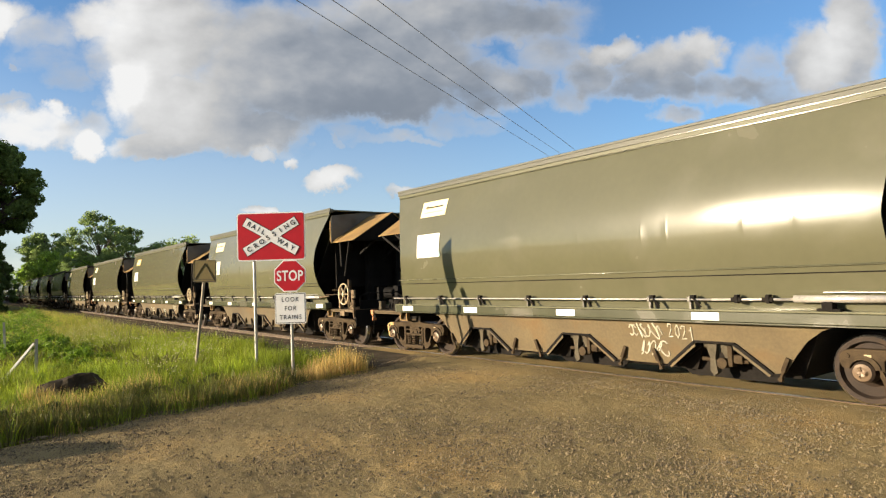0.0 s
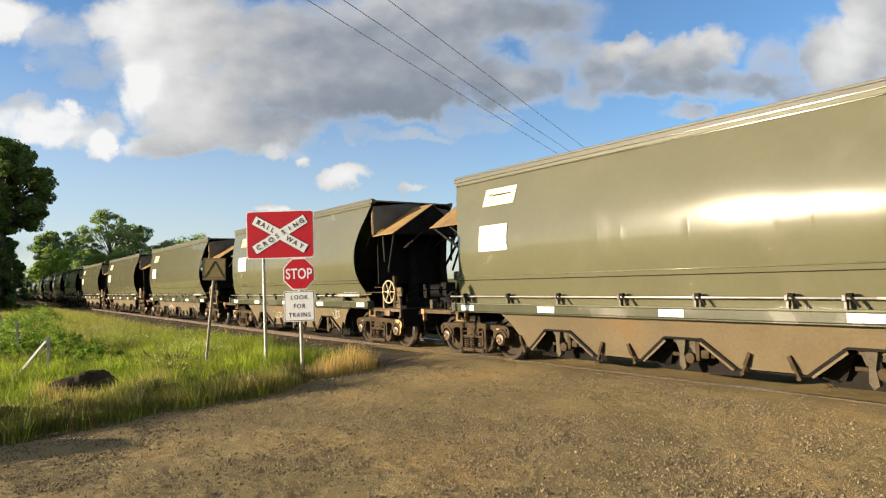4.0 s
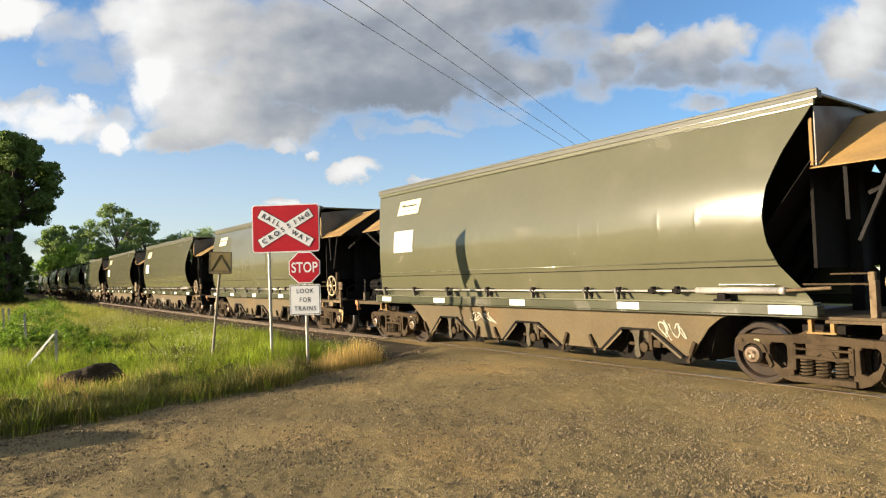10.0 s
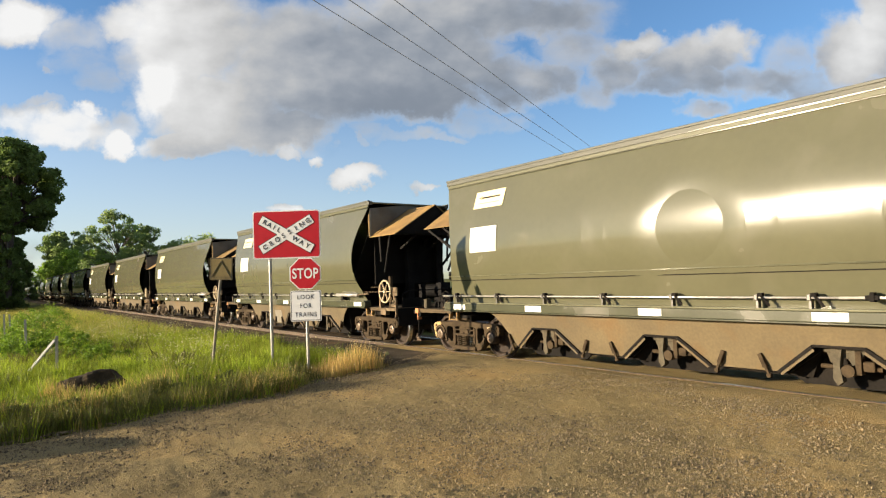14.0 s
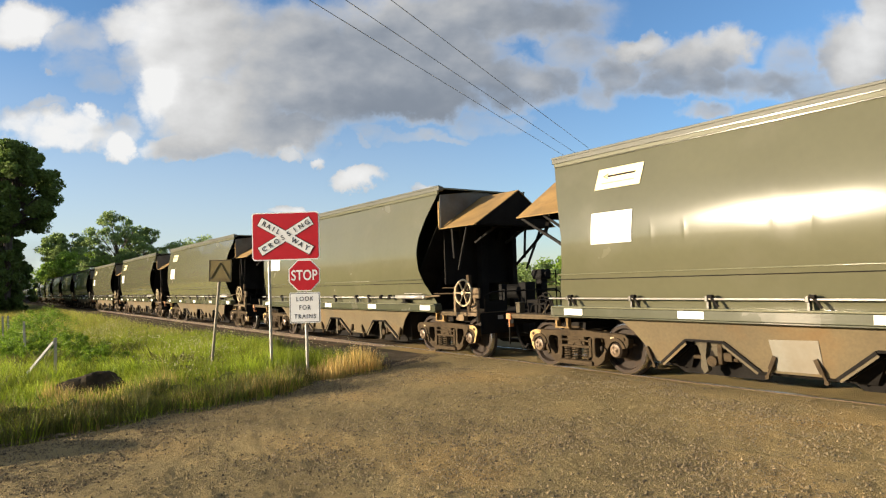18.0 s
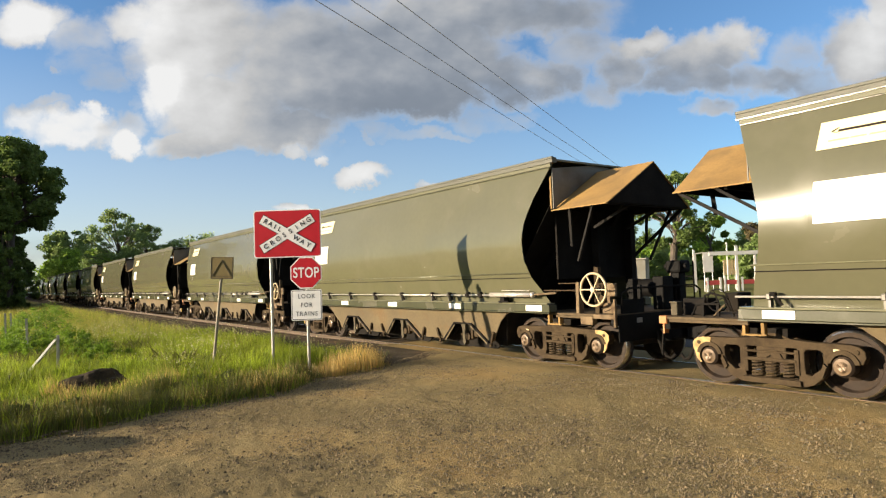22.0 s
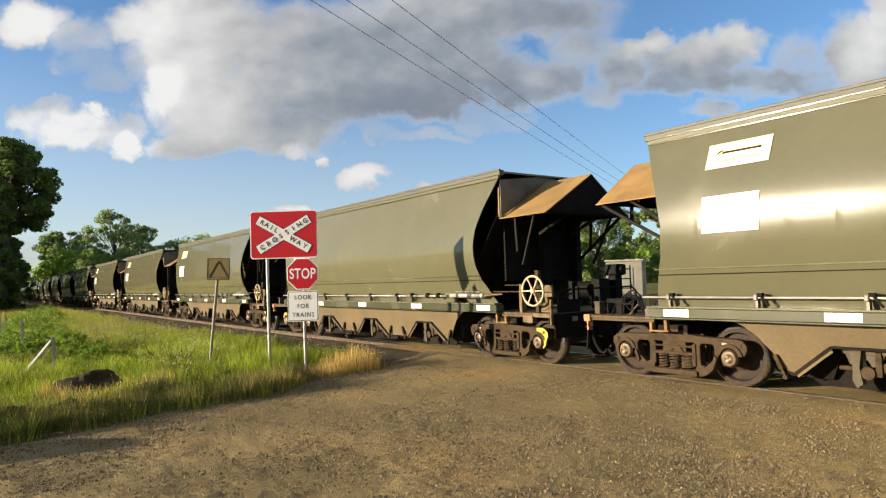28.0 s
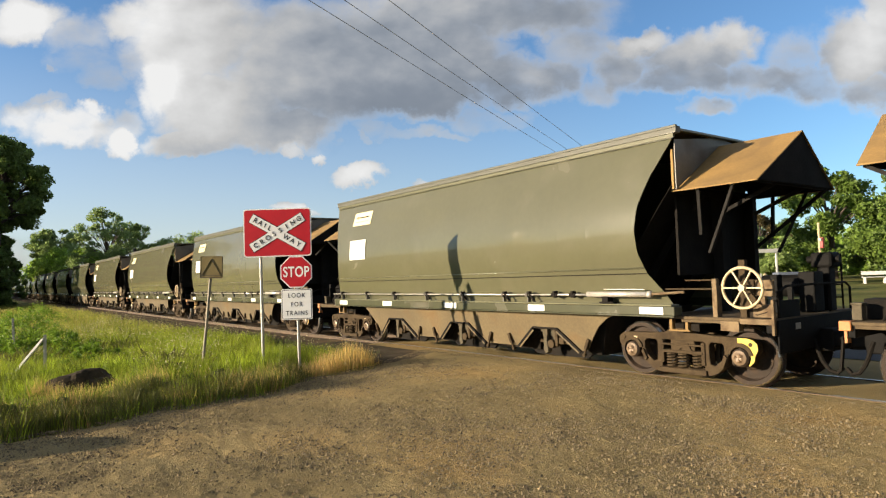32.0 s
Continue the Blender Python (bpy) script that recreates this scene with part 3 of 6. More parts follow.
swept("ballast", [(-3.1, -0.12), (-2.2, -0.07), (-1.75, -0.10), (-1.3, -0.12), (0, -0.115), (1.3, -0.12), (2.6, -0.2)], -320, 80, 4.0, BALLAST, "brown stone ballast under the railway track", "ballast")
RAIL = [(-0.07, -0.155), (-0.07, -0.14), (-0.012, -0.11), (-0.012, -0.045), (-0.036, -0.03), (-0.036, 0.0), (0.036, 0.0), (0.036, -0.03), (0.012, -0.045), (0.012, -0.11), (0.07, -0.14), (0.07, -0.155)]
for side in (-1, 1):
    swept("rail", [(w + 0.752 * side, z) for w, z in RAIL], -320, 80, 4.0, RAIL_RUST, "rusty steel rail with a worn top", "rail")
    swept("rail_head", [(-0.026 + 0.752 * side, 0.0015), (0.026 + 0.752 * side, 0.0015)], -320, 80, 4.0, BRIGHT, "bright worn running surface of the rail", "rail")
sleeper_me = mesh_of("sleeper", box(B(), -0.12, 0.12, -1.25, 1.25, -0.22, -0.105, 0.01), TIMBER)
track_bed = thing("sleepers", "weathered timber sleepers under the rails", "sleepers")
track_bed["kind"] = "structure"
for i in range(110):
    s = -76 + i * 0.62
    x, y, a = line_at(s)
    if s < -13.5:
        part("sleeper", sleeper_me, None, track_bed, at=Matrix.Translation((x, y, 0)) @ Matrix.Rotation(a, 4, "Z"))


# ---- the grain wagon ----
HALF_PITCH = 6.852
PROFILE = [(-1.235, 3.80), (-1.262, 3.70), (-1.325, 3.45), (-1.385, 3.2), (-1.43, 2.98), (-1.462, 2.78), (-1.48, 2.6), (-1.486, 2.42), (-1.480, 2.24), (-1.462, 2.08), (-1.436, 1.93), (-1.405, 1.80), (-1.370, 1.66), (-1.335, 1.52), (-1.30, 1.40), (-1.285, 1.30)]


RIGHT_END = [(1.3, 5.02), (1.5, 4.90), (1.8, 4.66), (2.1, 4.55), (2.45, 4.52), (2.8, 4.58), (3.2, 4.76), (3.55, 4.97), (3.8, 5.12), (4.0, 5.15)]
LEFT_END = [(1.3, 5.05), (1.5, 5.01), (1.7, 4.96), (2.05, 4.85), (2.48, 4.81), (2.94, 4.90), (3.5, 5.05), (3.8, 5.13), (4.0, 5.15)]


def end_x(z, pts=RIGHT_END):
    """How far the side sheet reaches at a height: hollow towards the middle."""
    for (z0, x0), (z1, x1) in zip(pts, pts[1:]):
        if z <= z1:
            return x0 + (x1 - x0) * max(0, (z - z0)) / (z1 - z0)
    return 5.15


SEAMS = (-4.3, -3.1, -2.55, -1.3, -0.85, 0.32, 1.6, 2.05, 3.25, 3.9)


def side_sheet(side, seed, dent=None):
    """One curved steel side with weld seams, slight buckles and thickness."""
    bm = B()
    prof = []
    for (w0, z0), (w1, z1) in zip(PROFILE, PROFILE[1:]):
        prof += [(w0 + (w1 - w0) * k / 2, z0 + (z1 - z0) * k / 2) for k in range(2)]
    prof.append(PROFILE[-1])
    marks = sorted([(-1 + 2 * k / 56, 0.0) for k in range(57)] + [(m / 4.9 + d, h) for m in SEAMS for d, h in ((-0.0020, 0), (0, 0.0022), (0.0020, 0))])
    if side > 0:
        marks = [(-1 + 2 * k / 8, 0.0) for k in range(9)]
    cols = len(marks) - 1
    outer, inner = [], []
    for w, z in prof:
        e, f = end_x(z), end_x(z, LEFT_END)
        ro, ri = [], []
        for u, bead in marks:
            x = (e if u > 0 else f) * u
            d = 0.007 * noise.noise((x * 0.55 + seed * 7, z * 0.9, side)) + 0.0035 * noise.noise((x * 1.7, z * 2.2 + seed, 4)) + bead * math.exp(-((z - 2.40) / 0.075) ** 2) * (0.3 if seed == 4 else 1.0)
            if dent and side < 0:
                r = math.hypot(x - dent[0], z - dent[1]) / dent[2]
                d -= 0.04 * math.exp(-2.2 * r * r) - 0.010 * math.exp(-9 * (r - 1.1) ** 2)
            ro.append(bm.verts.new((x, -side * (w - d), z)))
            ri.append(bm.verts.new((x, -side * (w + 0.014), z)))
        outer.append(ro)
        inner.append(ri)
    for g in (outer, inner):
        for a, b in zip(g, g[1:]):
            for k in range(cols):
                bm.faces.new((a[k], a[k + 1], b[k + 1], b[k])).smooth = True
    n = len(outer)
    rim = []
    for i in range(n - 1):
        for k in (0, cols):
            rim.append(bm.faces.new((outer[i][k], outer[i + 1][k], inner[i + 1][k], inner[i][k])))
    for i in (0, n - 1):
        for k in range(cols):
            rim.append(bm.faces.new((outer[i][k], outer[i][k + 1], inner[i][k + 1], inner[i][k])))
    for f in rim:
        for e in f.edges:
            e.smooth = False
    bmesh.ops.recalc_face_normals(bm, faces=bm.faces)
    return bm


SKIRT = [(-3.98, 1.17), (-3.80, 1.10), (-3.62, 0.96), (-3.45, 0.76), (-3.30, 0.55)]
for c in (-2.43, -0.02, 2.40):
    SKIRT += [(c - 0.77, 0.52), (c - 0.31, 0.88), (c + 0.27, 0.88), (c + 0.72, 0.52)]
SKIRT += [(3.27, 0.55), (3.42, 0.76), (3.58, 0.96), (3.77, 1.10), (3.95, 1.17)]


def coil(bm, x, y, z0, z1, r=0.055, wire=0.013, turns=5):
    n = turns * 10
    tube(bm, [(x + r * math.cos(2 * math.pi * i / 10), y + r * math.sin(2 * math.pi * i / 10), z0 + (z1 - z0) * i / n) for i in range(n + 1)], wire, 5)


AXLE, RADIUS, BOGIE_X = 0.86, 0.415, 4.965


def cut_plate(outer, holes, y0, y1, bevel):
    """A plate in x, z with windows cut through it and rounded edges."""
    bm = B()
    loops = []
    for loop in [outer] + holes:
        vs = [bm.verts.new((x, y0, z)) for x, z in loop]
        loops += [bm.edges.new((vs[i], vs[(i + 1) % len(vs)])) for i in range(len(vs))]
    bmesh.ops.triangle_fill(bm, use_beauty=True, use_dissolve=False, edges=loops)
    front = bm.faces[:]
    r = bmesh.ops.extrude_face_region(bm, geom=front)
    bmesh.ops.translate(bm, vec=(0, y1 - y0, 0), verts=[v for v in r["geom"] if isinstance(v, bmesh.types.BMVert)])
    bmesh.ops.recalc_face_normals(bm, faces=bm.faces)
    rim = [e for e in bm.edges if len(e.link_faces) == 2 and e.calc_face_angle(0) > 0.9 and abs(e.verts[0].co.y - e.verts[1].co.y) < 1e-4]
    bmesh.ops.bevel(bm, geom=rim, offset=bevel, segments=2, profile=0.5, affect="EDGES", clamp_overlap=True)
    return bm


def jaw(r, a0, a1, n=7):
    """Points of the arch over a bearing."""
    return [(AXLE + r * math.cos(radians(a0 + (a1 - a0) * i / n)), RADIUS + 0.01 + r * math.sin(radians(a0 + (a1 - a0) * i / n))) for i in range(n + 1)]


NOSE = [(0.96, 0.68), (1.05, 0.66), (1.105, 0.605), (1.11, 0.53), (1.075, 0.455)]
SIDE_Y = 1.0


def sideframe_mesh():
    """A cast three-piece bogie side: arched noses over the bearings, two windows and a spring opening."""
    half = [(0.0, 0.72), (0.22, 0.715), (0.42, 0.695), (0.60, 0.685), (0.78, 0.685)] + NOSE + jaw(0.165, 8, 172) + [(0.685, 0.36), (0.65, 0.27), (0.52, 0.155), (0.42, 0.12), (0.0, 0.115)]
    outer = half + [(-x, z) for x, z in reversed(half[1:-1])]
    holes = []
    for k in (-1, 1):
        holes.append([(k * x, z) for x, z in ((0.60, 0.59), (0.635, 0.555), (0.635, 0.45), (0.60, 0.36), (0.49, 0.27), (0.43, 0.29), (0.42, 0.38), (0.42, 0.555), (0.45, 0.59))])
    holes.append([(-0.34, 0.56), (-0.32, 0.595), (0.32, 0.595), (0.34, 0.56), (0.34, 0.20), (-0.34, 0.20)])
    bm = cut_plate(outer, holes, -0.07, 0.07, 0.014)
    for k in (-1, 1):
        ring(bm, (k * AXLE, RADIUS + 0.01), 0.135, 0.19, -0.09, 0.06, 16, 10, 170)
        rod(bm, (k * 1.015, -0.085, 0.60), (k * 1.015, -0.06, 0.60), 0.028, 10)
        slab(bm, [(k * 0.685, 0.40), (k * 0.65, 0.44), (k * 0.59, 0.30), (k * 0.63, 0.26)], -0.10, 0.06)
    box(bm, -0.38, 0.38, -0.11, 0.10, 0.12, 0.195, 0.012)
    slab(bm, [(-0.30, 0.70), (-0.16, 0.775), (0.10, 0.775), (0.28, 0.70)], -0.06, 0.05)
    return mesh_of("sideframe", bm, FRAME_STEEL)


WHEEL_CUT = [(1.125, 0.0), (1.128, 0.045), (1.112, 0.07), (1.10, 0.10), (1.07, 0.125), (0.94, 0.13), (0.94, 0.07), (0.88, 0.07), (0.88, 0.13), (0.82, 0.15), (0.775, 0.20), (0.765, 0.315), (0.83, 0.34), (0.83, 0.394),
             (0.817, 0.412), (0.735, RADIUS), (0.722, 0.442), (0.695, 0.442), (0.69, 0.335), (0.735, 0.315), (0.74, 0.20), (0.70, 0.14), (0.69, 0.075)]


def wheelset_mesh():
    """Axle, two flanged wheels and their end caps, turned in one piece."""
    bm = B()
    cut = [(-y, r) for y, r in WHEEL_CUT] + [(y, r) for y, r in reversed(WHEEL_CUT)]
    seg, rings = 30, []
    for i, (y, r) in enumerate(cut):
        if r == 0.0:
            rings.append([bm.verts.new((0, y, 0))])
            continue
        row = []
        for k in range(seg):
            a = 2 * math.pi * k / seg
            bolt = 0.02 if r == 0.045 and k % 10 < 4 else 0.0
            row.append(bm.verts.new((r * math.cos(a), y + math.copysign(bolt, y), r * math.sin(a))))
        rings.append(row)
    for p, q in zip(rings, rings[1:]):
        for k in range(seg):
            j = (k + 1) % seg
            f = bm.faces.new([v for v in dict.fromkeys((p[k % len(p)], p[j % len(p)], q[j % len(q)], q[k % len(q)]))])
            y = abs(f.calc_center_median().y)
            f.material_index = 1 if y > 1.105 else 2 if 0.73 < y < 0.829 and f.calc_center_median().xz.length > 0.40 else 0
    bmesh.ops.recalc_face_normals(bm, faces=bm.faces)
    return mesh_of("wheelset", bm, [TREAD, CAP, BRIGHT])


def bolster_mesh():
    bm = B()
    box(bm, -0.20, 0.20, -1.07, 1.07, 0.40, 0.62, 0.03)
    rod(bm, (0, 0, 0.6), (0, 0, 0.72), 0.2, 16)
    return mesh_of("bogie", bm, FRAME_STEEL)


SIDEFRAME, WHEELSET, BOLSTER = sideframe_mesh(), wheelset_mesh(), bolster_mesh()


def spring_mesh():
    bm = B()
    for x in (-0.18, 0.0):
        coil(bm, x, -0.04, 0.20, 0.41, 0.072, 0.017, 5)
    coil(bm, 0.19, 0.03, 0.20, 0.41, 0.07, 0.016, 5)
    box(bm, -0.33, 0.33, -0.10, 0.10, 0.41, 0.455, 0.012)
    slab(bm, [(-0.16, 0.455), (-0.10, 0.56), (0.10, 0.56), (0.16, 0.455), (0.05, 0.455), (0.0, 0.50), (-0.05, 0.455)], -0.09, -0.02)
    rod(bm, (-0.34, -0.085, 0.535), (0.34, -0.085, 0.535), 0.016, 6)
    box(bm, -0.36, -0.30, -0.09, 0.09, 0.26, 0.58, 0.01)
    box(bm, 0.30, 0.36, -0.09, 0.09, 0.26, 0.58, 0.01)
    return mesh_of("spring_nest", bm, FRAME_STEEL)


def shoe_mesh():
    bm = B()
    ring(bm, (0, RADIUS), 0.425, 0.49, -0.05, 0.05, 8, 150, 205)
    bar(bm, (-0.46, 0, 0.36), (-0.62, 0, 0.27), 0.06, 0.05)
    bar(bm, (-0.49, 0, 0.47), (-0.54, 0, 0.68), 0.04, 0.03)
    return mesh_of("brake_shoe", bm, FRAME_STEEL)


def adapter_mesh(mat, k):
    """Paint on the nose of a side frame, thick as a thin plate."""
    loop = [(0.83, 0.68)] + NOSE + [(1.055, 0.375), (1.0, 0.315)] + jaw(0.155, -42, 96, 7)
    return mesh_of("nose_paint", slab(B(), [(k * (x - AXLE), z) for x, z in loop], -0.079, -0.066), mat)


def tag_mesh():
    return mesh_of("axle_tag", box(B(), -0.038, 0.038, -0.074, -0.066, 0.0, 0.058, 0.004), CREAM)


SPRINGS, SHOE, AXLE_TAG = spring_mesh(), shoe_mesh(), tag_mesh()
NOSE_PAINT = {(n, k): adapter_mesh(m, k) for n, m in ((1, FADED_YELLOW), (2, YELLOW)) for k in (-1, 1)}


def add_bogie(parent, x, full, plate):
    bogie = part("bogie", BOLSTER, None, parent, "dusty cast steel three-piece bogie", at=Matrix.Translation((x, 0, 0)))
    for s in (-1, 1):
        part("sideframe", SIDEFRAME, None, bogie, at=Matrix.Translation((0, s * SIDE_Y, 0)))
        if s < 0:
            part("spring_nest", SPRINGS, None, bogie, at=Matrix.Translation((0, s * SIDE_Y, 0)))
    sets = []
    for k in (-1, 1):
        sets.append(part("wheelset", WHEELSET, None, bogie, "worn brown steel wheelset", at=Matrix.Translation((k * AXLE, 0, RADIUS))))
        if full:
            part("brake_shoe", SHOE, None, bogie, at=Matrix.Translation((k * AXLE, -0.78, 0)) @ (Matrix.Rotation(math.pi, 4, "Z") if k < 0 else Matrix.Identity(4)))
    if full:
        part("axle_tag", AXLE_TAG, None, bogie, "small cream painted tag", at=Matrix.Translation((-0.80 if x > 0 else 0.80, -SIDE_Y - 0.01, 0.565)))
    if plate:
        out = 1 if x > 0 else -1
        part("nose_plate", NOSE_PAINT[plate, out], None, bogie, "yellow painted side frame nose",
             at=Matrix.Translation((out * AXLE, -SIDE_Y, 0)))
    return sets


def canopy_mesh(out, x1=6.26):
    """A gabled steel hood over the end platform, with folded eaves."""
    bm = B()
    x0 = 4.98
    for s in (-1, 1):
        a, b = (0.0, 3.735), (s * 1.16, 2.985)
        t = 0.012
        ridge_x = x1 + 0.06
        vs = []
        for dz in (0, -0.018):
            vs.append([bm.verts.new((out * x, y, z + dz)) for x, y, z in ((x0, a[0], a[1]), (ridge_x, a[0], a[1]), (x1 - 0.03, b[0], b[1]), (x0, b[0], b[1]))])
        p, q = vs
        bm.faces.new(p)
        bm.faces.new(q[::-1])
        for i in range(4):
            bm.faces.new((p[i], p[(i + 1) % 4], q[(i + 1) % 4], q[i]))
        bar(bm, (out * x0, s * 1.16, 2.975), (out * (x1 - 0.03), s * 1.16, 2.975), 0.035, 0.02)
    bmesh.ops.recalc_face_normals(bm, faces=bm.faces)
    return bm


def gable_mesh(out, x1=6.26):
    """A black plate across the hood's gable, standing in for its shaded inside."""
    bm = B()
    p = [bm.verts.new((out * x, y, z)) for x, y, z in ((x1 - 0.05, -1.13, 2.985), (x1 + 0.04, 0, 3.712), (x1 - 0.05, 1.13, 2.985))]
    q = [bm.verts.new((v.co.x - out * 0.012, v.co.y, v.co.z)) for v in p]
    bm.faces.new(p)
    bm.faces.new(q[::-1])
    for i in range(3):
        bm.faces.new((p[i], p[(i + 1) % 3], q[(i + 1) % 3], q[i]))
    bmesh.ops.recalc_face_normals(bm, faces=bm.faces)
    return bm


def hand_wheel(parent, x, y, z, r):
    seg = 36
    rim = tube(B(), [(x + r * math.cos(2 * math.pi * i / seg), y, z + r * math.sin(2 * math.pi * i / seg)) for i in range(seg + 1)], 0.02, 8)
    wheel = part("handbrake_wheel", rim, CREAM, parent, "cream six-spoked handbrake wheel", smooth=True)
    part("hub", rod(B(), (x, y + 0.04, z), (x, y - 0.03, z), 0.045, 14), CREAM, wheel)
    for i in range(6):
        a = 2 * math.pi * i / 6
        part("spoke", bar(B(), (x + 0.03 * math.cos(a), y + 0.008, z + 0.03 * math.sin(a)), (x + (r - 0.005) * math.cos(a), y, z + (r - 0.005) * math.sin(a)), 0.028, 0.018), CREAM, wheel)


def end_gear(w, out, full, hood=6.26):
    """Platform, coupler and fittings at one end; out is +1 at the handbrake end."""
    o = out
    part("platform", box(B(), o * 4.6, o * 6.42, -1.30, 1.30, 1.135, 1.175, 0.006), DECK, w)
    part("end_beam", box(B(), o * 6.30, o * 6.43, -1.28, 1.28, 0.99, 1.135, 0.01), BLACK_PAINT, w)
    part("deck_edge", box(B(), o * 5.12, o * 6.30, -1.30, -1.25, 1.095, 1.134, 0.006), DECK, w)
    c = B()
    box(c, o * 6.3, o * 6.62, -0.14, 0.14, 0.68, 0.98, 0.02)
    box(c, o * 6.55, o * 6.80, -0.13, 0.15, 0.72, 0.96, 0.05)
    box(c, o * 6.72, o * 6.88, 0.02, 0.14, 0.70, 0.98, 0.03)
    part("coupler", c, BLACK_PAINT, w, "black cast steel automatic coupler")
    h = B()
    tube(h, [(o * 6.46, -0.32, 0.86), (o * 6.50, -0.34, 0.72), (o * 6.56, -0.34, 0.56), (o * 6.64, -0.33, 0.45), (o * 6.72, -0.32, 0.43), (o * 6.79, -0.31, 0.50)], 0.028, 7)
    part("brake_hose", h, BLACK_AND_SHADE, w)
    if out < 0:
        part("step_bracket", box(box(B(), o * 6.33, o * 6.46, -1.32, -1.18, 1.07, 1.185, 0.012), o * 6.38, o * 6.41, -1.30, -1.20, 0.93, 1.08), ORANGE, w, "orange painted corner step bracket")
    body_bolster = box(B(), o * 4.74, o * 5.24, -1.05, 1.05, 0.93, 1.05, 0.01)
    part("body_bolster", body_bolster, BLACK_AND_SHADE, w)
    jack = B()
    for x in (4.94, 5.19):
        box(jack, o * (x - 0.022), o * (x + 0.022), -1.29, -1.21, 0.985, 1.134)
    box(jack, o * 4.90, o * 5.23, -1.285, -1.215, 0.962, 0.984)
    part("jacking_bracket", jack, TAN, w, "tan dusty jacking bracket")
    # end hopper slope and bracing, painted near black for the shade under the hood
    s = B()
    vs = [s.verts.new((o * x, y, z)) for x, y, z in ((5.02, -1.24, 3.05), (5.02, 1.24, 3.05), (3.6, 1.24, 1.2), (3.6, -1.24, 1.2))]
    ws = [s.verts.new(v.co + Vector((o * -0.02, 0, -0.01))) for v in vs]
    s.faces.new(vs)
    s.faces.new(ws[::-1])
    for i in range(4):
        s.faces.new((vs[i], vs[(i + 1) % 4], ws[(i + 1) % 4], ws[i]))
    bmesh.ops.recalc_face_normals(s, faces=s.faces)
    part("slope_sheet", s, BLACK_AND_SHADE, w)
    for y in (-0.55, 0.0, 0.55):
        part("slope_rib", bar(B(), (o * 5.06, y, 2.98), (o * 3.75, y, 1.2), 0.10, 0.12), BLACK_AND_SHADE, w)
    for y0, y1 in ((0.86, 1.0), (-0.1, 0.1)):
        part("end_post", box(B(), o * 4.95, o * 5.11, y0, y1, 1.17, 3.0, 0.01), BLACK_AND_SHADE, w)
    part("end_panel", box(B(), o * 4.90, o * 4.94, -1.0, 1.0, 1.75, 2.95, 0.0), BLACK_AND_SHADE, w)
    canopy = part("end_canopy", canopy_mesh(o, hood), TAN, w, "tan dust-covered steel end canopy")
    part("gable_plate", gable_mesh(o, hood), BLACK_AND_SHADE, canopy, "black plate standing in for shade inside the canopy")
    for s_ in (-1, 1):
        if out > 0:
            part("strut", bar(B(), (o * 5.34, s_ * 1.08, 2.97), (o * 5.33, s_ * 1.04, 2.32), 0.042, 0.042), GREASY, canopy)
            part("strut", bar(B(), (o * 5.86, s_ * 1.08, 2.97), (o * 5.43, s_ * 1.0, 2.06), 0.042, 0.042), GREASY, canopy)
            part("strut", bar(B(), (o * 6.1, s_ * 0.45, 2.98), (o * 5.35, s_ * 0.45, 2.66), 0.05, 0.05), GREASY, canopy)
            if s_ > 0:
                part("strut", bar(B(), (o * (hood - 0.10), s_ * 1.0, 2.96), (o * 5.08, s_ * 1.0, 2.16), 0.05, 0.045), BLACK_AND_SHADE, canopy)
        else:
            part("strut", bar(B(), (o * (hood - 0.08), s_ * 1.08, 2.97), (o * 4.80, s_ * 1.0, 2.16), 0.05, 0.045), GREASY, canopy)
            part("strut", bar(B(), (o * 5.60, s_ * 1.09, 2.97), (o * 4.85, s_ * 0.96, 2.46), 0.045, 0.04), GREASY, canopy)
            part("strut", bar(B(), (o * 5.95, s_ * 0.6, 2.98), (o * 5.7, s_ * 0.95, 2.62), 0.06, 0.03), GREASY, canopy)
            part("strut", bar(B(), (o * 5.45, s_ * 1.1, 2.96), (o * 5.45, 0, 2.97), 0.05, 0.05), BLACK_AND_SHADE, canopy)
        part("strut", bar(B(), (o * (hood - 0.11), s_ * 1.1, 2.985), (o * (hood - 0.11), 0, 2.99), 0.05, 0.05), GREASY, canopy)
        # near-black sheet below each slope, added in place of the canopy's shade
        under_shade = B()
        p = [under_shade.verts.new((o * x, y, z - 0.026)) for x, y, z in ((4.98, 0.0, 3.735), (hood, 0.0, 3.735), (hood - 0.08, s_ * 1.13, 3.005), (4.98, s_ * 1.13, 3.005))]
        q = [under_shade.verts.new(v.co - Vector((0, 0, 0.006))) for v in p]
        under_shade.faces.new(p)
        under_shade.faces.new(q[::-1])
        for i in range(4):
            under_shade.faces.new((p[i], p[(i + 1) % 4], q[(i + 1) % 4], q[i]))
        bmesh.ops.recalc_face_normals(under_shade, faces=under_shade.faces)
        part("canopy_lining", under_shade, BLACK_AND_SHADE, canopy, "black sheet standing in for shade under the canopy")
    plate = B()
    v = [(-1.20, 3.72), (-1.20, 2.99), (0, 3.735), (1.20, 2.99), (1.20, 3.72), (0, 3.86)]
    p = [plate.verts.new((o * 5.08, y, z)) for y, z in v]
    q = [plate.verts.new((o * 5.065, y, z)) for y, z in v]
    plate.faces.new(p)
    plate.faces.new(q[::-1])
    for i in range(6):
        plate.faces.new((p[i], p[(i + 1) % 6], q[(i + 1) % 6], q[i]))
    bmesh.ops.recalc_face_normals(plate, faces=plate.faces)
    part("end_plate", plate, END_GREY, w)
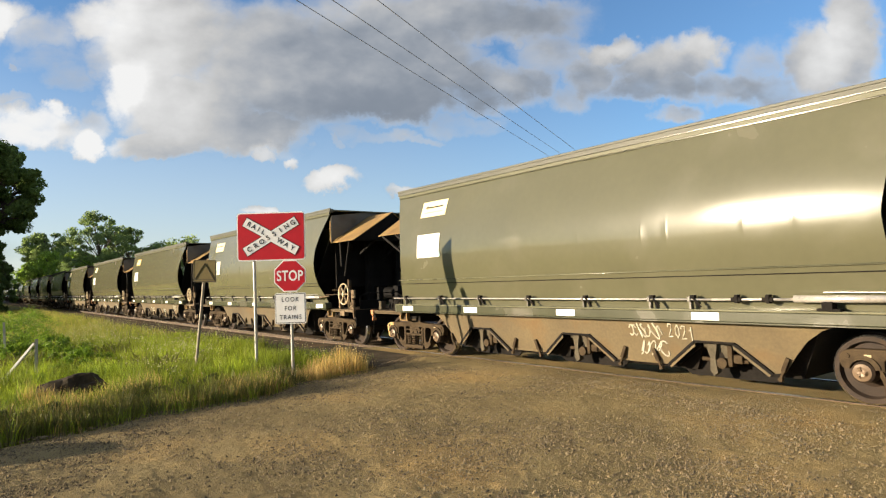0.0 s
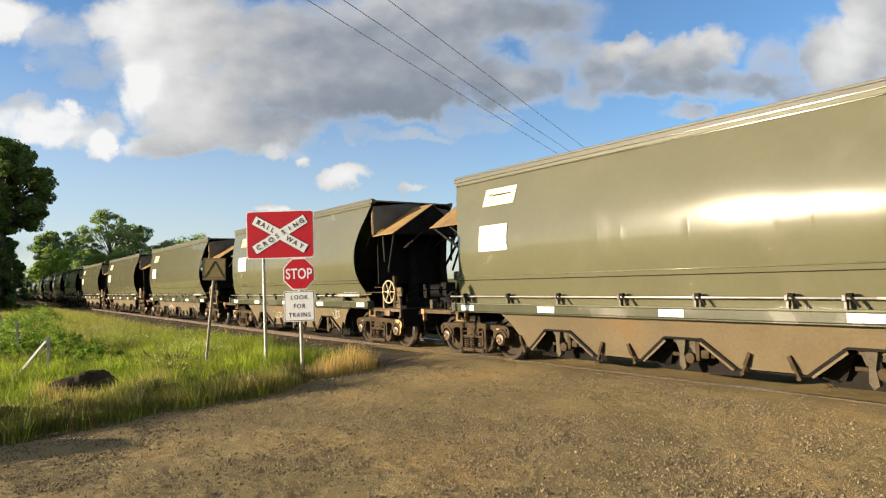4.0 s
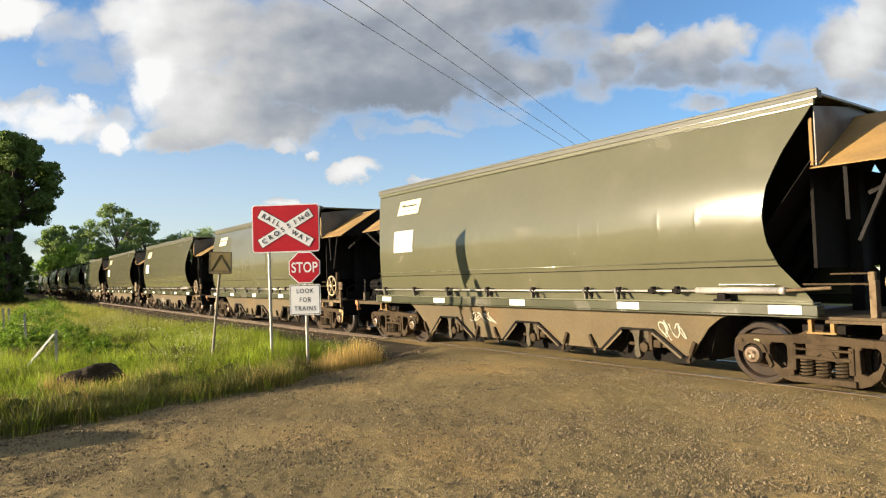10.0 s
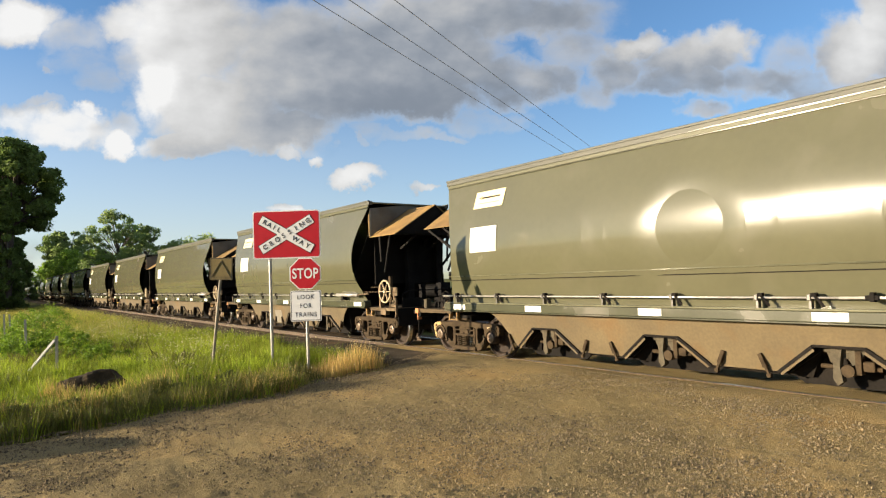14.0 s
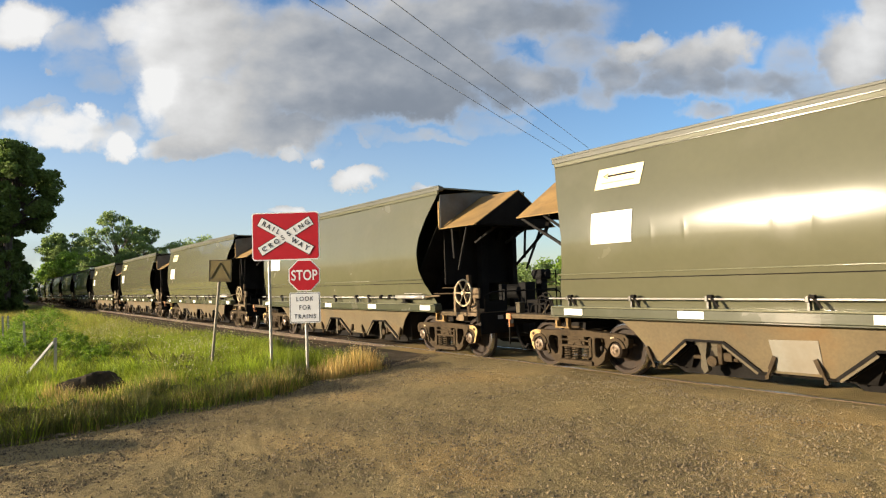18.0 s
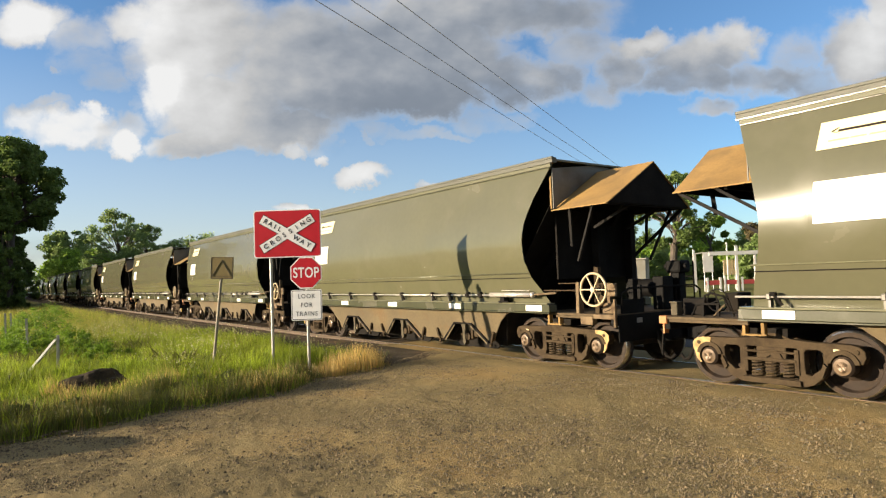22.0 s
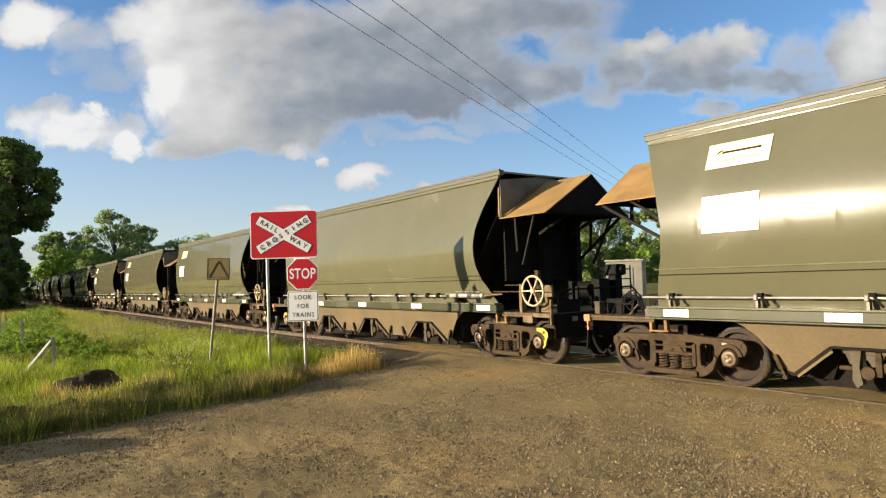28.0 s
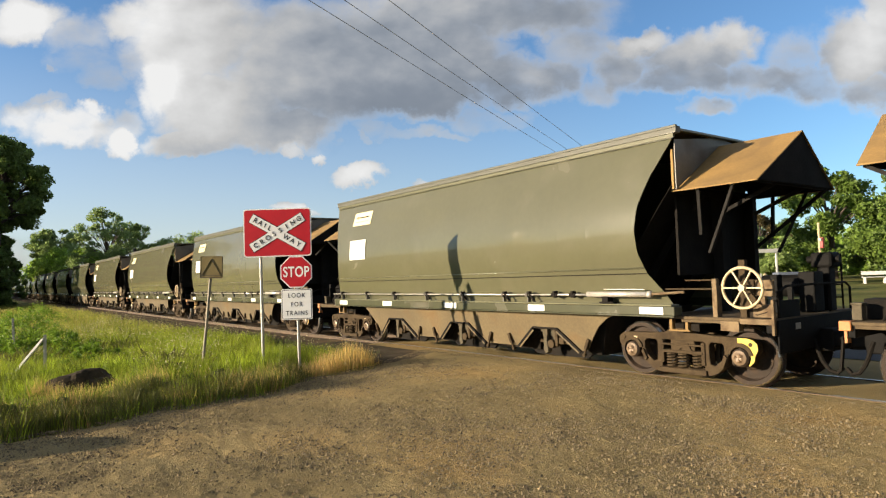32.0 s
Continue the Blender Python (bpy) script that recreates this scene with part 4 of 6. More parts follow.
    for s_ in (-1, 1):
        part("corner_flange", box(B(), o * 5.01, o * 5.05, s_ * 1.215, s_ * 1.195, 3.0, 3.58, 0.004), TAN, w, "dusty corner flange")
    if not full:
        return
    if out > 0:
        part("end_apron", box(B(), 6.435, 6.455, -1.27, 1.27, 0.74, 1.16, 0.004), BLACK_PAINT, w, "black end apron plate")
        part("end_screen", box(box(B(), 6.37, 6.40, -1.10, -0.55, 1.176, 1.40, 0.004), 6.20, 6.26, -0.45, -0.40, 1.176, 1.62), BLACK_PAINT, w)
        part("apron_tag", box(B(), 6.456, 6.461, -0.83, -0.69, 1.02, 1.10), GALV, w)
        hand_wheel(w, 6.09, -1.42, 1.575, 0.262)
        part("handbrake_stand", box(B(), 6.18, 6.42, -1.27, -1.24, 1.46, 1.67, 0.008), OCHRE, w, "dusty ochre handbrake stand plate")
        part("handbrake_stand", box(box(B(), 6.14, 6.40, -1.28, -1.25, 1.19, 1.36, 0.008), 6.24, 6.31, -1.285, -1.24, 1.36, 1.46, 0.006), OCHRE, w, "dusty ochre lower stand plate")
        part("handbrake_post", box(B(), 5.94, 6.03, -1.22, -1.14, 1.176, 1.94, 0.008), FRAME_STEEL, w, "tall brown post behind the handbrake wheel")
        part("corner_post", box(B(), 6.395, 6.432, -1.33, -1.28, 0.97, 1.42, 0.006), OCHRE, w, "narrow ochre corner post")
        part("gear_case", rod(box(B(), 6.0, 6.17, -1.27, -1.12, 1.48, 1.68, 0.02), (6.10, -1.30, 1.40), (6.10, -1.20, 1.40), 0.10, 14), FRAME_STEEL, w, "rusty brown handbrake gear case")
        part("handbrake_shaft", rod(B(), (6.09, -1.40, 1.575), (6.09, -1.0, 1.575), 0.03, 10), BLACK_AND_SHADE, w)
        part("chain_guard", tube(B(), [(6.1, -1.26, 1.28), (6.2, -1.27, 1.22), (6.32, -1.27, 1.26), (6.36, -1.25, 1.36)], 0.014, 6), BLACK_AND_SHADE, w)
        f = box(B(), 5.60, 5.67, -1.30, -1.18, 1.175, 1.60, 0.006)
        box(f, 5.58, 5.66, -1.28, -1.2, 1.58, 1.70, 0.02)
        part("lever_post", f, OCHRE, w, "sunlit rusty lever post")
        lv = bar(B(), (4.9, -1.32, 1.56), (5.64, -1.27, 1.56), 0.022, 0.022)
        bar(lv, (5.2, -1.28, 1.68), (5.62, -1.24, 1.68), 0.018, 0.018)
        part("lever_rod", lv, FRAME_STEEL, w)
        part("deck_fascia", box(B(), 5.98, 6.40, -1.325, -1.302, 1.10, 1.172, 0.006), OCHRE, w, "dusty ochre fascia plate of the platform")
        part("foot_box", box(box(B(), 5.72, 5.98, -1.34, -1.22, 1.0, 1.135, 0.01), 5.86, 5.98, -1.345, -1.335, 1.0, 1.13), OCHRE, w, "pale dusty step box")
        br = B()
        rod(br, (5.55, 0.25, 1.55), (6.1, 0.25, 1.55), 0.16, 16)
        box(br, 6.1, 6.32, 0.1, 0.4, 1.18, 1.75, 0.02)
        box(br, 5.9, 6.0, -0.3, -0.15, 1.18, 1.72, 0.01)
        part("brake_cylinder", br, BLACK_PAINT, w)
        vb = box(B(), 6.16, 6.34, 0.55, 0.75, 1.18, 1.86, 0.02)
        box(vb, 6.1, 6.4, 0.5, 0.82, 1.80, 2.02, 0.04)
        rod(vb, (6.02, 0.62, 1.92), (6.46, 0.62, 1.92), 0.05, 10)
        part("valve_stand", vb, BLACK_PAINT, w)
        part("end_rail", tube(tube(B(), [(6.38, -1.1, 1.18), (6.38, -1.1, 1.5), (6.40, -0.9, 1.58), (6.40, 0.9, 1.58), (6.38, 1.1, 1.5), (6.38, 1.1, 1.18)], 0.018), [(6.40, 0.35, 1.18), (6.40, 0.35, 1.58)], 0.015), BLACK_AND_SHADE, w)
        part("ladder", ladder(6.30, 1.05), BLACK_AND_SHADE, w)
    else:
        r = B()
        tube(r, [(-5.95, -1.0, 1.18), (-5.90, -1.0, 1.47), (-5.80, -1.0, 1.50), (-5.62, -1.0, 1.46), (-5.55, -1.0, 1.40), (-5.48, -1.0, 1.18)], 0.016)
        tube(r, [(-5.72 + 0.16 * math.cos(a * 0.5236), -0.98, 1.40 + 0.16 * math.sin(a * 0.5236)) for a in range(13)], 0.011)
        for a in (0.4, 1.97, 3.54, 5.11):
            bar(r, (-5.72, -0.98, 1.40), (-5.72 + 0.155 * math.cos(a), -0.98, 1.40 + 0.155 * math.sin(a)), 0.014, 0.014)
        tube(r, [(-5.62, -1.02, 1.48), (-5.52, -1.02, 1.25), (-5.36, -1.02, 1.22), (-5.28, -1.02, 1.36)], 0.014)
        part("bent_handrail", r, BLACK_AND_SHADE, w, "dark bent rails and a small spoked wheel")
        frame_tube = tube(B(), [(-6.10, -1.03, 1.18), (-6.03, -1.03, 1.32), (-5.96, -1.03, 1.345), (-5.66, -1.03, 1.352)], 0.016, 8)
        part("deck_frame", frame_tube, BLACK_AND_SHADE, w, "black bent pipe frame on the deck")
        for x in (-5.92, -5.69):
            part("frame_leg", box(B(), x - 0.022, x + 0.022, -1.045, -1.015, 1.176, 1.34, 0.004), BLACK_AND_SHADE, w)
        part("frame_brace", bar(B(), (-5.76, -1.03, 1.18), (-5.58, -1.03, 1.35), 0.03, 0.02), DECK, w, "dusty flat brace")
        part("deck_box", box(box(B(), -6.39, -6.28, -1.12, -0.98, 1.18, 1.36, 0.012), -6.40, -6.27, -1.13, -0.97, 1.36, 1.385, 0.008), GATE, w, "dull olive-brown box on the deck")
        part("tool_box", box(B(), -6.36, -6.0, -0.85, -0.5, 1.176, 1.42, 0.015), BLACK_AND_SHADE, w)
        part("valve_box", box(B(), -6.3, -6.08, 0.2, 0.6, 1.176, 1.46, 0.02), BLACK_AND_SHADE, w)
        part("release_lever", bar(bar(B(), (-6.45, -1.28, 0.98), (-6.45, -0.2, 0.98), 0.03, 0.03), (-6.45, -1.22, 0.98), (-6.5, -1.2, 0.6), 0.03, 0.03), BLACK_AND_SHADE, w)


def ladder(x, y):
    bm = B()
    for k in (0, 0.3):
        rod(bm, (x - k, y, 1.18), (x - k, y, 2.0), 0.014, 6)
    for i in range(4):
        rod(bm, (x - 0.3, y, 1.35 + i * 0.19), (x, y, 1.35 + i * 0.19), 0.011, 6)
    return bm


def gate_mesh(c):
    """Discharge gate casting between two hopper pockets."""
    bm = B()
    slab(bm, [(c - 0.15, 0.86), (c - 0.02, 0.86), (c - 0.05, 0.66), (c - 0.02, 0.47), (c - 0.08, 0.42), (c - 0.13, 0.50), (c - 0.12, 0.66)], -1.16, -1.06)
    slab(bm, [(c - 0.24, 0.865), (c + 0.22, 0.865), (c + 0.15, 0.70), (c + 0.06, 0.66), (c + 0.02, 0.74), (c - 0.10, 0.74), (c - 0.17, 0.68)], -1.09, -1.03)
    box(bm, c - 0.26, c + 0.26, -1.10, -0.86, 0.80, 0.88, 0.01)
    return bm


def gate_gear(c):
    bm = B()
    rod(bm, (c - 0.30, -1.04, 0.63), (c + 0.36, -1.04, 0.63), 0.028, 8)
    rod(bm, (c + 0.03, -1.15, 0.60), (c + 0.03, -0.98, 0.60), 0.075, 12)
    box(bm, c + 0.10, c + 0.17, -1.12, -1.0, 0.56, 0.84, 0.01)
    box(bm, c + 0.17, c + 0.30, -1.10, -1.02, 0.60, 0.72, 0.02)
    return bm


def gate_back(c):
    """Sloping floors of two pockets that meet above the gate, painted black for shade."""
    return slab(B(), [(c - 0.80, 0.50), (c - 0.42, 0.95), (c + 0.42, 0.95), (c + 0.78, 0.50), (c + 0.6, 0.36), (c - 0.6, 0.36)], -0.84, -0.80)


def latch_mesh(k):
    """A leaning catch with a short handle."""
    bm = B()
    bar(bm, (k * 0.035, -0.03, 0.10), (k * -0.035, -0.03, -0.07), 0.065, 0.05)
    bar(bm, (k * -0.03, -0.035, -0.06), (k * -0.075, -0.03, -0.17), 0.03, 0.03)
    rod(bm, (k * -0.075, -0.055, -0.17), (k * -0.075, -0.005, -0.17), 0.03, 8)
    rod(bm, (0.0, -0.06, 0.0), (0.0, -0.01, 0.0), 0.022, 8)
    return mesh_of("latch", bm, FRAME_STEEL)


LATCH = {k: latch_mesh(k) for k in (-1, 1)}


def wagon_master(full, seed, dent=None, hood=6.26):
    """A bogie grain hopper wagon; x runs along the train, its centre at rail level."""
    w = thing("grain_hopper_wagon", "olive green bogie grain hopper wagon with tan end canopies", "railway wagon", "wagons of the grain train")
    for s in (-1, 1):
        part("side_sheet", side_sheet(s, seed, dent), OLIVE, w, "glossy olive painted curved steel side")
        chord = box(B(), -5.16, 5.16, s * 1.275, s * 1.16, 3.80, 3.90, 0.01)
        box(chord, -5.16, 5.16, s * 1.285, s * 1.235, 3.875, 3.915, 0.006)
        part("top_chord", chord, CHORD, w)
        lip = box(B(), -5.10, 5.10, s * 1.275, s * 1.26, 3.725, 3.731)
        part("chord_strip", lip, OLIVE, w)
        part("chord_band", box(B(), -5.11, 5.11, s * 1.276, s * 1.24, 3.737, 3.797, 0.003), BAND_SHADE, w, "olive band under the top chord, darkened for shade")
        part("chord_lip", box(B(), -5.15, 5.15, s * 1.282, s * 1.27, 3.803, 3.808), CAP_PAINT, w, "thin glossy lip")
        sill = box(B(), -5.18, 5.10, s * 1.43, s * 1.24, 1.185, 1.315, 0.008)
        part("side_sill", sill, OLIVE_SILL, w)
        part("sill_lip", box(B(), -5.18, 5.10, s * 1.447, s * 1.40, 1.163, 1.183, 0.003), OLIVE_SILL, w)
        part("sill_cap", box(B(), -5.16, 5.06, s * 1.436, s * 1.24, 1.317, 1.345, 0.008), CAP_PAINT, w, "glossy ledge along the sill")
        part("seam_bead", rod(B(), (-4.98, s * 1.423, 1.874), (4.62, s * 1.423, 1.874), 0.012, 8), CAP_PAINT, w, "glossy raised seam bead", smooth=True)
        part("seam_groove", box(B(), -4.98, 4.66, s * 1.411, s * 1.393, 1.786, 1.799), BLACK_AND_SHADE, w, "dark lap joint")
        bm = slab(B(), SKIRT, s * -1.27 if s > 0 else -1.27, s * -1.255 if s > 0 else -1.255, 0, 1.17)
        if s > 0:
            for v in bm.verts:
                v.co.y = abs(v.co.y)
        for v in bm.verts:
            v.co.y -= s * (1.17 - v.co.z) * 0.20
        bmesh.ops.recalc_face_normals(bm, faces=bm.faces)
        part("hopper_skirt", bm, RUSTY, w, "rust-brown dusty hopper skirt plate")
        if s < 0 or full:
            for x in (-4.66, -2.51, -0.07, 2.39, 4.72):
                part("reflector", box(B(), x - 0.2, x + 0.2, s * 1.436, s * 1.428, 1.20, 1.305), PLACARD, w, "white reflector strip")
    part("roof", box(B(), -5.14, 5.14, -1.2, 1.2, 3.84, 3.88, 0.01), OLIVE, w)
    part("centre_sill", box(B(), -6.35, 6.35, -0.25, 0.25, 0.86, 1.12, 0.01), BLACK_AND_SHADE, w)
    # pockets coloured near black to give the shade below the body
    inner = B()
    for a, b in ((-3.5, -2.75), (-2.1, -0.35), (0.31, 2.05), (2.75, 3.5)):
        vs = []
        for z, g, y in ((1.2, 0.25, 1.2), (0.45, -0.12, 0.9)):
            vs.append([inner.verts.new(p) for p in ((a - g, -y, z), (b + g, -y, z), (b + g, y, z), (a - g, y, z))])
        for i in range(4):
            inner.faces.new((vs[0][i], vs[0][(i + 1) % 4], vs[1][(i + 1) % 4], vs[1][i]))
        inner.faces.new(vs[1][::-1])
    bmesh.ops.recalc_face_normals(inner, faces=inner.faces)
    part("hopper_pocket", inner, BLACK_AND_SHADE, w)
    for c in (-2.43, -0.02, 2.40):
        gate = part("hopper_gate", gate_mesh(c), GATE, w, "dusty hopper discharge gate")
        part("gate_gear", gate_gear(c), FRAME_STEEL, gate)
        part("pocket_floor", gate_back(c), BLACK_AND_SHADE, w, "pocket floor painted black for shade")
        if full:
            edge = bar(B(), (c - 0.77, -1.15, 0.515), (c - 0.31, -1.225, 0.875), 0.05, 0.04)
            bar(edge, (c - 0.31, -1.225, 0.885), (c + 0.27, -1.225, 0.885), 0.04, 0.03)
            bar(edge, (c + 0.27, -1.225, 0.875), (c + 0.72, -1.15, 0.515), 0.05, 0.04)
            part("pocket_edge", edge, BLACK_AND_SHADE, w)
            for k, x0, x1 in ((-1, 0.74, 0.30), (1, 0.69, 0.26)):
                part("pocket_flange", bar(B(), (c + k * x0, -1.165, 0.50), (c + k * x1, -1.235, 0.845), 0.012, 0.05), RUSTY, w)
            for k in (-1, 1):
                part("pocket_stay", bar(B(), (c + k * 0.68, -1.06, 0.52), (c + k * 0.28, -1.10, 0.82), 0.045, 0.03), BLACK_AND_SHADE, w)
            for dx in (-0.95, 0.90):
                part("latch", LATCH[1 if dx > 0 else -1], None, w, at=Matrix.Translation((c + dx, -1.16, 0.64)))
    if full:
        # operating rod along the sill, with brackets and a ram
        part("operating_rod", rod(rod(B(), (-5.2, -1.43, 1.475), (4.5, -1.43, 1.475), 0.014, 8), (2.5, -1.43, 1.475), (3.56, -1.43, 1.482), 0.016, 8), ROD_STEEL, w, "polished steel operating rod", smooth=True)
        ram = part("ram", rod(rod(B(), (3.55, -1.43, 1.487), (4.68, -1.43, 1.487), 0.043, 16), (4.68, -1.43, 1.487), (4.74, -1.43, 1.487), 0.05, 12), ROD_STEEL, w, "polished pneumatic ram", smooth=True)
        part("ram_rod", rod(B(), (4.74, -1.43, 1.49), (5.25, -1.40, 1.52), 0.02, 8), OCHRE, ram, "rusty push rod")
        part("tie_rod", rod(B(), (3.88, -1.43, 1.566), (4.62, -1.43, 1.560), 0.006, 6), ROD_STEEL, ram)
        part("ram_bracket", box(box(B(), 3.86, 3.98, -1.47, -1.34, 1.36, 1.455, 0.008), 3.80, 4.06, -1.46, -1.35, 1.345, 1.375, 0.006), BLACK_AND_SHADE, ram, "black ram bracket")
        for x in (2.84, 3.24):
            part("clevis", box(box(B(), x - 0.07, x + 0.07, -1.46, -1.40, 1.45, 1.505, 0.01), x - 0.02, x + 0.03, -1.47, -1.38, 1.43, 1.54, 0.01), BLACK_AND_SHADE, ram, "black clevis joint")
        for x in (-4.74, -3.48, -2.23, -0.93, 0.33, 1.56, 2.2):
            rb = part("rod_bracket", box(box(B(), x - 0.05, x + 0.0, -1.46, -1.33, 1.44, 1.515, 0.008), x - 0.04, x - 0.01, -1.42, -1.35, 1.34, 1.45), DULL_STEEL, w)
            lever = bar(B(), (x + 0.03, -1.45, 1.52), (x + 0.13, -1.42, 1.37), 0.035, 0.03)
            box(lever, x + 0.0, x + 0.07, -1.47, -1.40, 1.49, 1.535, 0.008)
            part("catch_lever", lever, BLACK_AND_SHADE, rb, "black catch lever")
    pl = B()
    skewed_plate(pl, -4.13, -3.27, 3.20, 3.53, 0.045)
    board = part("arrow_board", pl, PLACARD_CREAM, w, "cream placard with a black arrow")
    if full:
        ar = B()
        arrow(ar)
        part("arrow", ar, INK, board)
        part("small_print", print_bars(), FAINT_INK, board)
    wb = B()
    skewed_plate(wb, -4.17, -3.39, 2.335, 2.825, 0.02)
    part("data_panel", wb, PLACARD, w, "plain white data panel")
    for o in (-1, 1):
        end_gear(w, o, full, hood)
    settle(w, -0.21)
    return w


def settle(w, dz):
    """Lowers the body onto its bogies."""
    for ob in w.children_recursive:
        if ob.data in LATCH.values():
            ob.matrix_basis.translation.z += dz
        else:
            ob.data.transform(Matrix.Translation((0, 0, dz)))


def side_w(z):
    for (w0, z0), (w1, z1) in zip(PROFILE, PROFILE[1:]):
        if z1 <= z <= z0:
            return w1 + (w0 - w1) * (z - z1) / (z0 - z1)
    return -1.285


def skewed_plate(bm, x0, x1, z0, z1, skew, lift=0.013, n=6):
    """A thin panel that lies on the curved side."""
    rows = []
    for i in range(n + 1):
        z = z0 + (z1 - z0) * i / n
        dx = skew * i / n
        rows.append([bm.verts.new((x, side_w(z) - k, z)) for k in (lift, lift - 0.006) for x in (x0 + dx, x1 + dx)])
    for a, b in zip(rows, rows[1:]):
        bm.faces.new((a[0], a[1], b[1], b[0]))
        bm.faces.new((a[2], b[2], b[3], a[3]))
        bm.faces.new((a[0], b[0], b[2], a[2]))
        bm.faces.new((a[1], a[3], b[3], b[1]))
    bm.faces.new((rows[0][0], rows[0][2], rows[0][3], rows[0][1]))
    bm.faces.new((rows[-1][0], rows[-1][1], rows[-1][3], rows[-1][2]))
    bmesh.ops.recalc_face_normals(bm, faces=bm.faces)


def arrow(bm):
    """A long thin arrow that climbs slightly with the board."""
    skewed_plate(bm, -3.90, -3.37, 3.385, 3.415, 0.012, 0.017, 1)
    for k in (-1, 1):
        a, b = Vector((-3.96, side_w(3.40) - 0.02, 3.40)), Vector((-3.88, side_w(3.40 + k * 0.035) - 0.02, 3.40 + k * 0.035))
        bar(bm, a, b, 0.028, 0.006)


def print_bars():
    bm = B()
    for i, (a, b) in enumerate(((-4.0, -3.78), (-3.76, -3.60), (-3.57, -3.38))):
        skewed_plate(bm, a, b, 3.285, 3.302, 0.006, 0.0165, 1)
    return bm


# ---- signs at the crossing ----
FACING = Vector((0.605, 0.796, 0)).normalized()     # along the sign faces
OUTWARD = Vector((FACING.y, -FACING.x, 0))            # towards the road


def sign_frame(x, y):
    """x along the face, -y out of the face, z up."""
    m = Matrix((FACING, -OUTWARD, (0, 0, 1))).transposed().to_4x4()
    return Matrix.Translation((x, y, 0)) @ m


def rounded(x0, x1, z0, z1, r, seg=5):
    pts = []
    for cx, cz, a in ((x1 - r, z1 - r, 0), (x0 + r, z1 - r, 90), (x0 + r, z0 + r, 180), (x1 - r, z0 + r, 270)):
        pts += [(cx + r * math.cos(radians(a + 90 * k / seg)), cz + r * math.sin(radians(a + 90 * k / seg))) for k in range(seg + 1)]
    return pts


def lettering(text, size, parent, mat, x, z, turn_deg=0.0, depth=0.002, y=-0.02, spacing=1.0, sx=1.0, name="lettering", weight=0.018):
    c = bpy.data.curves.new("text", "FONT")
    c.body, c.size, c.align_x, c.align_y, c.extrude, c.space_character = text, size, "CENTER", "CENTER", depth, spacing
    c.offset = size * weight
    ob = bpy.data.objects.new("text", c)
    me = bpy.data.meshes.new_from_object(ob)
    bpy.data.objects.remove(ob)
    me.materials.append(mat)
    o = new(name, me)
    o.parent = parent
    o.matrix_basis = Matrix.Translation((x, y, z)) @ Matrix.Rotation(radians(-turn_deg), 4, "Y") @ Matrix.Rotation(radians(90), 4, "X") @ Matrix.Diagonal((sx, 1, 1, 1))
    return o


def crossing_sign():
    w = thing("railway_crossing_sign", "red rectangular railway crossing sign with white crossed boards", "sign", at=sign_frame(-11.68, 4.83))
    part("post", rod(B(), (-0.325, 0.03, -0.3), (-0.345, 0.03, 2.95), 0.03, 14), GALV, w, smooth=False)
    hw, z0, z1 = 0.650, 2.118, 3.040
    back = part("panel", slab(B(), rounded(-hw, hw, z0, z1, 0.06), -0.012, 0.0), SIGN_WHITE, w)
    part("red_field", slab(B(), rounded(-hw + 0.02, hw - 0.02, z0 + 0.02, z1 - 0.02, 0.05), -0.0155, -0.0125), SIGN_RED, w, "red reflective field")
    cz, ang = (z0 + z1) / 2, 30.5
    for k, s in enumerate((1, -1)):
        m = Matrix.Translation((0, 0, cz)) @ Matrix.Rotation(radians(-s * ang), 4, "Y")
        blk = box(B(), -0.585, 0.585, -0.0185 - 0.002 * k, -0.016, -0.098, 0.098)
        bmesh.ops.transform(blk, matrix=m, verts=blk.verts)
        part("board_outline", blk, SIGN_BLACK, w)
        wh = box(B(), -0.573, 0.573, -0.0215 - 0.0035 * k, -0.0165, -0.086, 0.086)
        bmesh.ops.transform(wh, matrix=m, verts=wh.verts)
        part("crossed_board", wh, SIGN_WHITE, w)

    def along(word, s, start, stop, size):
        n = len(word)
        for i, ch in enumerate(word):
            d = start + (stop - start) * i / (n - 1)
            a = radians(s * ang)
            lettering(ch, size, w, SIGN_BLACK, d * math.cos(a), cz + d * math.sin(a), s * ang, 0.001, -0.0275, name="letter")
    along("RAIL", -1, -0.475, -0.165, 0.128)
    along("WAY", -1, 0.205, 0.470, 0.128)
    along("CROSSING", 1, -0.475, 0.490, 0.128)


def octagon(r):
    return [(r * math.cos(radians(22.5 + 45 * k)) / math.cos(radians(22.5)), r * math.sin(radians(22.5 + 45 * k)) / math.cos(radians(22.5))) for k in range(8)]


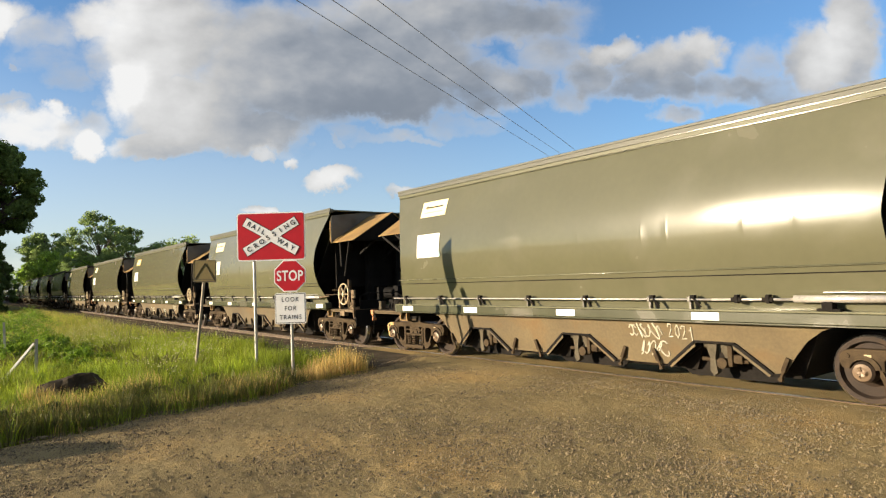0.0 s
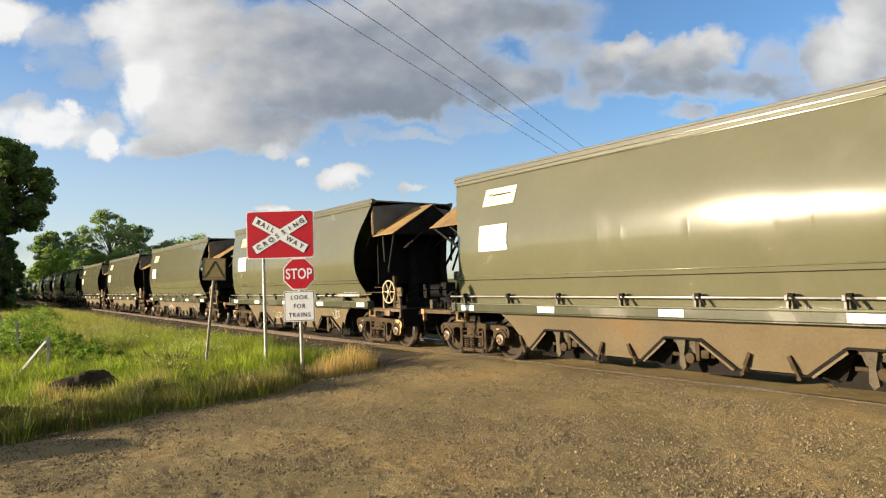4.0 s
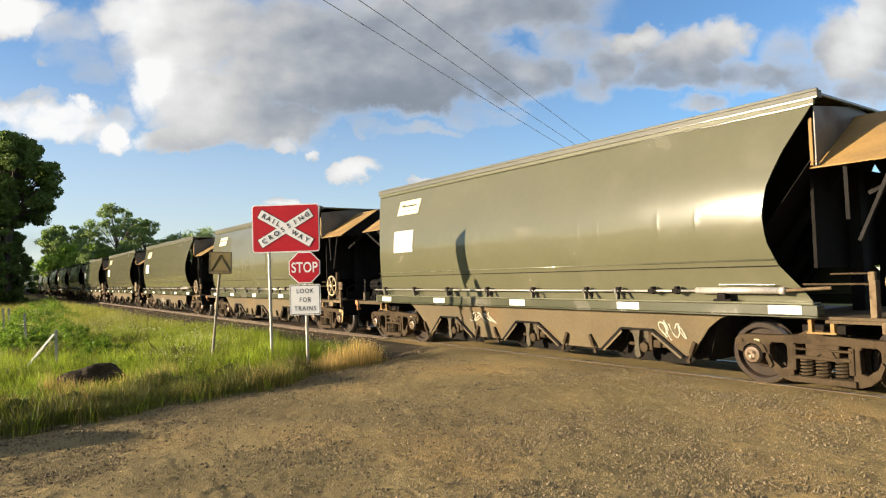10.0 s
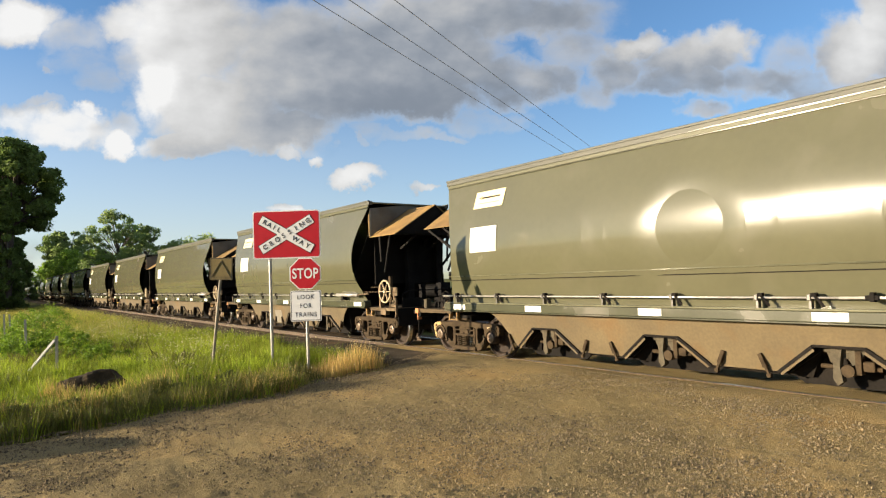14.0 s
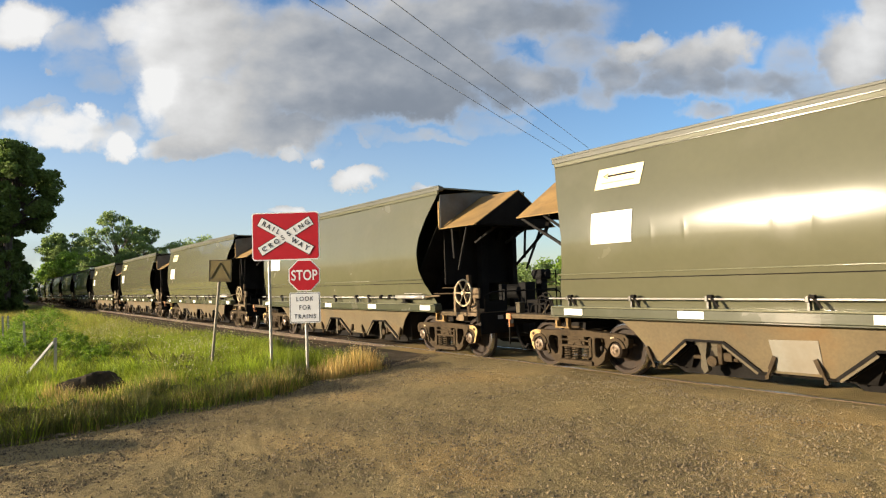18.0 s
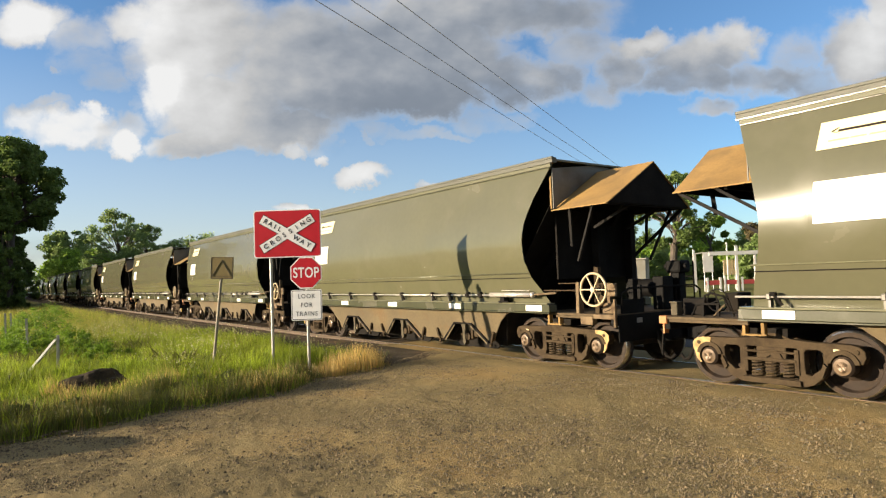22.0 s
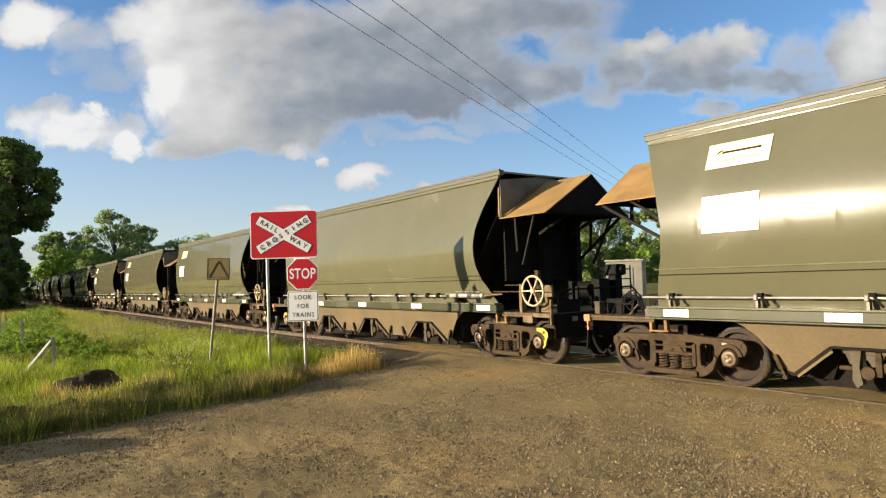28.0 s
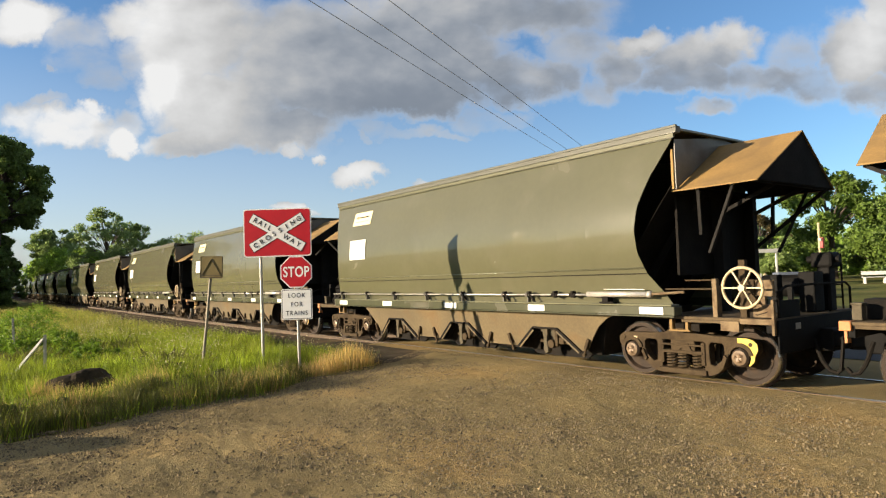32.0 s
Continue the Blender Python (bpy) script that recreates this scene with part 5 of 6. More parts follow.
def stop_sign():
    w = thing("stop_sign", "red octagonal stop sign above a white lettered plate", "sign", at=sign_frame(-11.318, 5.036))
    part("post", rod(B(), (0.02, 0.03, -0.3), (0.0, 0.03, 2.08), 0.03, 14), GALV, w)
    cz = 1.81
    o = [(x, cz + z) for x, z in octagon(0.297)]
    i = [(x, cz + z) for x, z in octagon(0.277)]
    part("octagon_panel", slab(B(), o, -0.012, 0.0), SIGN_WHITE, w)
    part("octagon_face", slab(B(), i, -0.0155, -0.0125), SIGN_RED, w, "red octagon face")
    lettering("STOP", 0.272, w, SIGN_WHITE, 0, cz - 0.005, 0, 0.001, -0.018, sx=0.74, spacing=1.05)
    z0, z1 = 0.915, 1.49
    part("plate", slab(B(), rounded(-0.292, 0.292, z0, z1, 0.03), -0.012, 0.0), SIGN_WHITE, w)
    bdr = slab(B(), rounded(-0.280, 0.280, z0 + 0.012, z1 - 0.012, 0.025), -0.0135, -0.0122)
    part("border", bdr, SIGN_BLACK, w)
    part("plate_face", slab(B(), rounded(-0.268, 0.268, z0 + 0.024, z1 - 0.024, 0.02), -0.0155, -0.0138), SIGN_WHITE, w)
    for k, t in enumerate(("LOOK", "FOR", "TRAINS")):
        lettering(t, 0.120, w, SIGN_BLACK, 0, 1.365 - k * 0.165, 0, 0.001, -0.0172, sx=0.86, spacing=1.26, weight=0.004)


def hump_sign():
    w = thing("warning_sign", "faded yellow warning sign with black triangle on leaning post", "sign", at=sign_frame(-12.627, 3.794) @ Matrix.Rotation(radians(2.2), 4, "Y"))
    part("post", rod(B(), (-0.165, 0.03, -0.3), (0, 0.03, 2.14), 0.028, 12), DULL_POST, w, "dull grey-brown leaning post")
    z0, z1 = 1.745, 2.175
    part("panel", slab(B(), rounded(-0.222, 0.222, z0, z1, 0.02), -0.010, 0.0), SIGN_OCHRE, w)
    t = B()
    for a, b in (((-0.185, 1.80), (0.0, 2.115)), ((0.0, 2.115), (0.185, 1.80)), ((0.185, 1.80), (-0.185, 1.80))):
        bar(t, (a[0], -0.0118, a[1]), (b[0], -0.0118, b[1]), 0.017, 0.005)
    part("triangle", t, SIGN_BLACK, w)
    part("border", ring_frame(-0.212, 0.212, z0 + 0.01, z1 - 0.01, 0.008), SIGN_BLACK, w)


def ring_frame(x0, x1, z0, z1, t):
    bm = B()
    for a, b, c, d in ((x0, x1, z0, z0 + t), (x0, x1, z1 - t, z1), (x0, x0 + t, z0 + t, z1 - t), (x1 - t, x1, z0 + t, z1 - t)):
        box(bm, a, b, -0.0135, -0.0105, c, d)
    return bm


crossing_sign()
stop_sign()
hump_sign()


# ---- grass ----
def blades(name, places, mat, h0, h1, width, lean, label, category, seed, shape=None):
    """Tapered bent blades, two quads and a tip each."""
    rng = np.random.default_rng(seed)
    n = len(places)
    base = np.array(places)
    a = rng.uniform(0, 2 * math.pi, n)
    h = rng.uniform(h0, h1, n) * (base[:, 3] if base.shape[1] > 3 else 1.0)
    d = np.stack([np.cos(a), np.sin(a)], 1)
    b = rng.uniform(0, 2 * math.pi, n)
    side = np.stack([-np.sin(b), np.cos(b)], 1) * (width * rng.uniform(0.6, 1.3, n))[:, None]
    bend = (rng.uniform(0.2, 1.0, n) * lean * h)[:, None]
    verts = np.zeros((n, 5, 3))
    for i, (f, q, k) in enumerate(((0, 0, 1), (0, 0, -1), (0.55, 0.3, 0.8), (0.55, 0.3, -0.8), (1, 1, 0))):
        verts[:, i, :2] = base[:, :2] + d * bend * q + side * k
        verts[:, i, 2] = base[:, 2] + h * f
    idx = np.arange(n)[:, None] * 5
    quads = (idx + np.array([0, 1, 3, 2])).tolist()
    tris = (idx + np.array([2, 3, 4])).tolist()
    return from_arrays(name, verts.reshape(-1, 3).tolist(), quads + tris, mat, label, category)


def scatter(n, x0, x1, y0, y1, keep, seed):
    rng = np.random.default_rng(seed)
    out = []
    for x, y in zip(rng.uniform(x0, x1, n), rng.uniform(y0, y1, n)):
        k = keep(x, y)
        if k > 0 and rng.random() < k:
            out.append((x, y, ground_height(x, y) - 0.02, 0.55 + 0.4 * k + 0.55 * noise.noise((x * 0.9, y * 0.9, 9)) + 0.34 * noise.noise((x * 2.6, y * 2.6, 3)) + 0.28 * noise.noise((x * 6.5, y * 6.5, 5))))
    return out


def verge(x, y):
    """Height and density of the grass: nothing on the road, low at its edge and near the ballast."""
    d = road_edge(y) - x
    if d < -0.10 + 0.16 * noise.noise((x * 1.7, y * 1.7, 41)) or y > 6.95:
        return 0.0
    if math.hypot(x + 11.45, y - 1.52) < 0.62:
        return 0.12
    return min(1.0, 0.72 + 0.4 * d) * min(1.0, max(0.25, (7.1 - y) / 1.2))


def dryness(x, y):
    t = min(1.0, 1.5 * max(0.0, 1 - abs(y - 5.6) / 1.75)) * max(0.0, 1 - max(0, (road_edge(y) - x) - 0.5) / 1.2)
    return t


def clumpy(x, y, f, k):
    return max(0.0, 0.5 + k * noise.noise((x * f, y * f, 17)))


green = scatter(140000, -24, -8.6, -1.5, 6.9, lambda x, y: verge(x, y) * (1 - 0.85 * dryness(x, y)), 1)
green += scatter(34000, -60, -24, -3, 6.9, verge, 2)
blades("lush_grass", green, GRASS_GREEN, 0.15, 0.42, 0.0048, 0.5, "lush green grass on the railway verge", "grass", 3)
low = scatter(9000, -24, -13, -1.0, 4.0, lambda x, y: verge(x, y) * max(0.0, 2.2 * noise.noise((x * 0.33, y * 0.5, 31))), 16)
blades("dark_weeds", low, GRASS_SHADE, 0.2, 0.5, 0.03, 0.9, "dark green weeds in the grass", "weeds", 17)
weeds = scatter(26000, -26, -9.2, -1.5, 5.2, lambda x, y: verge(x, y) * clumpy(x, y, 0.7, 1.6) * (1 - dryness(x, y)), 11)
blades("broad_weeds", weeds, LEAF_LIME, 0.12, 0.3, 0.017, 0.9, "broad lime green weeds among the grass", "weeds", 12)
pale = scatter(32000, -30, -8.8, -1.5, 6.9, lambda x, y: verge(x, y) * (0.35 + 0.45 * (y > 3)) * clumpy(x, y, 0.5, 1.2), 4)
pale += scatter(26000, -80, -30, 0, 6.9, verge, 5)
blades("seeding_grass", pale, GRASS_LIGHT, 0.24, 0.52, 0.0048, 0.4, "pale seeding grass among the green", "grass", 6)
dark = scatter(56000, -12.5, -8.6, -1.5, 4.8, lambda x, y: (1.0 if -0.04 < road_edge(y) - x < 0.9 else 0.0) * min(1.0, 0.25 + clumpy(x, y, 0.8, 1.5)), 13)
blades("dark_tussocks", dark, GRASS_SHADE, 0.2, 0.46, 0.0055, 0.45, "dark tussock grass along the edge of the gravel", "grass", 14)
dry = scatter(24000, -14, -8.6, 3.0, 7.3, lambda x, y: (1.0 if road_edge(y) - x > 0.05 else 0) * dryness(x, y), 7)
dry += scatter(2600, -11.6, -9.9, 0.8, 3.0, lambda x, y: 0.7 if math.hypot((x + 10.6) / 0.45, (y - 1.9) / 0.8) < 1 else 0.0, 15)
dry += scatter(3000, -11.6, -10.4, 0.4, 1.6, lambda x, y: 1.0 if math.hypot(x + 10.95, y - 1.0) < 0.24 else 0.0, 18)
dry += scatter(30000, -13, -8.6, -1.5, 4.2, lambda x, y: (0.9 if -0.05 < road_edge(y) - x < 1.7 else 0) * max(0, 0.30 + 1.2 * noise.noise((x * 1.3, y * 1.3, 4))), 8)
blades("dry_grass", dry, GRASS_DRY, 0.2, 0.46, 0.0048, 0.3, "dry golden grass along the edge of the gravel", "grass", 9)


strip = scatter(9000, -22, -10.8, 6.0, 7.5, lambda x, y: 0.75 if noise.noise((x * 0.8, y * 1.2, 51)) > -0.15 and x < road_edge(min(y, 6.9)) + 0.1 else 0.0, 23)
blades("ballast_weeds", strip, LEAF_WEED, 0.1, 0.34, 0.012, 0.7, "dull dark weeds between the grass and the ballast", "weeds", 24)


def flower_heads():
    rng = np.random.default_rng(21)
    verts, faces = [], []
    for x, y, z, k in scatter(16000, -32, -10, 2.6, 6.8, lambda x, y: verge(x, y) * 0.6 * max(0, 0.3 + noise.noise((x * 0.3, y * 0.5, 12))), 22):
        h = z + rng.uniform(0.45, 0.75) * k
        r = rng.uniform(0.006, 0.013)
        i = len(verts)
        verts += [(x - r, y, h), (x + r, y, h), (x, y - r, h), (x, y + r, h), (x, y, h + r * 0.8), (x, y, h - r)]
        faces += [(i, i + 2, i + 4), (i + 2, i + 1, i + 4), (i + 1, i + 3, i + 4), (i + 3, i, i + 4), (i + 2, i, i + 5), (i + 1, i + 2, i + 5), (i + 3, i + 1, i + 5), (i, i + 3, i + 5)]
    from_arrays("wildflowers", verts, faces, FLOWER, "small cream wildflower heads above the grass", "flowers")


flower_heads()


HEAPS = [(-3.05, 6.5, 0.5), (-3.7, 7.2, 0.35), (-4.65, 3.9, 0.35), (-2.9, 5.05, 0.4), (-5.6, 2.6, 0.35), (-1.75, 3.6, 0.4), (-2.1, 4.6, 0.5), (-3.3, 2.9, 0.3), (-3.9, 2.2, 0.3)]     # thick drifts: x, y, reach


def gravel():
    """Loose stones on the road, everywhere and thickest in drifts."""
    rng = np.random.default_rng(31)
    octa = np.array([(1, 0, -0.5), (-1, 0, -0.5), (0, 1, -0.5), (0, -1, -0.5), (0, 0, 1)], float)
    tri = np.array([(0, 2, 4), (2, 1, 4), (1, 3, 4), (3, 0, 4)])      # the half above the ground
    spots = []
    for x, y in zip(rng.uniform(-12.2, 3.0, 420000), rng.uniform(-0.8, 8.4, 420000)):
        if x < road_edge(y) + 0.02 or x > 1.2 - 0.2 * y or math.hypot(x, y) < 0.5:
            continue
        drift = 1.2 * noise.noise((x * 0.55, y * 0.55, 7)) + 0.8 * noise.noise((x * 2.4, y * 2.4, 8)) + max(0.9 * math.exp(-((x - a) ** 2 + (y - b) ** 2) / (2 * c * c)) for a, b, c in HEAPS)
        if rng.random() < 0.55 + 0.8 * drift:
            spots.append((x, y, 0.018 * noise.noise((x * 0.7, y * 0.7, 5)) + 0.008 * noise.noise((x * 3, y * 3, 1)) - 0.007, drift))
    at = np.array(spots)
    at, drift = at[:, :3], np.clip(at[:, 3], -0.2, 0.9)
    n = len(at)
    r = 0.0034 + 0.0145 * rng.random(n) ** (8.0 - 4.4 * drift)
    v = octa[None] * (rng.uniform(0.7, 1.4, (n, 1, 3)) * r[:, None, None]) * rng.uniform(0.65, 1.25, (n, 5, 1))
    v[:, :, 2] *= (0.68 + 0.12 * np.clip(drift, 0, 1))[:, None]
    t = rng.uniform(0, 6.28, (n, 1))
    c, d = np.cos(t), np.sin(t)
    out = np.stack([v[:, :, 0] * c - v[:, :, 1] * d, v[:, :, 0] * d + v[:, :, 1] * c, v[:, :, 2]], 2) + at[:, None, :]
    faces = (np.arange(n)[:, None, None] * 5 + tri[None]).reshape(-1, 3)
    from_arrays("loose_gravel", out.reshape(-1, 3).tolist(), faces.tolist(), STONE, "loose brown and grey stones on the gravel road", "gravel")


gravel()


# ---- trees ----
def tree(name, x, y, z, height, spread, mat, label, seed, trunk=0.22, clear=0.3, leaf=0.16, count=5000, clumps=26, squash=0.8, tuft=1.0):
    """A tapered trunk with forked limbs and leaf clumps with gaps."""
    rng = np.random.default_rng(seed)
    t = thing(name, label, "tree", at=Matrix.Translation((x, y, z)))
    bm = B()
    lean = rng.uniform(-0.06, 0.06, 2) * height
    top = Vector((lean[0], lean[1], height * 0.62))
    fork = Vector((lean[0] * 0.4, lean[1] * 0.4, height * clear))
    tube(bm, [(0, 0, -0.4), tuple(fork * 0.5), tuple(fork)], trunk, 10)
    tube(bm, [tuple(fork), tuple((fork + top) / 2 + Vector((0.1, 0.1, 0)))], trunk * 0.7, 8)
    tube(bm, [tuple((fork + top) / 2 + Vector((0.1, 0.1, 0))), tuple(top)], trunk * 0.4, 7)
    centres = []
    for i in range(clumps):
        a, u = rng.uniform(0, 2 * math.pi), rng.random()
        zz = height * (clear + 0.04 + (0.96 - clear) * u)
        rr = spread * (0.25 + 0.75 * math.sqrt(rng.random())) * math.sin(math.pi * min(0.93, 0.2 + 0.75 * u)) ** 0.6
        c = Vector((lean[0] * u + rr * math.cos(a), lean[1] * u + rr * math.sin(a), zz - 0.12 * spread))
        centres.append((c, spread * rng.uniform(0.10, 0.30) * tuft))
        start = fork.lerp(top, min(1, max(0, u * 0.9 - 0.05)))
        if i % 2 == 0:
            mid = start.lerp(c, 0.55) + Vector((0, 0, 0.1 * spread))
            tube(bm, [tuple(start), tuple(mid), tuple(c)], trunk * 0.18, 5)
    part("trunk", bm, BARK, t)
    verts, faces = [], []
    per = count // clumps
    for c, r in centres:
        p = rng.normal(0, 1, (per, 3))
        p *= (rng.random(per) ** 0.45 / np.linalg.norm(p, axis=1))[:, None] * r
        p[:, 2] *= squash
        u = rng.normal(0, 1, (per, 3))
        u /= np.linalg.norm(u, axis=1)[:, None]
        v = np.cross(u, rng.normal(0, 1, (per, 3)))
        v /= np.linalg.norm(v, axis=1)[:, None]
        s = (leaf * rng.uniform(0.6, 1.4, per))[:, None]
        q = p + np.array(c)
        i = len(verts)
        block = np.stack([q - u * s, q + v * s * 0.45, q + u * s, q - v * s * 0.45], 1).reshape(-1, 3)
        verts += block.tolist()
        faces += (i + np.arange(per)[:, None] * 4 + np.arange(4)).tolist()
    me = bpy.data.meshes.new("crown")
    me.from_pydata(verts, [], faces)
    me.materials.append(mat)
    part("crown", me, None, t)
    return t


# shaded trees on the near side of the line, far off
tree("tall_tree", -78, 2.5, 0, 17.2, 4.5, LEAF_DARK, "tall dark shaded tree beside the railway line", 41, 0.4, 0.47, 0.19, 66000, 190, 0.8, 0.78)
for i, (x, y, h, r) in enumerate(((-76, 0.5, 11.5, 2.4), (-79, 1.9, 10.0, 1.6), (-77, -3.0, 14, 3.6), (-83, 2.6, 9.0, 1.8), (-74, 1.0, 7.0, 1.5), (-80, 0.2, 13, 2.6), (-84, 3.9, 5.5, 1.6), (-77, 2.0, 9.5, 1.9), (-79, 2.5, 8.0, 1.6), (-76, 2.4, 12.0, 1.7), (-78.5, 2.3, 4.5, 1.7))):
    tree("shrub", x, y, -0.4, h, r, LEAF_DARK, "dark shaded shrub below the tall tree", 90 + i, 0.15, 0.03, 0.22, 8000, 44)
for i, (x, y, h, r) in enumerate(((-75, -4, 10, 4), (-80, -3, 12, 4.5), (-87, -3, 13, 5), (-95, -3, 14, 5), (-104, -3, 14, 5.5), (-114, -2.5, 15, 5.5), (-126, -2, 15, 6), (-140, -1, 16, 7), (-156, -1, 16, 7), (-175, 0, 17, 8))):
    tree("line_side_tree", x, y, 0, h, r, LEAF_DARK, "dark tree beside the railway line", 50 + i, 0.3, 0.04, 0.34, 11000, 60)
# beyond the line
tree("gum_tree", -100, 15.9, 0, 12.9, 4.5, LEAF_GUM, "open-crowned gum tree behind the train", 61, 0.26, 0.28, 0.14, 17000, 120, 0.7, 0.75)
tree("gum_tree", -103, 20.2, 0, 11.3, 3.4, LEAF_GUM, "open-crowned gum tree behind the train", 62, 0.26, 0.28, 0.15, 11000, 70, 0.7, 0.8)
tree("flat_topped_tree", -130, 12.9, 0, 12.2, 4.4, LEAF_GUM, "flat-topped tree behind the train", 66, 0.3, 0.6, 0.2, 14000, 70, 0.6, 0.9)
tree("green_tree", -122, 12.2, 0, 8.6, 3.8, LEAF, "green tree where the line disappears", 63, 0.3, 0.1, 0.2, 14000, 70)
tree("green_tree", -144, 14.0, 0, 8.6, 4.5, LEAF, "green tree where the line disappears", 64, 0.3, 0.1, 0.24, 11000, 60)
tree("green_tree", -112, 16.0, 0, 7.8, 4.0, LEAF, "green tree where the line disappears", 67, 0.3, 0.1, 0.2, 12000, 60)
tree("green_tree", -170, 22.0, 0, 11, 8, LEAF, "green tree where the line disappears", 68, 0.3, 0.1, 0.34, 6000, 36)
tree("green_tree", -262, 22.5, 0, 20, 4.6, LEAF, "green tree where the line disappears", 82, 0.4, 0.05, 0.4, 9000, 60)
tree("green_tree", -420, 27.0, 0, 16, 12, LEAF, "green tree where the line disappears", 81, 0.4, 0.05, 0.7, 6000, 40)
tree("small_tree", -90, 25.0, 0, 9.0, 4.2, LEAF_GUM, "small tree behind the train", 65, 0.2, 0.2, 0.16, 9000, 60)
tree("small_tree", -96, 22.5, 0, 8.6, 3.0, LEAF_GUM, "small tree behind the train", 69, 0.2, 0.2, 0.16, 7000, 50)
# beyond the road
tree("park_tree", -25.0, 63, 0.4, 10.4, 4.6, LEAF_PARK, "broad green park tree", 71, 0.35, 0.13, 0.19, 26000, 60)
tree("park_tree", -17, 62, 0.4, 9.8, 5.6, LEAF_PARK, "broad green park tree", 72, 0.35, 0.13, 0.19, 26000, 60)
tree("park_tree", -9, 60, 0.4, 10.0, 5.0, LEAF_PARK, "broad green park tree", 77, 0.35, 0.13, 0.2, 14000, 40)
tree("bronze_tree", -38.5, 77, 0.6, 7.2, 3.8, LEAF_BROWN, "bronze-leaved tree behind the park trees", 73, 0.3, 0.12, 0.24, 8000, 30)
tree("olive_tree", -41, 81, 0.6, 6.4, 5.4, LEAF_GUM, "olive green tree behind the shelter", 74, 0.3, 0.1, 0.24, 12000, 36)
tree("olive_tree", -36, 72, 0.6, 5.0, 3.6, LEAF_GUM, "olive green tree behind the shelter", 78, 0.3, 0.08, 0.24, 9000, 30)
tree("lime_tree", -45, 75, 0.6, 7.6, 3.6, LEAF, "green tree behind the shelter", 75, 0.3, 0.15, 0.24, 10000, 32)
tree("gum_tree", -33.0, 48.5, 0.3, 10.0, 3.2, LEAF_DARK, "drooping gum tree beyond the road", 76, 0.3, 0.34, 0.13, 16000, 84, 0.9, 0.72)
tree("gum_tree", -52, 62, 0.3, 11, 5, LEAF_DARK, "drooping gum tree beyond the road", 79, 0.3, 0.12, 0.17, 20000, 90, 0.85, 0.8)
def hedgerow(name, label, mat, x0, x1, y0, y1, n, h0, h1, leaf, seed):
    """A far row of bushes as loose leaf clumps."""
    rng = np.random.default_rng(seed)
    out, per = [], 260
    for i in range(n):
        x, y = rng.uniform(x0, x1), rng.uniform(y0, y1)
        h = rng.uniform(h0, h1) * (0.75 + 0.5 * noise.noise((x * 0.13, seed, 2)))
        r = rng.uniform(0.8, 1.9) * (leaf / 0.3) ** 0.8
        c = np.array((x, y, ground_height(x, y) + h * rng.random() ** 0.7))
        d = rng.normal(0, 1, (per, 3))
        d *= (rng.random(per) ** 0.4 / np.linalg.norm(d, axis=1))[:, None] * r
        u, v = rng.normal(0, 1, (2, per, 3))
        u /= np.linalg.norm(u, axis=1)[:, None] / leaf
        v = np.cross(u, v)
        v /= np.linalg.norm(v, axis=1)[:, None] / (leaf * 0.5)
        k = d + c
        out.append(np.stack([k - u, k + v, k + u, k - v], 1).reshape(-1, 3))
    verts = np.concatenate(out)
    from_arrays(name, verts.tolist(), np.arange(len(verts)).reshape(-1, 4).tolist(), mat, label, "hedge")


hedgerow("far_hedge", "far green hedge and bushes behind the park", LEAF, -75, 12, 74, 84, 260, 3.5, 6.5, 0.3, 301)
hedgerow("dark_bushes", "dark green bushes among the far hedge", LEAF_GUM, -75, 12, 68, 74, 120, 2.0, 4.5, 0.26, 302)
# unseen woods along the line and behind the viewer, added to darken wagon reflections
hedgerow("line_side_wood", "unseen dark wood added to darken wagon reflections", LEAF_DARK, -380, -165, -20, -3, 330, 6.0, 17.0, 0.8, 304)
hedgerow("far_wood", "unseen far wood added to hide the horizon glow", LEAF_DARK, -320, 260, -190, -150, 240, 5.0, 10.0, 1.3, 303)
for i, (x, y, h, r) in enumerate(((-10.15, 2.45, 0.32, 0.28), (-10.35, 2.85, 0.34, 0.3), (-9.9, 1.95, 0.28, 0.22), (-10.6, 2.3, 0.34, 0.28), (-10.6, 3.3, 0.32, 0.24), (-9.55, 1.0, 0.34, 0.22), (-9.5, 0.4, 0.36, 0.25))):
    tree("dark_weed", x, y, -0.2, h + 0.1, r, LEAF_WEED, "low dark weed at the edge of the grass", 240 + i, 0.012, 0.05, 0.03, 2200, 26)
# broad-leaved weeds in the grass
for i, (x, y, h, r) in enumerate(((-16.5, 2.4, 0.75, 0.6), (-17.4, 2.0, 0.8, 0.6), (-15.6, 2.0, 0.6, 0.5), (-18.6, 1.2, 0.8, 0.7), (-14.4, 0.95, 0.42, 0.4), (-13.7, 1.25, 0.42, 0.35), (-12.0, 2.9, 0.42, 0.4), (-11.8, 3.25, 0.46, 0.4), (-20.5, 2.2, 0.9, 0.8), (-22, 1.0, 1.1, 0.9), (-19.5, 0.6, 0.8, 0.7), (-24, 1.3, 1.2, 1.0), (-27, 1.7, 1.3, 1.2), (-31, 2.2, 1.5, 1.4), (-36, 2.8, 1.6, 1.5))):
    tree("weed_bush", x, y, -0.25, h * 0.75 + 0.1, r, LEAF_LIME, "leafy green weed bush in the long grass", 200 + i, 0.015, 0.05, 0.035, 2600, 26)


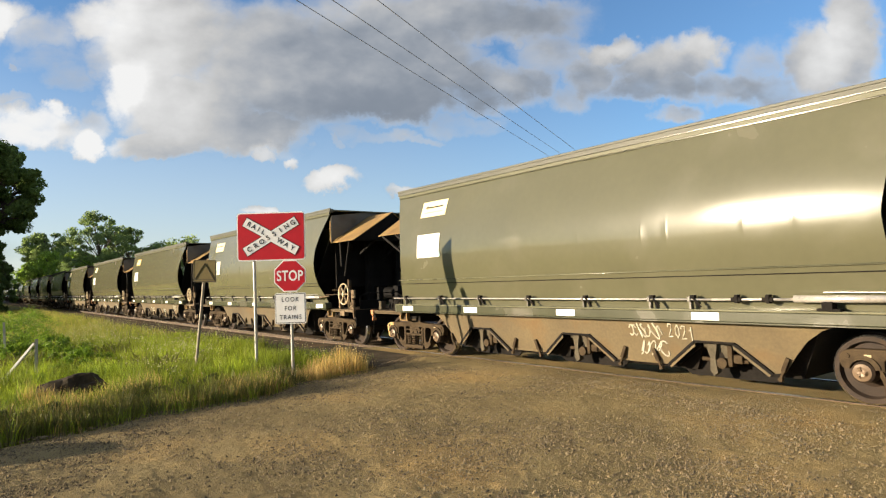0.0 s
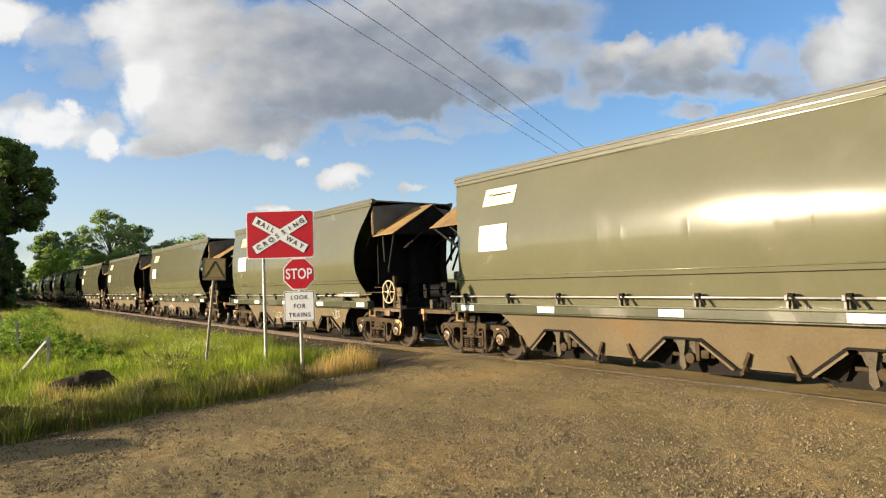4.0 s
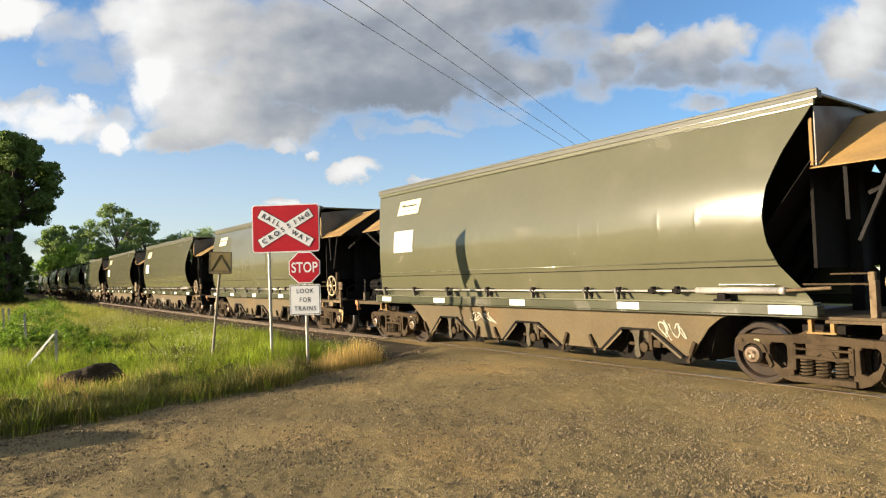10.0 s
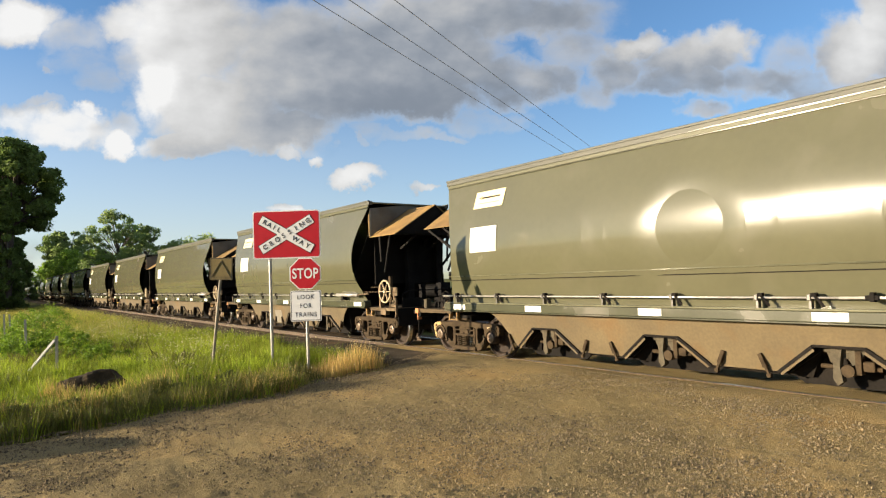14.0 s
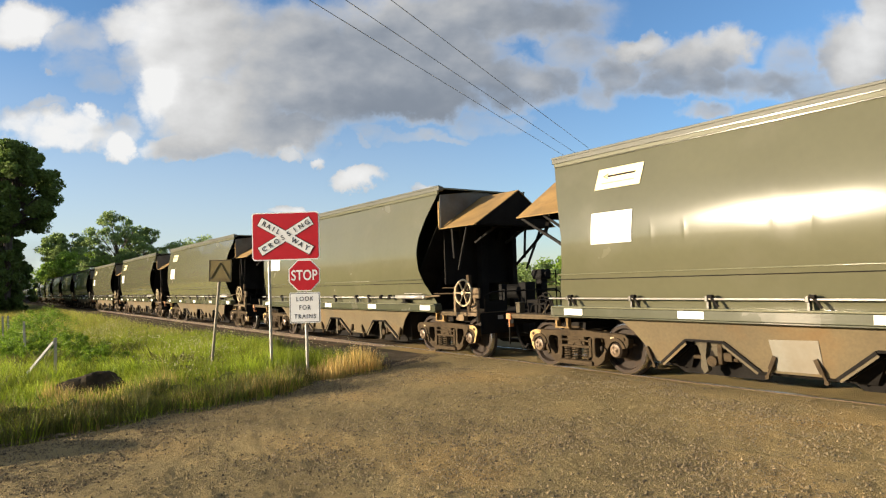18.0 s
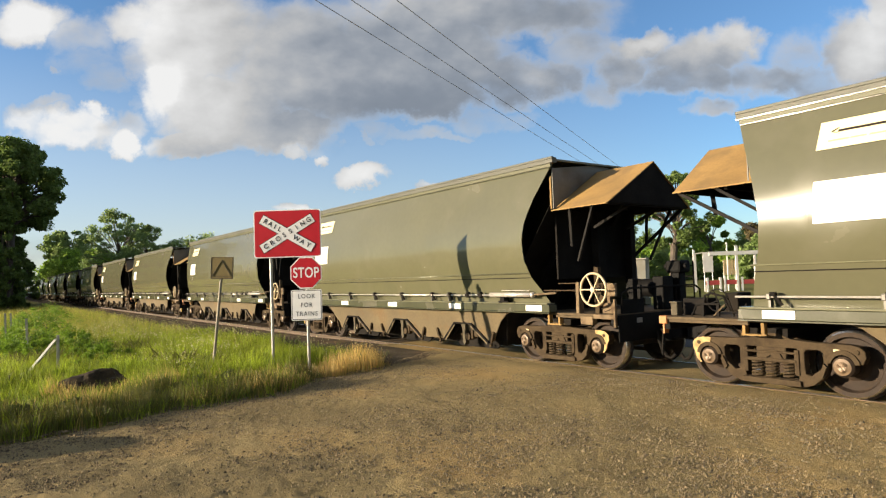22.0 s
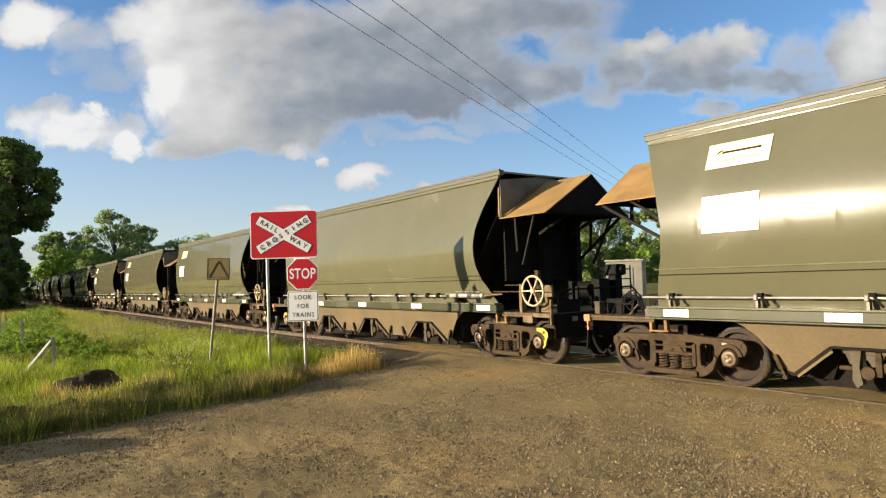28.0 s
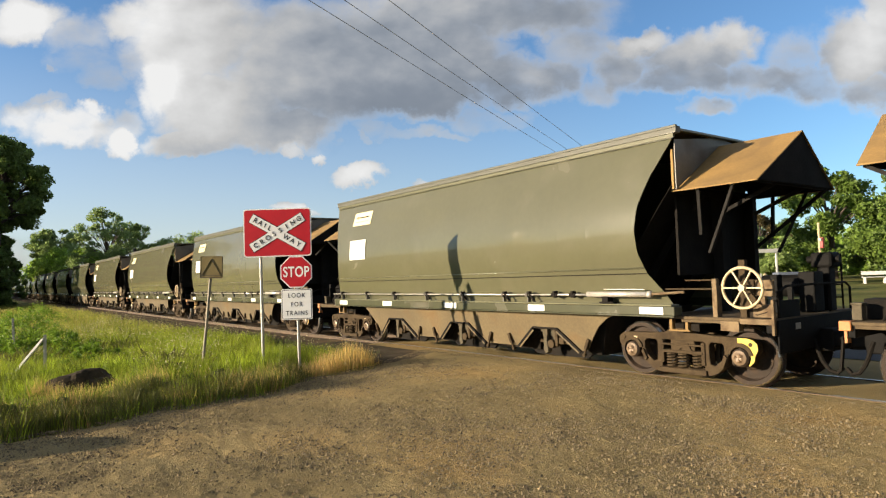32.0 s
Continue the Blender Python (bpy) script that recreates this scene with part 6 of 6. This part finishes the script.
# ---- fence, rock and litter on the verge ----
def picket(x, y, h, label, lean=0.0):
    w = thing("fence_post", label, "fence post", "posts of the old fence", at=Matrix.Translation((x, y, -0.35)) @ Matrix.Rotation(lean, 4, "X"))
    bm = B()
    box(bm, -0.02, 0.02, -0.004, 0.004, 0, h + 0.35)
    box(bm, -0.004, 0.004, -0.026, 0.026, 0, h + 0.35)
    part("stake", bm, GALV, w)
    return w


# unseen stake, added only for its thin shadow on the road
picket(-8.32, -1.80, 0.606, "unseen short stake added to cast a thin shadow")
picket(-14.2, 1.24, 0.78, "pale steel fence post in the grass")
for x, y in ((-24.76, 0.76), (-24.64, 0.90), (-28.5, 0.5), (-19.06, 1.03)):
    picket(x, y, 0.95, "thin grey fence post in the grass", 0.03)
solid("fallen_brace", bar(B(), (-14.2, 1.21, 0.70), (-14.6, 0.76, 0.04), 0.05, 0.04), WHITE_PAINT, "white painted brace leaning on the fence post", "brace")
solid("broken_board", bar(B(), (-14.42, 0.58, 0.0), (-14.3, 0.70, 0.10), 0.07, 0.03), WHITE_PAINT, "short broken white board in the grass", "board")


def boulder(x, y, z, sx, sy, sz, seed, turn_z, mat=ROCK, label="dark brown boulder half hidden in the grass"):
    bm = B()
    bmesh.ops.create_icosphere(bm, subdivisions=4, radius=1.0)
    for v in bm.verts:
        n = v.co.normalized()
        k = 1 + 0.28 * noise.noise(n * 1.3 + Vector((seed, 0, 0))) + 0.13 * noise.noise(n * 3.5 + Vector((0, seed, 0))) + 0.05 * noise.noise(n * 9)
        v.co = Vector((n.x * sx, n.y * sy, n.z * sz)) * k
    bmesh.ops.transform(bm, matrix=Matrix.Translation((x, y, z)) @ Matrix.Rotation(turn_z, 4, "Z"), verts=bm.verts)
    return solid("boulder", bm, mat, label, "rock", smooth=False)


boulder(-11.62, 1.52, -0.09, 0.60, 0.42, 0.43, 3, 0.95)
boulder(-12.3, 3.1, -0.03, 0.45, 0.3, 0.24, 8, 0.8)


def shadow_rock(x, y):
    """An unseen flat-topped rock, shaped to cast the long shadow across the gravel."""
    along, across = Vector((0.4217, 0.9067, 0)), Vector((0.9067, -0.4217, 0))
    skyline = [(-0.66, -0.05), (-0.62, 0.22), (-0.56, 0.37), (-0.46, 0.49), (-0.33, 0.60), (-0.24, 0.64), (-0.05, 0.672), (0.1, 0.675), (0.19, 0.655), (0.25, 0.62), (0.31, 0.545), (0.38, 0.505), (0.47, 0.47), (0.52, 0.38), (0.56, 0.2), (0.58, -0.05)]
    bm = B()
    rings = []
    for d, k in ((-0.34, 0.35), (-0.3, 0.72), (-0.18, 0.93), (0.0, 1.0), (0.16, 0.94), (0.27, 0.74), (0.32, 0.35)):
        rings.append([bm.verts.new(Vector((x, y, 0)) + along * (d + 0.03 * noise.noise((u * 3, h * 3, d))) + across * (u * (0.45 + 0.55 * k)) + Vector((0, 0, h * k if h > 0 else h))) for u, h in skyline])
    for p, q in zip(rings, rings[1:]):
        for i in range(len(skyline) - 1):
            bm.faces.new((p[i], p[i + 1], q[i + 1], q[i]))
    bm.faces.new(rings[0])
    bm.faces.new(rings[-1][::-1])
    bmesh.ops.recalc_face_normals(bm, faces=bm.faces)
    return solid("boulder", bm, ROCK, "unseen flat-topped rock added to cast a shadow", "rock")


shadow_rock(-8.98, -1.78)


# ---- overhead wires ----
def wire(x0, y0, x1, y1, z):
    """A sagging cable between two far supports."""
    pts = []
    for i in range(41):
        t = i / 40
        pts.append((x0 + (x1 - x0) * t, y0 + (y1 - y0) * t, z + 0.35 * (2 * t - 1) ** 2))
    solid("power_line", tube(B(), pts, 0.011, 8), WIRE, "thin grey overhead power line", "cable", "overhead power lines")


WIRE_WAY = Vector((-0.470, 0.883, 0))
for x, y in ((-18.90, 14.75), (-18.40, 15.5), (-17.72, 16.35)):
    a, b = Vector((x, y, 0)) - WIRE_WAY * 60, Vector((x, y, 0)) + WIRE_WAY * 62
    wire(a.x, a.y, b.x, b.y, 8.83)


# ---- shelter, trailer and posts beyond the road ----
def shelter():
    w = thing("open_shelter", "open white-beamed shelter beyond the sealed road", "shelter", at=Matrix.Translation((-24.0, 43.5, 0.1)) @ Matrix.Rotation(math.atan2(5.57, 4.06), 4, "Z"))
    for x, h, r in ((-3.35, 2.95, 0.06), (-0.35, 3.15, 0.09), (0.95, 2.75, 0.07), (3.3, 2.8, 0.06), (-1.0, 3.4, 0.03)):
        part("post", box(B(), x - r, x + r, -0.06, 0.06, -0.2, h, 0.008), WHITE_PAINT, w)
    part("beam", box(B(), -2.3, 3.6, -0.10, -0.02, 2.50, 2.76, 0.01), WHITE_PAINT, w, "white painted fascia beam")
    part("roof", box(B(), -2.3, 3.6, 0.0, 3.0, 2.70, 2.78, 0.01), GREY_PLATE, w)
    part("rear_post", box(B(), 3.3, 3.42, 2.8, 2.92, -0.2, 2.7), WHITE_PAINT, w)
    part("rear_post", box(B(), -2.2, -2.08, 2.8, 2.92, -0.2, 2.7), WHITE_PAINT, w)


def notice_board():
    w = thing("notice_board", "white notice panel on two legs beside the shelter", "sign", at=Matrix.Translation((-25.4, 41.6, 0.1)) @ Matrix.Rotation(0.94, 4, "Z"))
    part("panel", box(B(), -0.36, 0.36, -0.02, 0.02, 1.35, 2.7, 0.01), WHITE_PAINT, w)
    for x in (-0.3, 0.3):
        part("leg", bar(B(), (x, 0.0, -0.1), (x * 0.9, 0.02, 1.4), 0.06, 0.05), WHITE_PAINT, w)


def slat_screen():
    w = thing("slatted_screen", "tan slatted timber screen under the shelter", "screen", at=Matrix.Translation((-25.6, 44.7, 0.1)) @ Matrix.Rotation(0.94, 4, "Z"))
    for i in range(5):
        part("slat", box(B(), -0.45 + i * 0.19, -0.30 + i * 0.19, -0.02, 0.02, 1.1, 2.2), CREAM, w)
    for x in (-0.4, 0.42):
        part("leg", box(B(), x - 0.04, x + 0.04, 0.02, 0.08, -0.2, 2.1), WHITE_PAINT, w)


def barrier(k, x, y):
    w = thing("low_barrier", "red and white low barrier in front of the shelter", "barrier", "low barriers", at=Matrix.Translation((x, y, 0.1)) @ Matrix.Rotation(0.94, 4, "Z"))
    part("board", box(B(), -0.55, 0.55, -0.03, 0.03, 0.45, 0.75, 0.01), RED_PAINT, w)
    for s in (-0.45, 0.45):
        part("leg", box(B(), s - 0.07, s + 0.07, -0.05, 0.05, -0.1, 1.05 if k % 2 else 0.95, 0.01), WHITE_PAINT, w)


def box_trailer():
    w = thing("box_trailer", "small blue-grey box trailer with a red lower side", "trailer", at=Matrix.Translation((-18.35, 39.5, 0.1)) @ Matrix.Rotation(0.80, 4, "Z"))
    part("upper_box", box(B(), -0.62, 0.62, -0.5, 0.5, 0.50, 1.15, 0.05), BLUE_GREY, w)
    part("lower_side", box(B(), -0.60, 0.60, -0.52, 0.52, 0.14, 0.50, 0.02), RED_PAINT, w)
    for s in (-0.54, 0.54):
        part("wheel", rod(B(), (0.1, s - 0.05, 0.16), (0.1, s + 0.05, 0.16), 0.22, 16), BLACK_AND_SHADE, w)
    part("drawbar", bar(B(), (-0.6, 0, 0.3), (-1.2, 0, 0.3), 0.06, 0.06), BLACK_AND_SHADE, w)


def light_pole():
    w = thing("yellow_pole", "slim cream pole with a small red box", "pole", at=Matrix.Translation((-18.0, 43.4, 0.1)))
    part("pole", rod(B(), (0, 0, -0.2), (0, 0, 4.2), 0.07, 10), CREAM, w)
    part("box", box(B(), 0.06, 0.26, -0.12, 0.12, 2.6, 3.25, 0.02), RED_PAINT, w, "small red box")
    part("lamp_cover", box(B(), 0.05, 0.2, -0.22, -0.1, 3.05, 3.2, 0.02), WHITE_PAINT, w)


def arch_marker():
    w = thing("bent_marker", "pale bent marker post beside the trailer", "marker", at=Matrix.Translation((-18.95, 38.75, 0.1)))
    part("tube", tube(B(), [(0, 0, -0.2), (0.05, 0.05, 0.5), (-0.02, -0.02, 0.85), (-0.2, -0.25, 1.08)], 0.07, 8), CREAM, w)


def park_bench(x, y):
    w = thing("park_bench", "white timber park bench on the lawn", "bench", "park benches", at=Matrix.Translation((x, y, 0.22)) @ Matrix.Rotation(0.6, 4, "Z"))
    part("seat", box(B(), -0.75, 0.75, -0.2, 0.2, 0.42, 0.47, 0.01), WHITE_PAINT, w)
    part("backrest", box(B(), -0.75, 0.75, 0.2, 0.24, 0.6, 0.85, 0.01), WHITE_PAINT, w)
    for s in (-0.6, 0.6):
        part("leg", box(B(), s - 0.04, s + 0.04, -0.18, 0.22, 0.0, 0.42), WHITE_PAINT, w)


def relay_hut():
    w = thing("relay_hut", "small grey-tan equipment hut beside the sealed road", "hut", at=Matrix.Translation((-20.0, 25.9, -0.1)) @ Matrix.Rotation(0.5, 4, "Z"))
    part("body", box(B(), -0.85, 0.85, -0.6, 0.6, 0.0, 2.30, 0.02), GREY_PLATE, w)
    part("roof", box(B(), -0.92, 0.92, -0.68, 0.68, 2.302, 2.38, 0.015), CONCRETE, w)
    door = part("door", box(B(), -0.42, 0.42, -0.63, -0.602, 0.15, 2.0, 0.008), GREY_PLATE, w)
    part("handle", box(B(), 0.28, 0.34, -0.66, -0.631, 1.05, 1.2, 0.005), BLACK_AND_SHADE, door)


relay_hut()
shelter()
notice_board()
slat_screen()
for k, (x, y) in enumerate(((-24.9, 41.4), (-24.2, 42.4), (-23.5, 43.4), (-22.8, 44.4), (-22.1, 45.3))):
    barrier(k, x, y)
box_trailer()
light_pole()
arch_marker()
park_bench(-17.5, 50.5)
park_bench(-14.5, 52.0)


# ---- clouds ----
def cloud_dome():
    """A high shell of broken cloud, open round the sun."""
    bm = B()
    n, rows = 96, 22
    grid = [[bm.verts.new((2600 * math.cos(e) * math.sin(a), 2600 * math.cos(e) * math.cos(a), 2600 * math.sin(e)))
             for a in (2 * math.pi * i / n for i in range(n))] for e in (radians(0.6 + 84 * (j / (rows - 1)) ** 1.3) for j in range(rows))]
    for j in range(rows - 1):
        for i in range(n):
            f = (grid[j][i], grid[j][(i + 1) % n], grid[j + 1][(i + 1) % n], grid[j + 1][i])
            c = sum((v.co for v in f), Vector()).normalized()
            if c.angle(-SUN_WAY) > radians(32):
                bm.faces.new(f)
    bmesh.ops.delete(bm, geom=[v for v in bm.verts if not v.link_faces], context="VERTS")
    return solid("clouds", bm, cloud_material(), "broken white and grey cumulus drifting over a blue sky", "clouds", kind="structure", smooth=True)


clouds = cloud_dome()

# ---- the train ----
WAGONS = range(-7, 21)
NEAR_LAST = 7


def run(t):
    """How far the train has gone along the line at t seconds."""
    u = t - 18.5
    ease = 0.5 * (u - 1.2 + math.sqrt((u - 1.2) ** 2 + 4.0))
    return -14.210 + 4.24963 * u + 0.007832 * u * u - 0.0000841 * u ** 3 + 0.00000257 * u ** 4 - 0.0267 * ease


BUNCHED = (0.0, 0.03, 0.13, 0.23, 0.32, 0.40)


def station(t, n):
    """Where wagon n stands along the line; the couplings further back are bunched a little."""
    return run(t) - n * 2 * HALF_PITCH + BUNCHED[min(max(n, 0), 5)]


def wagon_pose(s):
    """A wagon stands with its two bogies on the line."""
    x0, y0, _ = line_at(s - BOGIE_X)
    x1, y1, _ = line_at(s + BOGIE_X)
    return Matrix.Translation(((x0 + x1) / 2, (y0 + y1) / 2, 0)) @ Matrix.Rotation(math.atan2(y1 - y0, x1 - x0), 4, "Z")


wagons, wheelsets = [], []


def build_train():
    masters = [wagon_master(True, k) for k in (1, 2, 3)]
    dented = wagon_master(True, 5, (0.62, 2.42, 0.75))
    tagged(dented, "olive green bogie grain hopper wagon with a dented side")
    short = wagon_master(True, 6, None, 5.95)
    tagged(short, "olive green bogie grain hopper wagon with short tan end canopies")
    far = wagon_master(False, 4)
    used = set()
    for n in WAGONS:
        master = dented if n == -2 else short if n == -4 else masters[n % 3] if n <= NEAR_LAST else far
        if master in used:
            w = copy_thing(master, Matrix.Identity(4))
        else:
            w = master
            used.add(master)
        wagons.append((n, w))
    for n, w in wagons:
        full = n <= NEAR_LAST
        for x in (-BOGIE_X, BOGIE_X):
            plate = 0
            if full:
                plate = {(-7, 1): 1, (-6, 1): 0, (-6, -1): 1, (-5, 1): 0, (-5, -1): 0, (-4, 1): 1, (-4, -1): 1, (-3, 1): 0, (-3, -1): 0, (-2, 1): 1, (-1, -1): 1, (0, 1): 1, (0, -1): 1, (1, 1): 1, (1, -1): 2, (2, 1): 0, (2, -1): 0, (3, 1): 2, (3, -1): 2, (4, 1): 2}.get((n, 1 if x > 0 else -1), 1 if (n * 7 + (x > 0) * 3) % 4 else 0)
            for ws in add_bogie(w, x, full, plate):
                if full:
                    wheelsets.append((n, ws, ws.matrix_basis.copy()))


build_train()


# ---- paint marks on single wagons ----
def skirt_y(z):
    return -1.272 + (1.17 - z) * 0.20 - 0.004


def scrawl(parent, x0, x1, z0, z1, seed, strokes):
    """Loops of pale spray paint on the hopper skirt."""
    rng = np.random.default_rng(seed)
    bm = B()
    for k in range(strokes):
        c = x0 + (x1 - x0) * (k + 0.5) / strokes
        zc, rz, rx = (z0 + z1) / 2, (z1 - z0) * rng.uniform(0.3, 0.5), (x1 - x0) / strokes * rng.uniform(0.45, 0.8)
        a0, wob = rng.uniform(0, 6.28), rng.uniform(1.0, 2.4)
        pts = []
        for i in range(12):
            t = i / 11
            x, z = c + rx * math.sin(a0 + wob * 3.3 * t), zc + rz * math.cos(a0 * 1.7 + 5.2 * t)
            pts.append((x, skirt_y(z), z))
        tube(bm, pts, 0.011, 4)
    part("paint_scrawl", bm, CHALK, parent, "pale sprayed paint scrawl", at=Matrix.Translation((0, 0, -0.21)))


GLYPHS = {"2": [(0.0, 0.75), (0.2, 1.0), (0.6, 0.95), (0.6, 0.6), (0.3, 0.3), (0.0, 0.0), (0.75, 0.05)],
          "0": [(0.35, 1.0), (0.05, 0.75), (0.05, 0.3), (0.3, 0.0), (0.6, 0.25), (0.6, 0.75), (0.35, 1.0)],
          "1": [(0.1, 0.7), (0.4, 1.0), (0.38, 0.0)]}


def sprayed(parent, text, x, z, width, height):
    """Figures sprayed by hand on the hopper skirt."""
    for i, ch in enumerate(text):
        pts = [(x + (i + 0.9 * u) * width + 0.012 * (i % 2), z + v * height - 0.012 * i) for u, v in GLYPHS[ch]]
        part("sprayed_figure", tube(B(), [(a, skirt_y(b), b) for a, b in pts], 0.010, 5), CHALK, parent, "pale sprayed paint figure", at=Matrix.Translation((0, 0, -0.21)))


def teal_arc(parent):
    bm = B()
    for k, (r0, r1) in enumerate(((0.17, 0.235),)):
        pts = 14
        vs = []
        for i in range(pts + 1):
            a = math.pi * i / pts
            vs.append([(-3.66 + r * math.cos(a), 2.345 + r * math.sin(a)) for r in (r0, r1)])
        for p_, q_ in zip(vs, vs[1:]):
            bm.faces.new([bm.verts.new((x, side_w(z) - 0.0165, z)) for x, z in (p_[0], p_[1], q_[1], q_[0]) ])
    part("emblem", bm, TEAL, parent, "pale teal arc emblem", at=Matrix.Translation((0.08, 0, -0.21)))


def bordered():
    bm = B()
    for a, b, c, d in ((-4.13, -3.27, 3.20, 3.235), (-4.09, -3.23, 3.495, 3.53), (-4.125, -4.085, 3.235, 3.495), (-3.30, -3.26, 3.235, 3.495)):
        skewed_plate(bm, a, b, c, d, 0.045 * (d - c) / 0.33, 0.0155, 2)
    return bm


for n, w in wagons:
    if n == -6:
        scrawl(w, 1.04, 1.60, 0.88, 1.13, 3, 8)
        scrawl(w, 1.16, 1.64, 0.64, 0.86, 4, 5)
        sprayed(w, "2021", 1.70, 0.93, 0.105, 0.19)
    if n == -4:
        scrawl(w, -1.48, -0.9, 0.70, 0.95, 5, 4)
        scrawl(w, 2.78, 3.22, 0.82, 1.12, 6, 5)
    if n == -4:
        scrawl(w, 0.88, 1.36, 0.70, 0.92, 9, 4)
    if n == -3:
        scrawl(w, -1.7, -0.95, 0.82, 1.04, 7, 5)
        scrawl(w, 2.8, 3.2, 0.74, 1.05, 8, 5)
    if n == -1:
        bm = slab(B(), [(-1.55, 0.95), (-0.95, 0.97), (-0.93, 0.56), (-1.5, 0.55)], -1.279, -1.274)
        for v in bm.verts:
            v.co.y += (1.17 - v.co.z) * 0.20
        part("painted_patch", bm, GREY_PLATE, w, "grey-green painted-over patch", at=Matrix.Translation((0, 0, -0.21)))
    if n == -4:
        part("board_border", bordered(), YELLOW, w, "yellow border of the arrow board", at=Matrix.Translation((0, 0, -0.21)))
    if n in (-6, -5):
        teal_arc(w)


def motions():
    walk(clouds, [(0, pose(0, 0, 0, 0, 0, 0.8)), (13, pose(0, 0, 0, 0, 0, 0.0)), (25, pose(0, 0, 0, 0, 0, -0.65)), (32, pose(0, 0, 0, 0, 0, -1.1))])
    for n, w in wagons:
        walk(w, [(t, wagon_pose(station(t, n))) for t in range(0, 33)])
    steps = [i * 4 / FPS for i in range(241)]
    for n, ws, rest in wheelsets:
        walk(ws, [(t, rest @ Matrix.Rotation(run(t) / RADIUS, 4, "Y")) for t in steps])


motions()
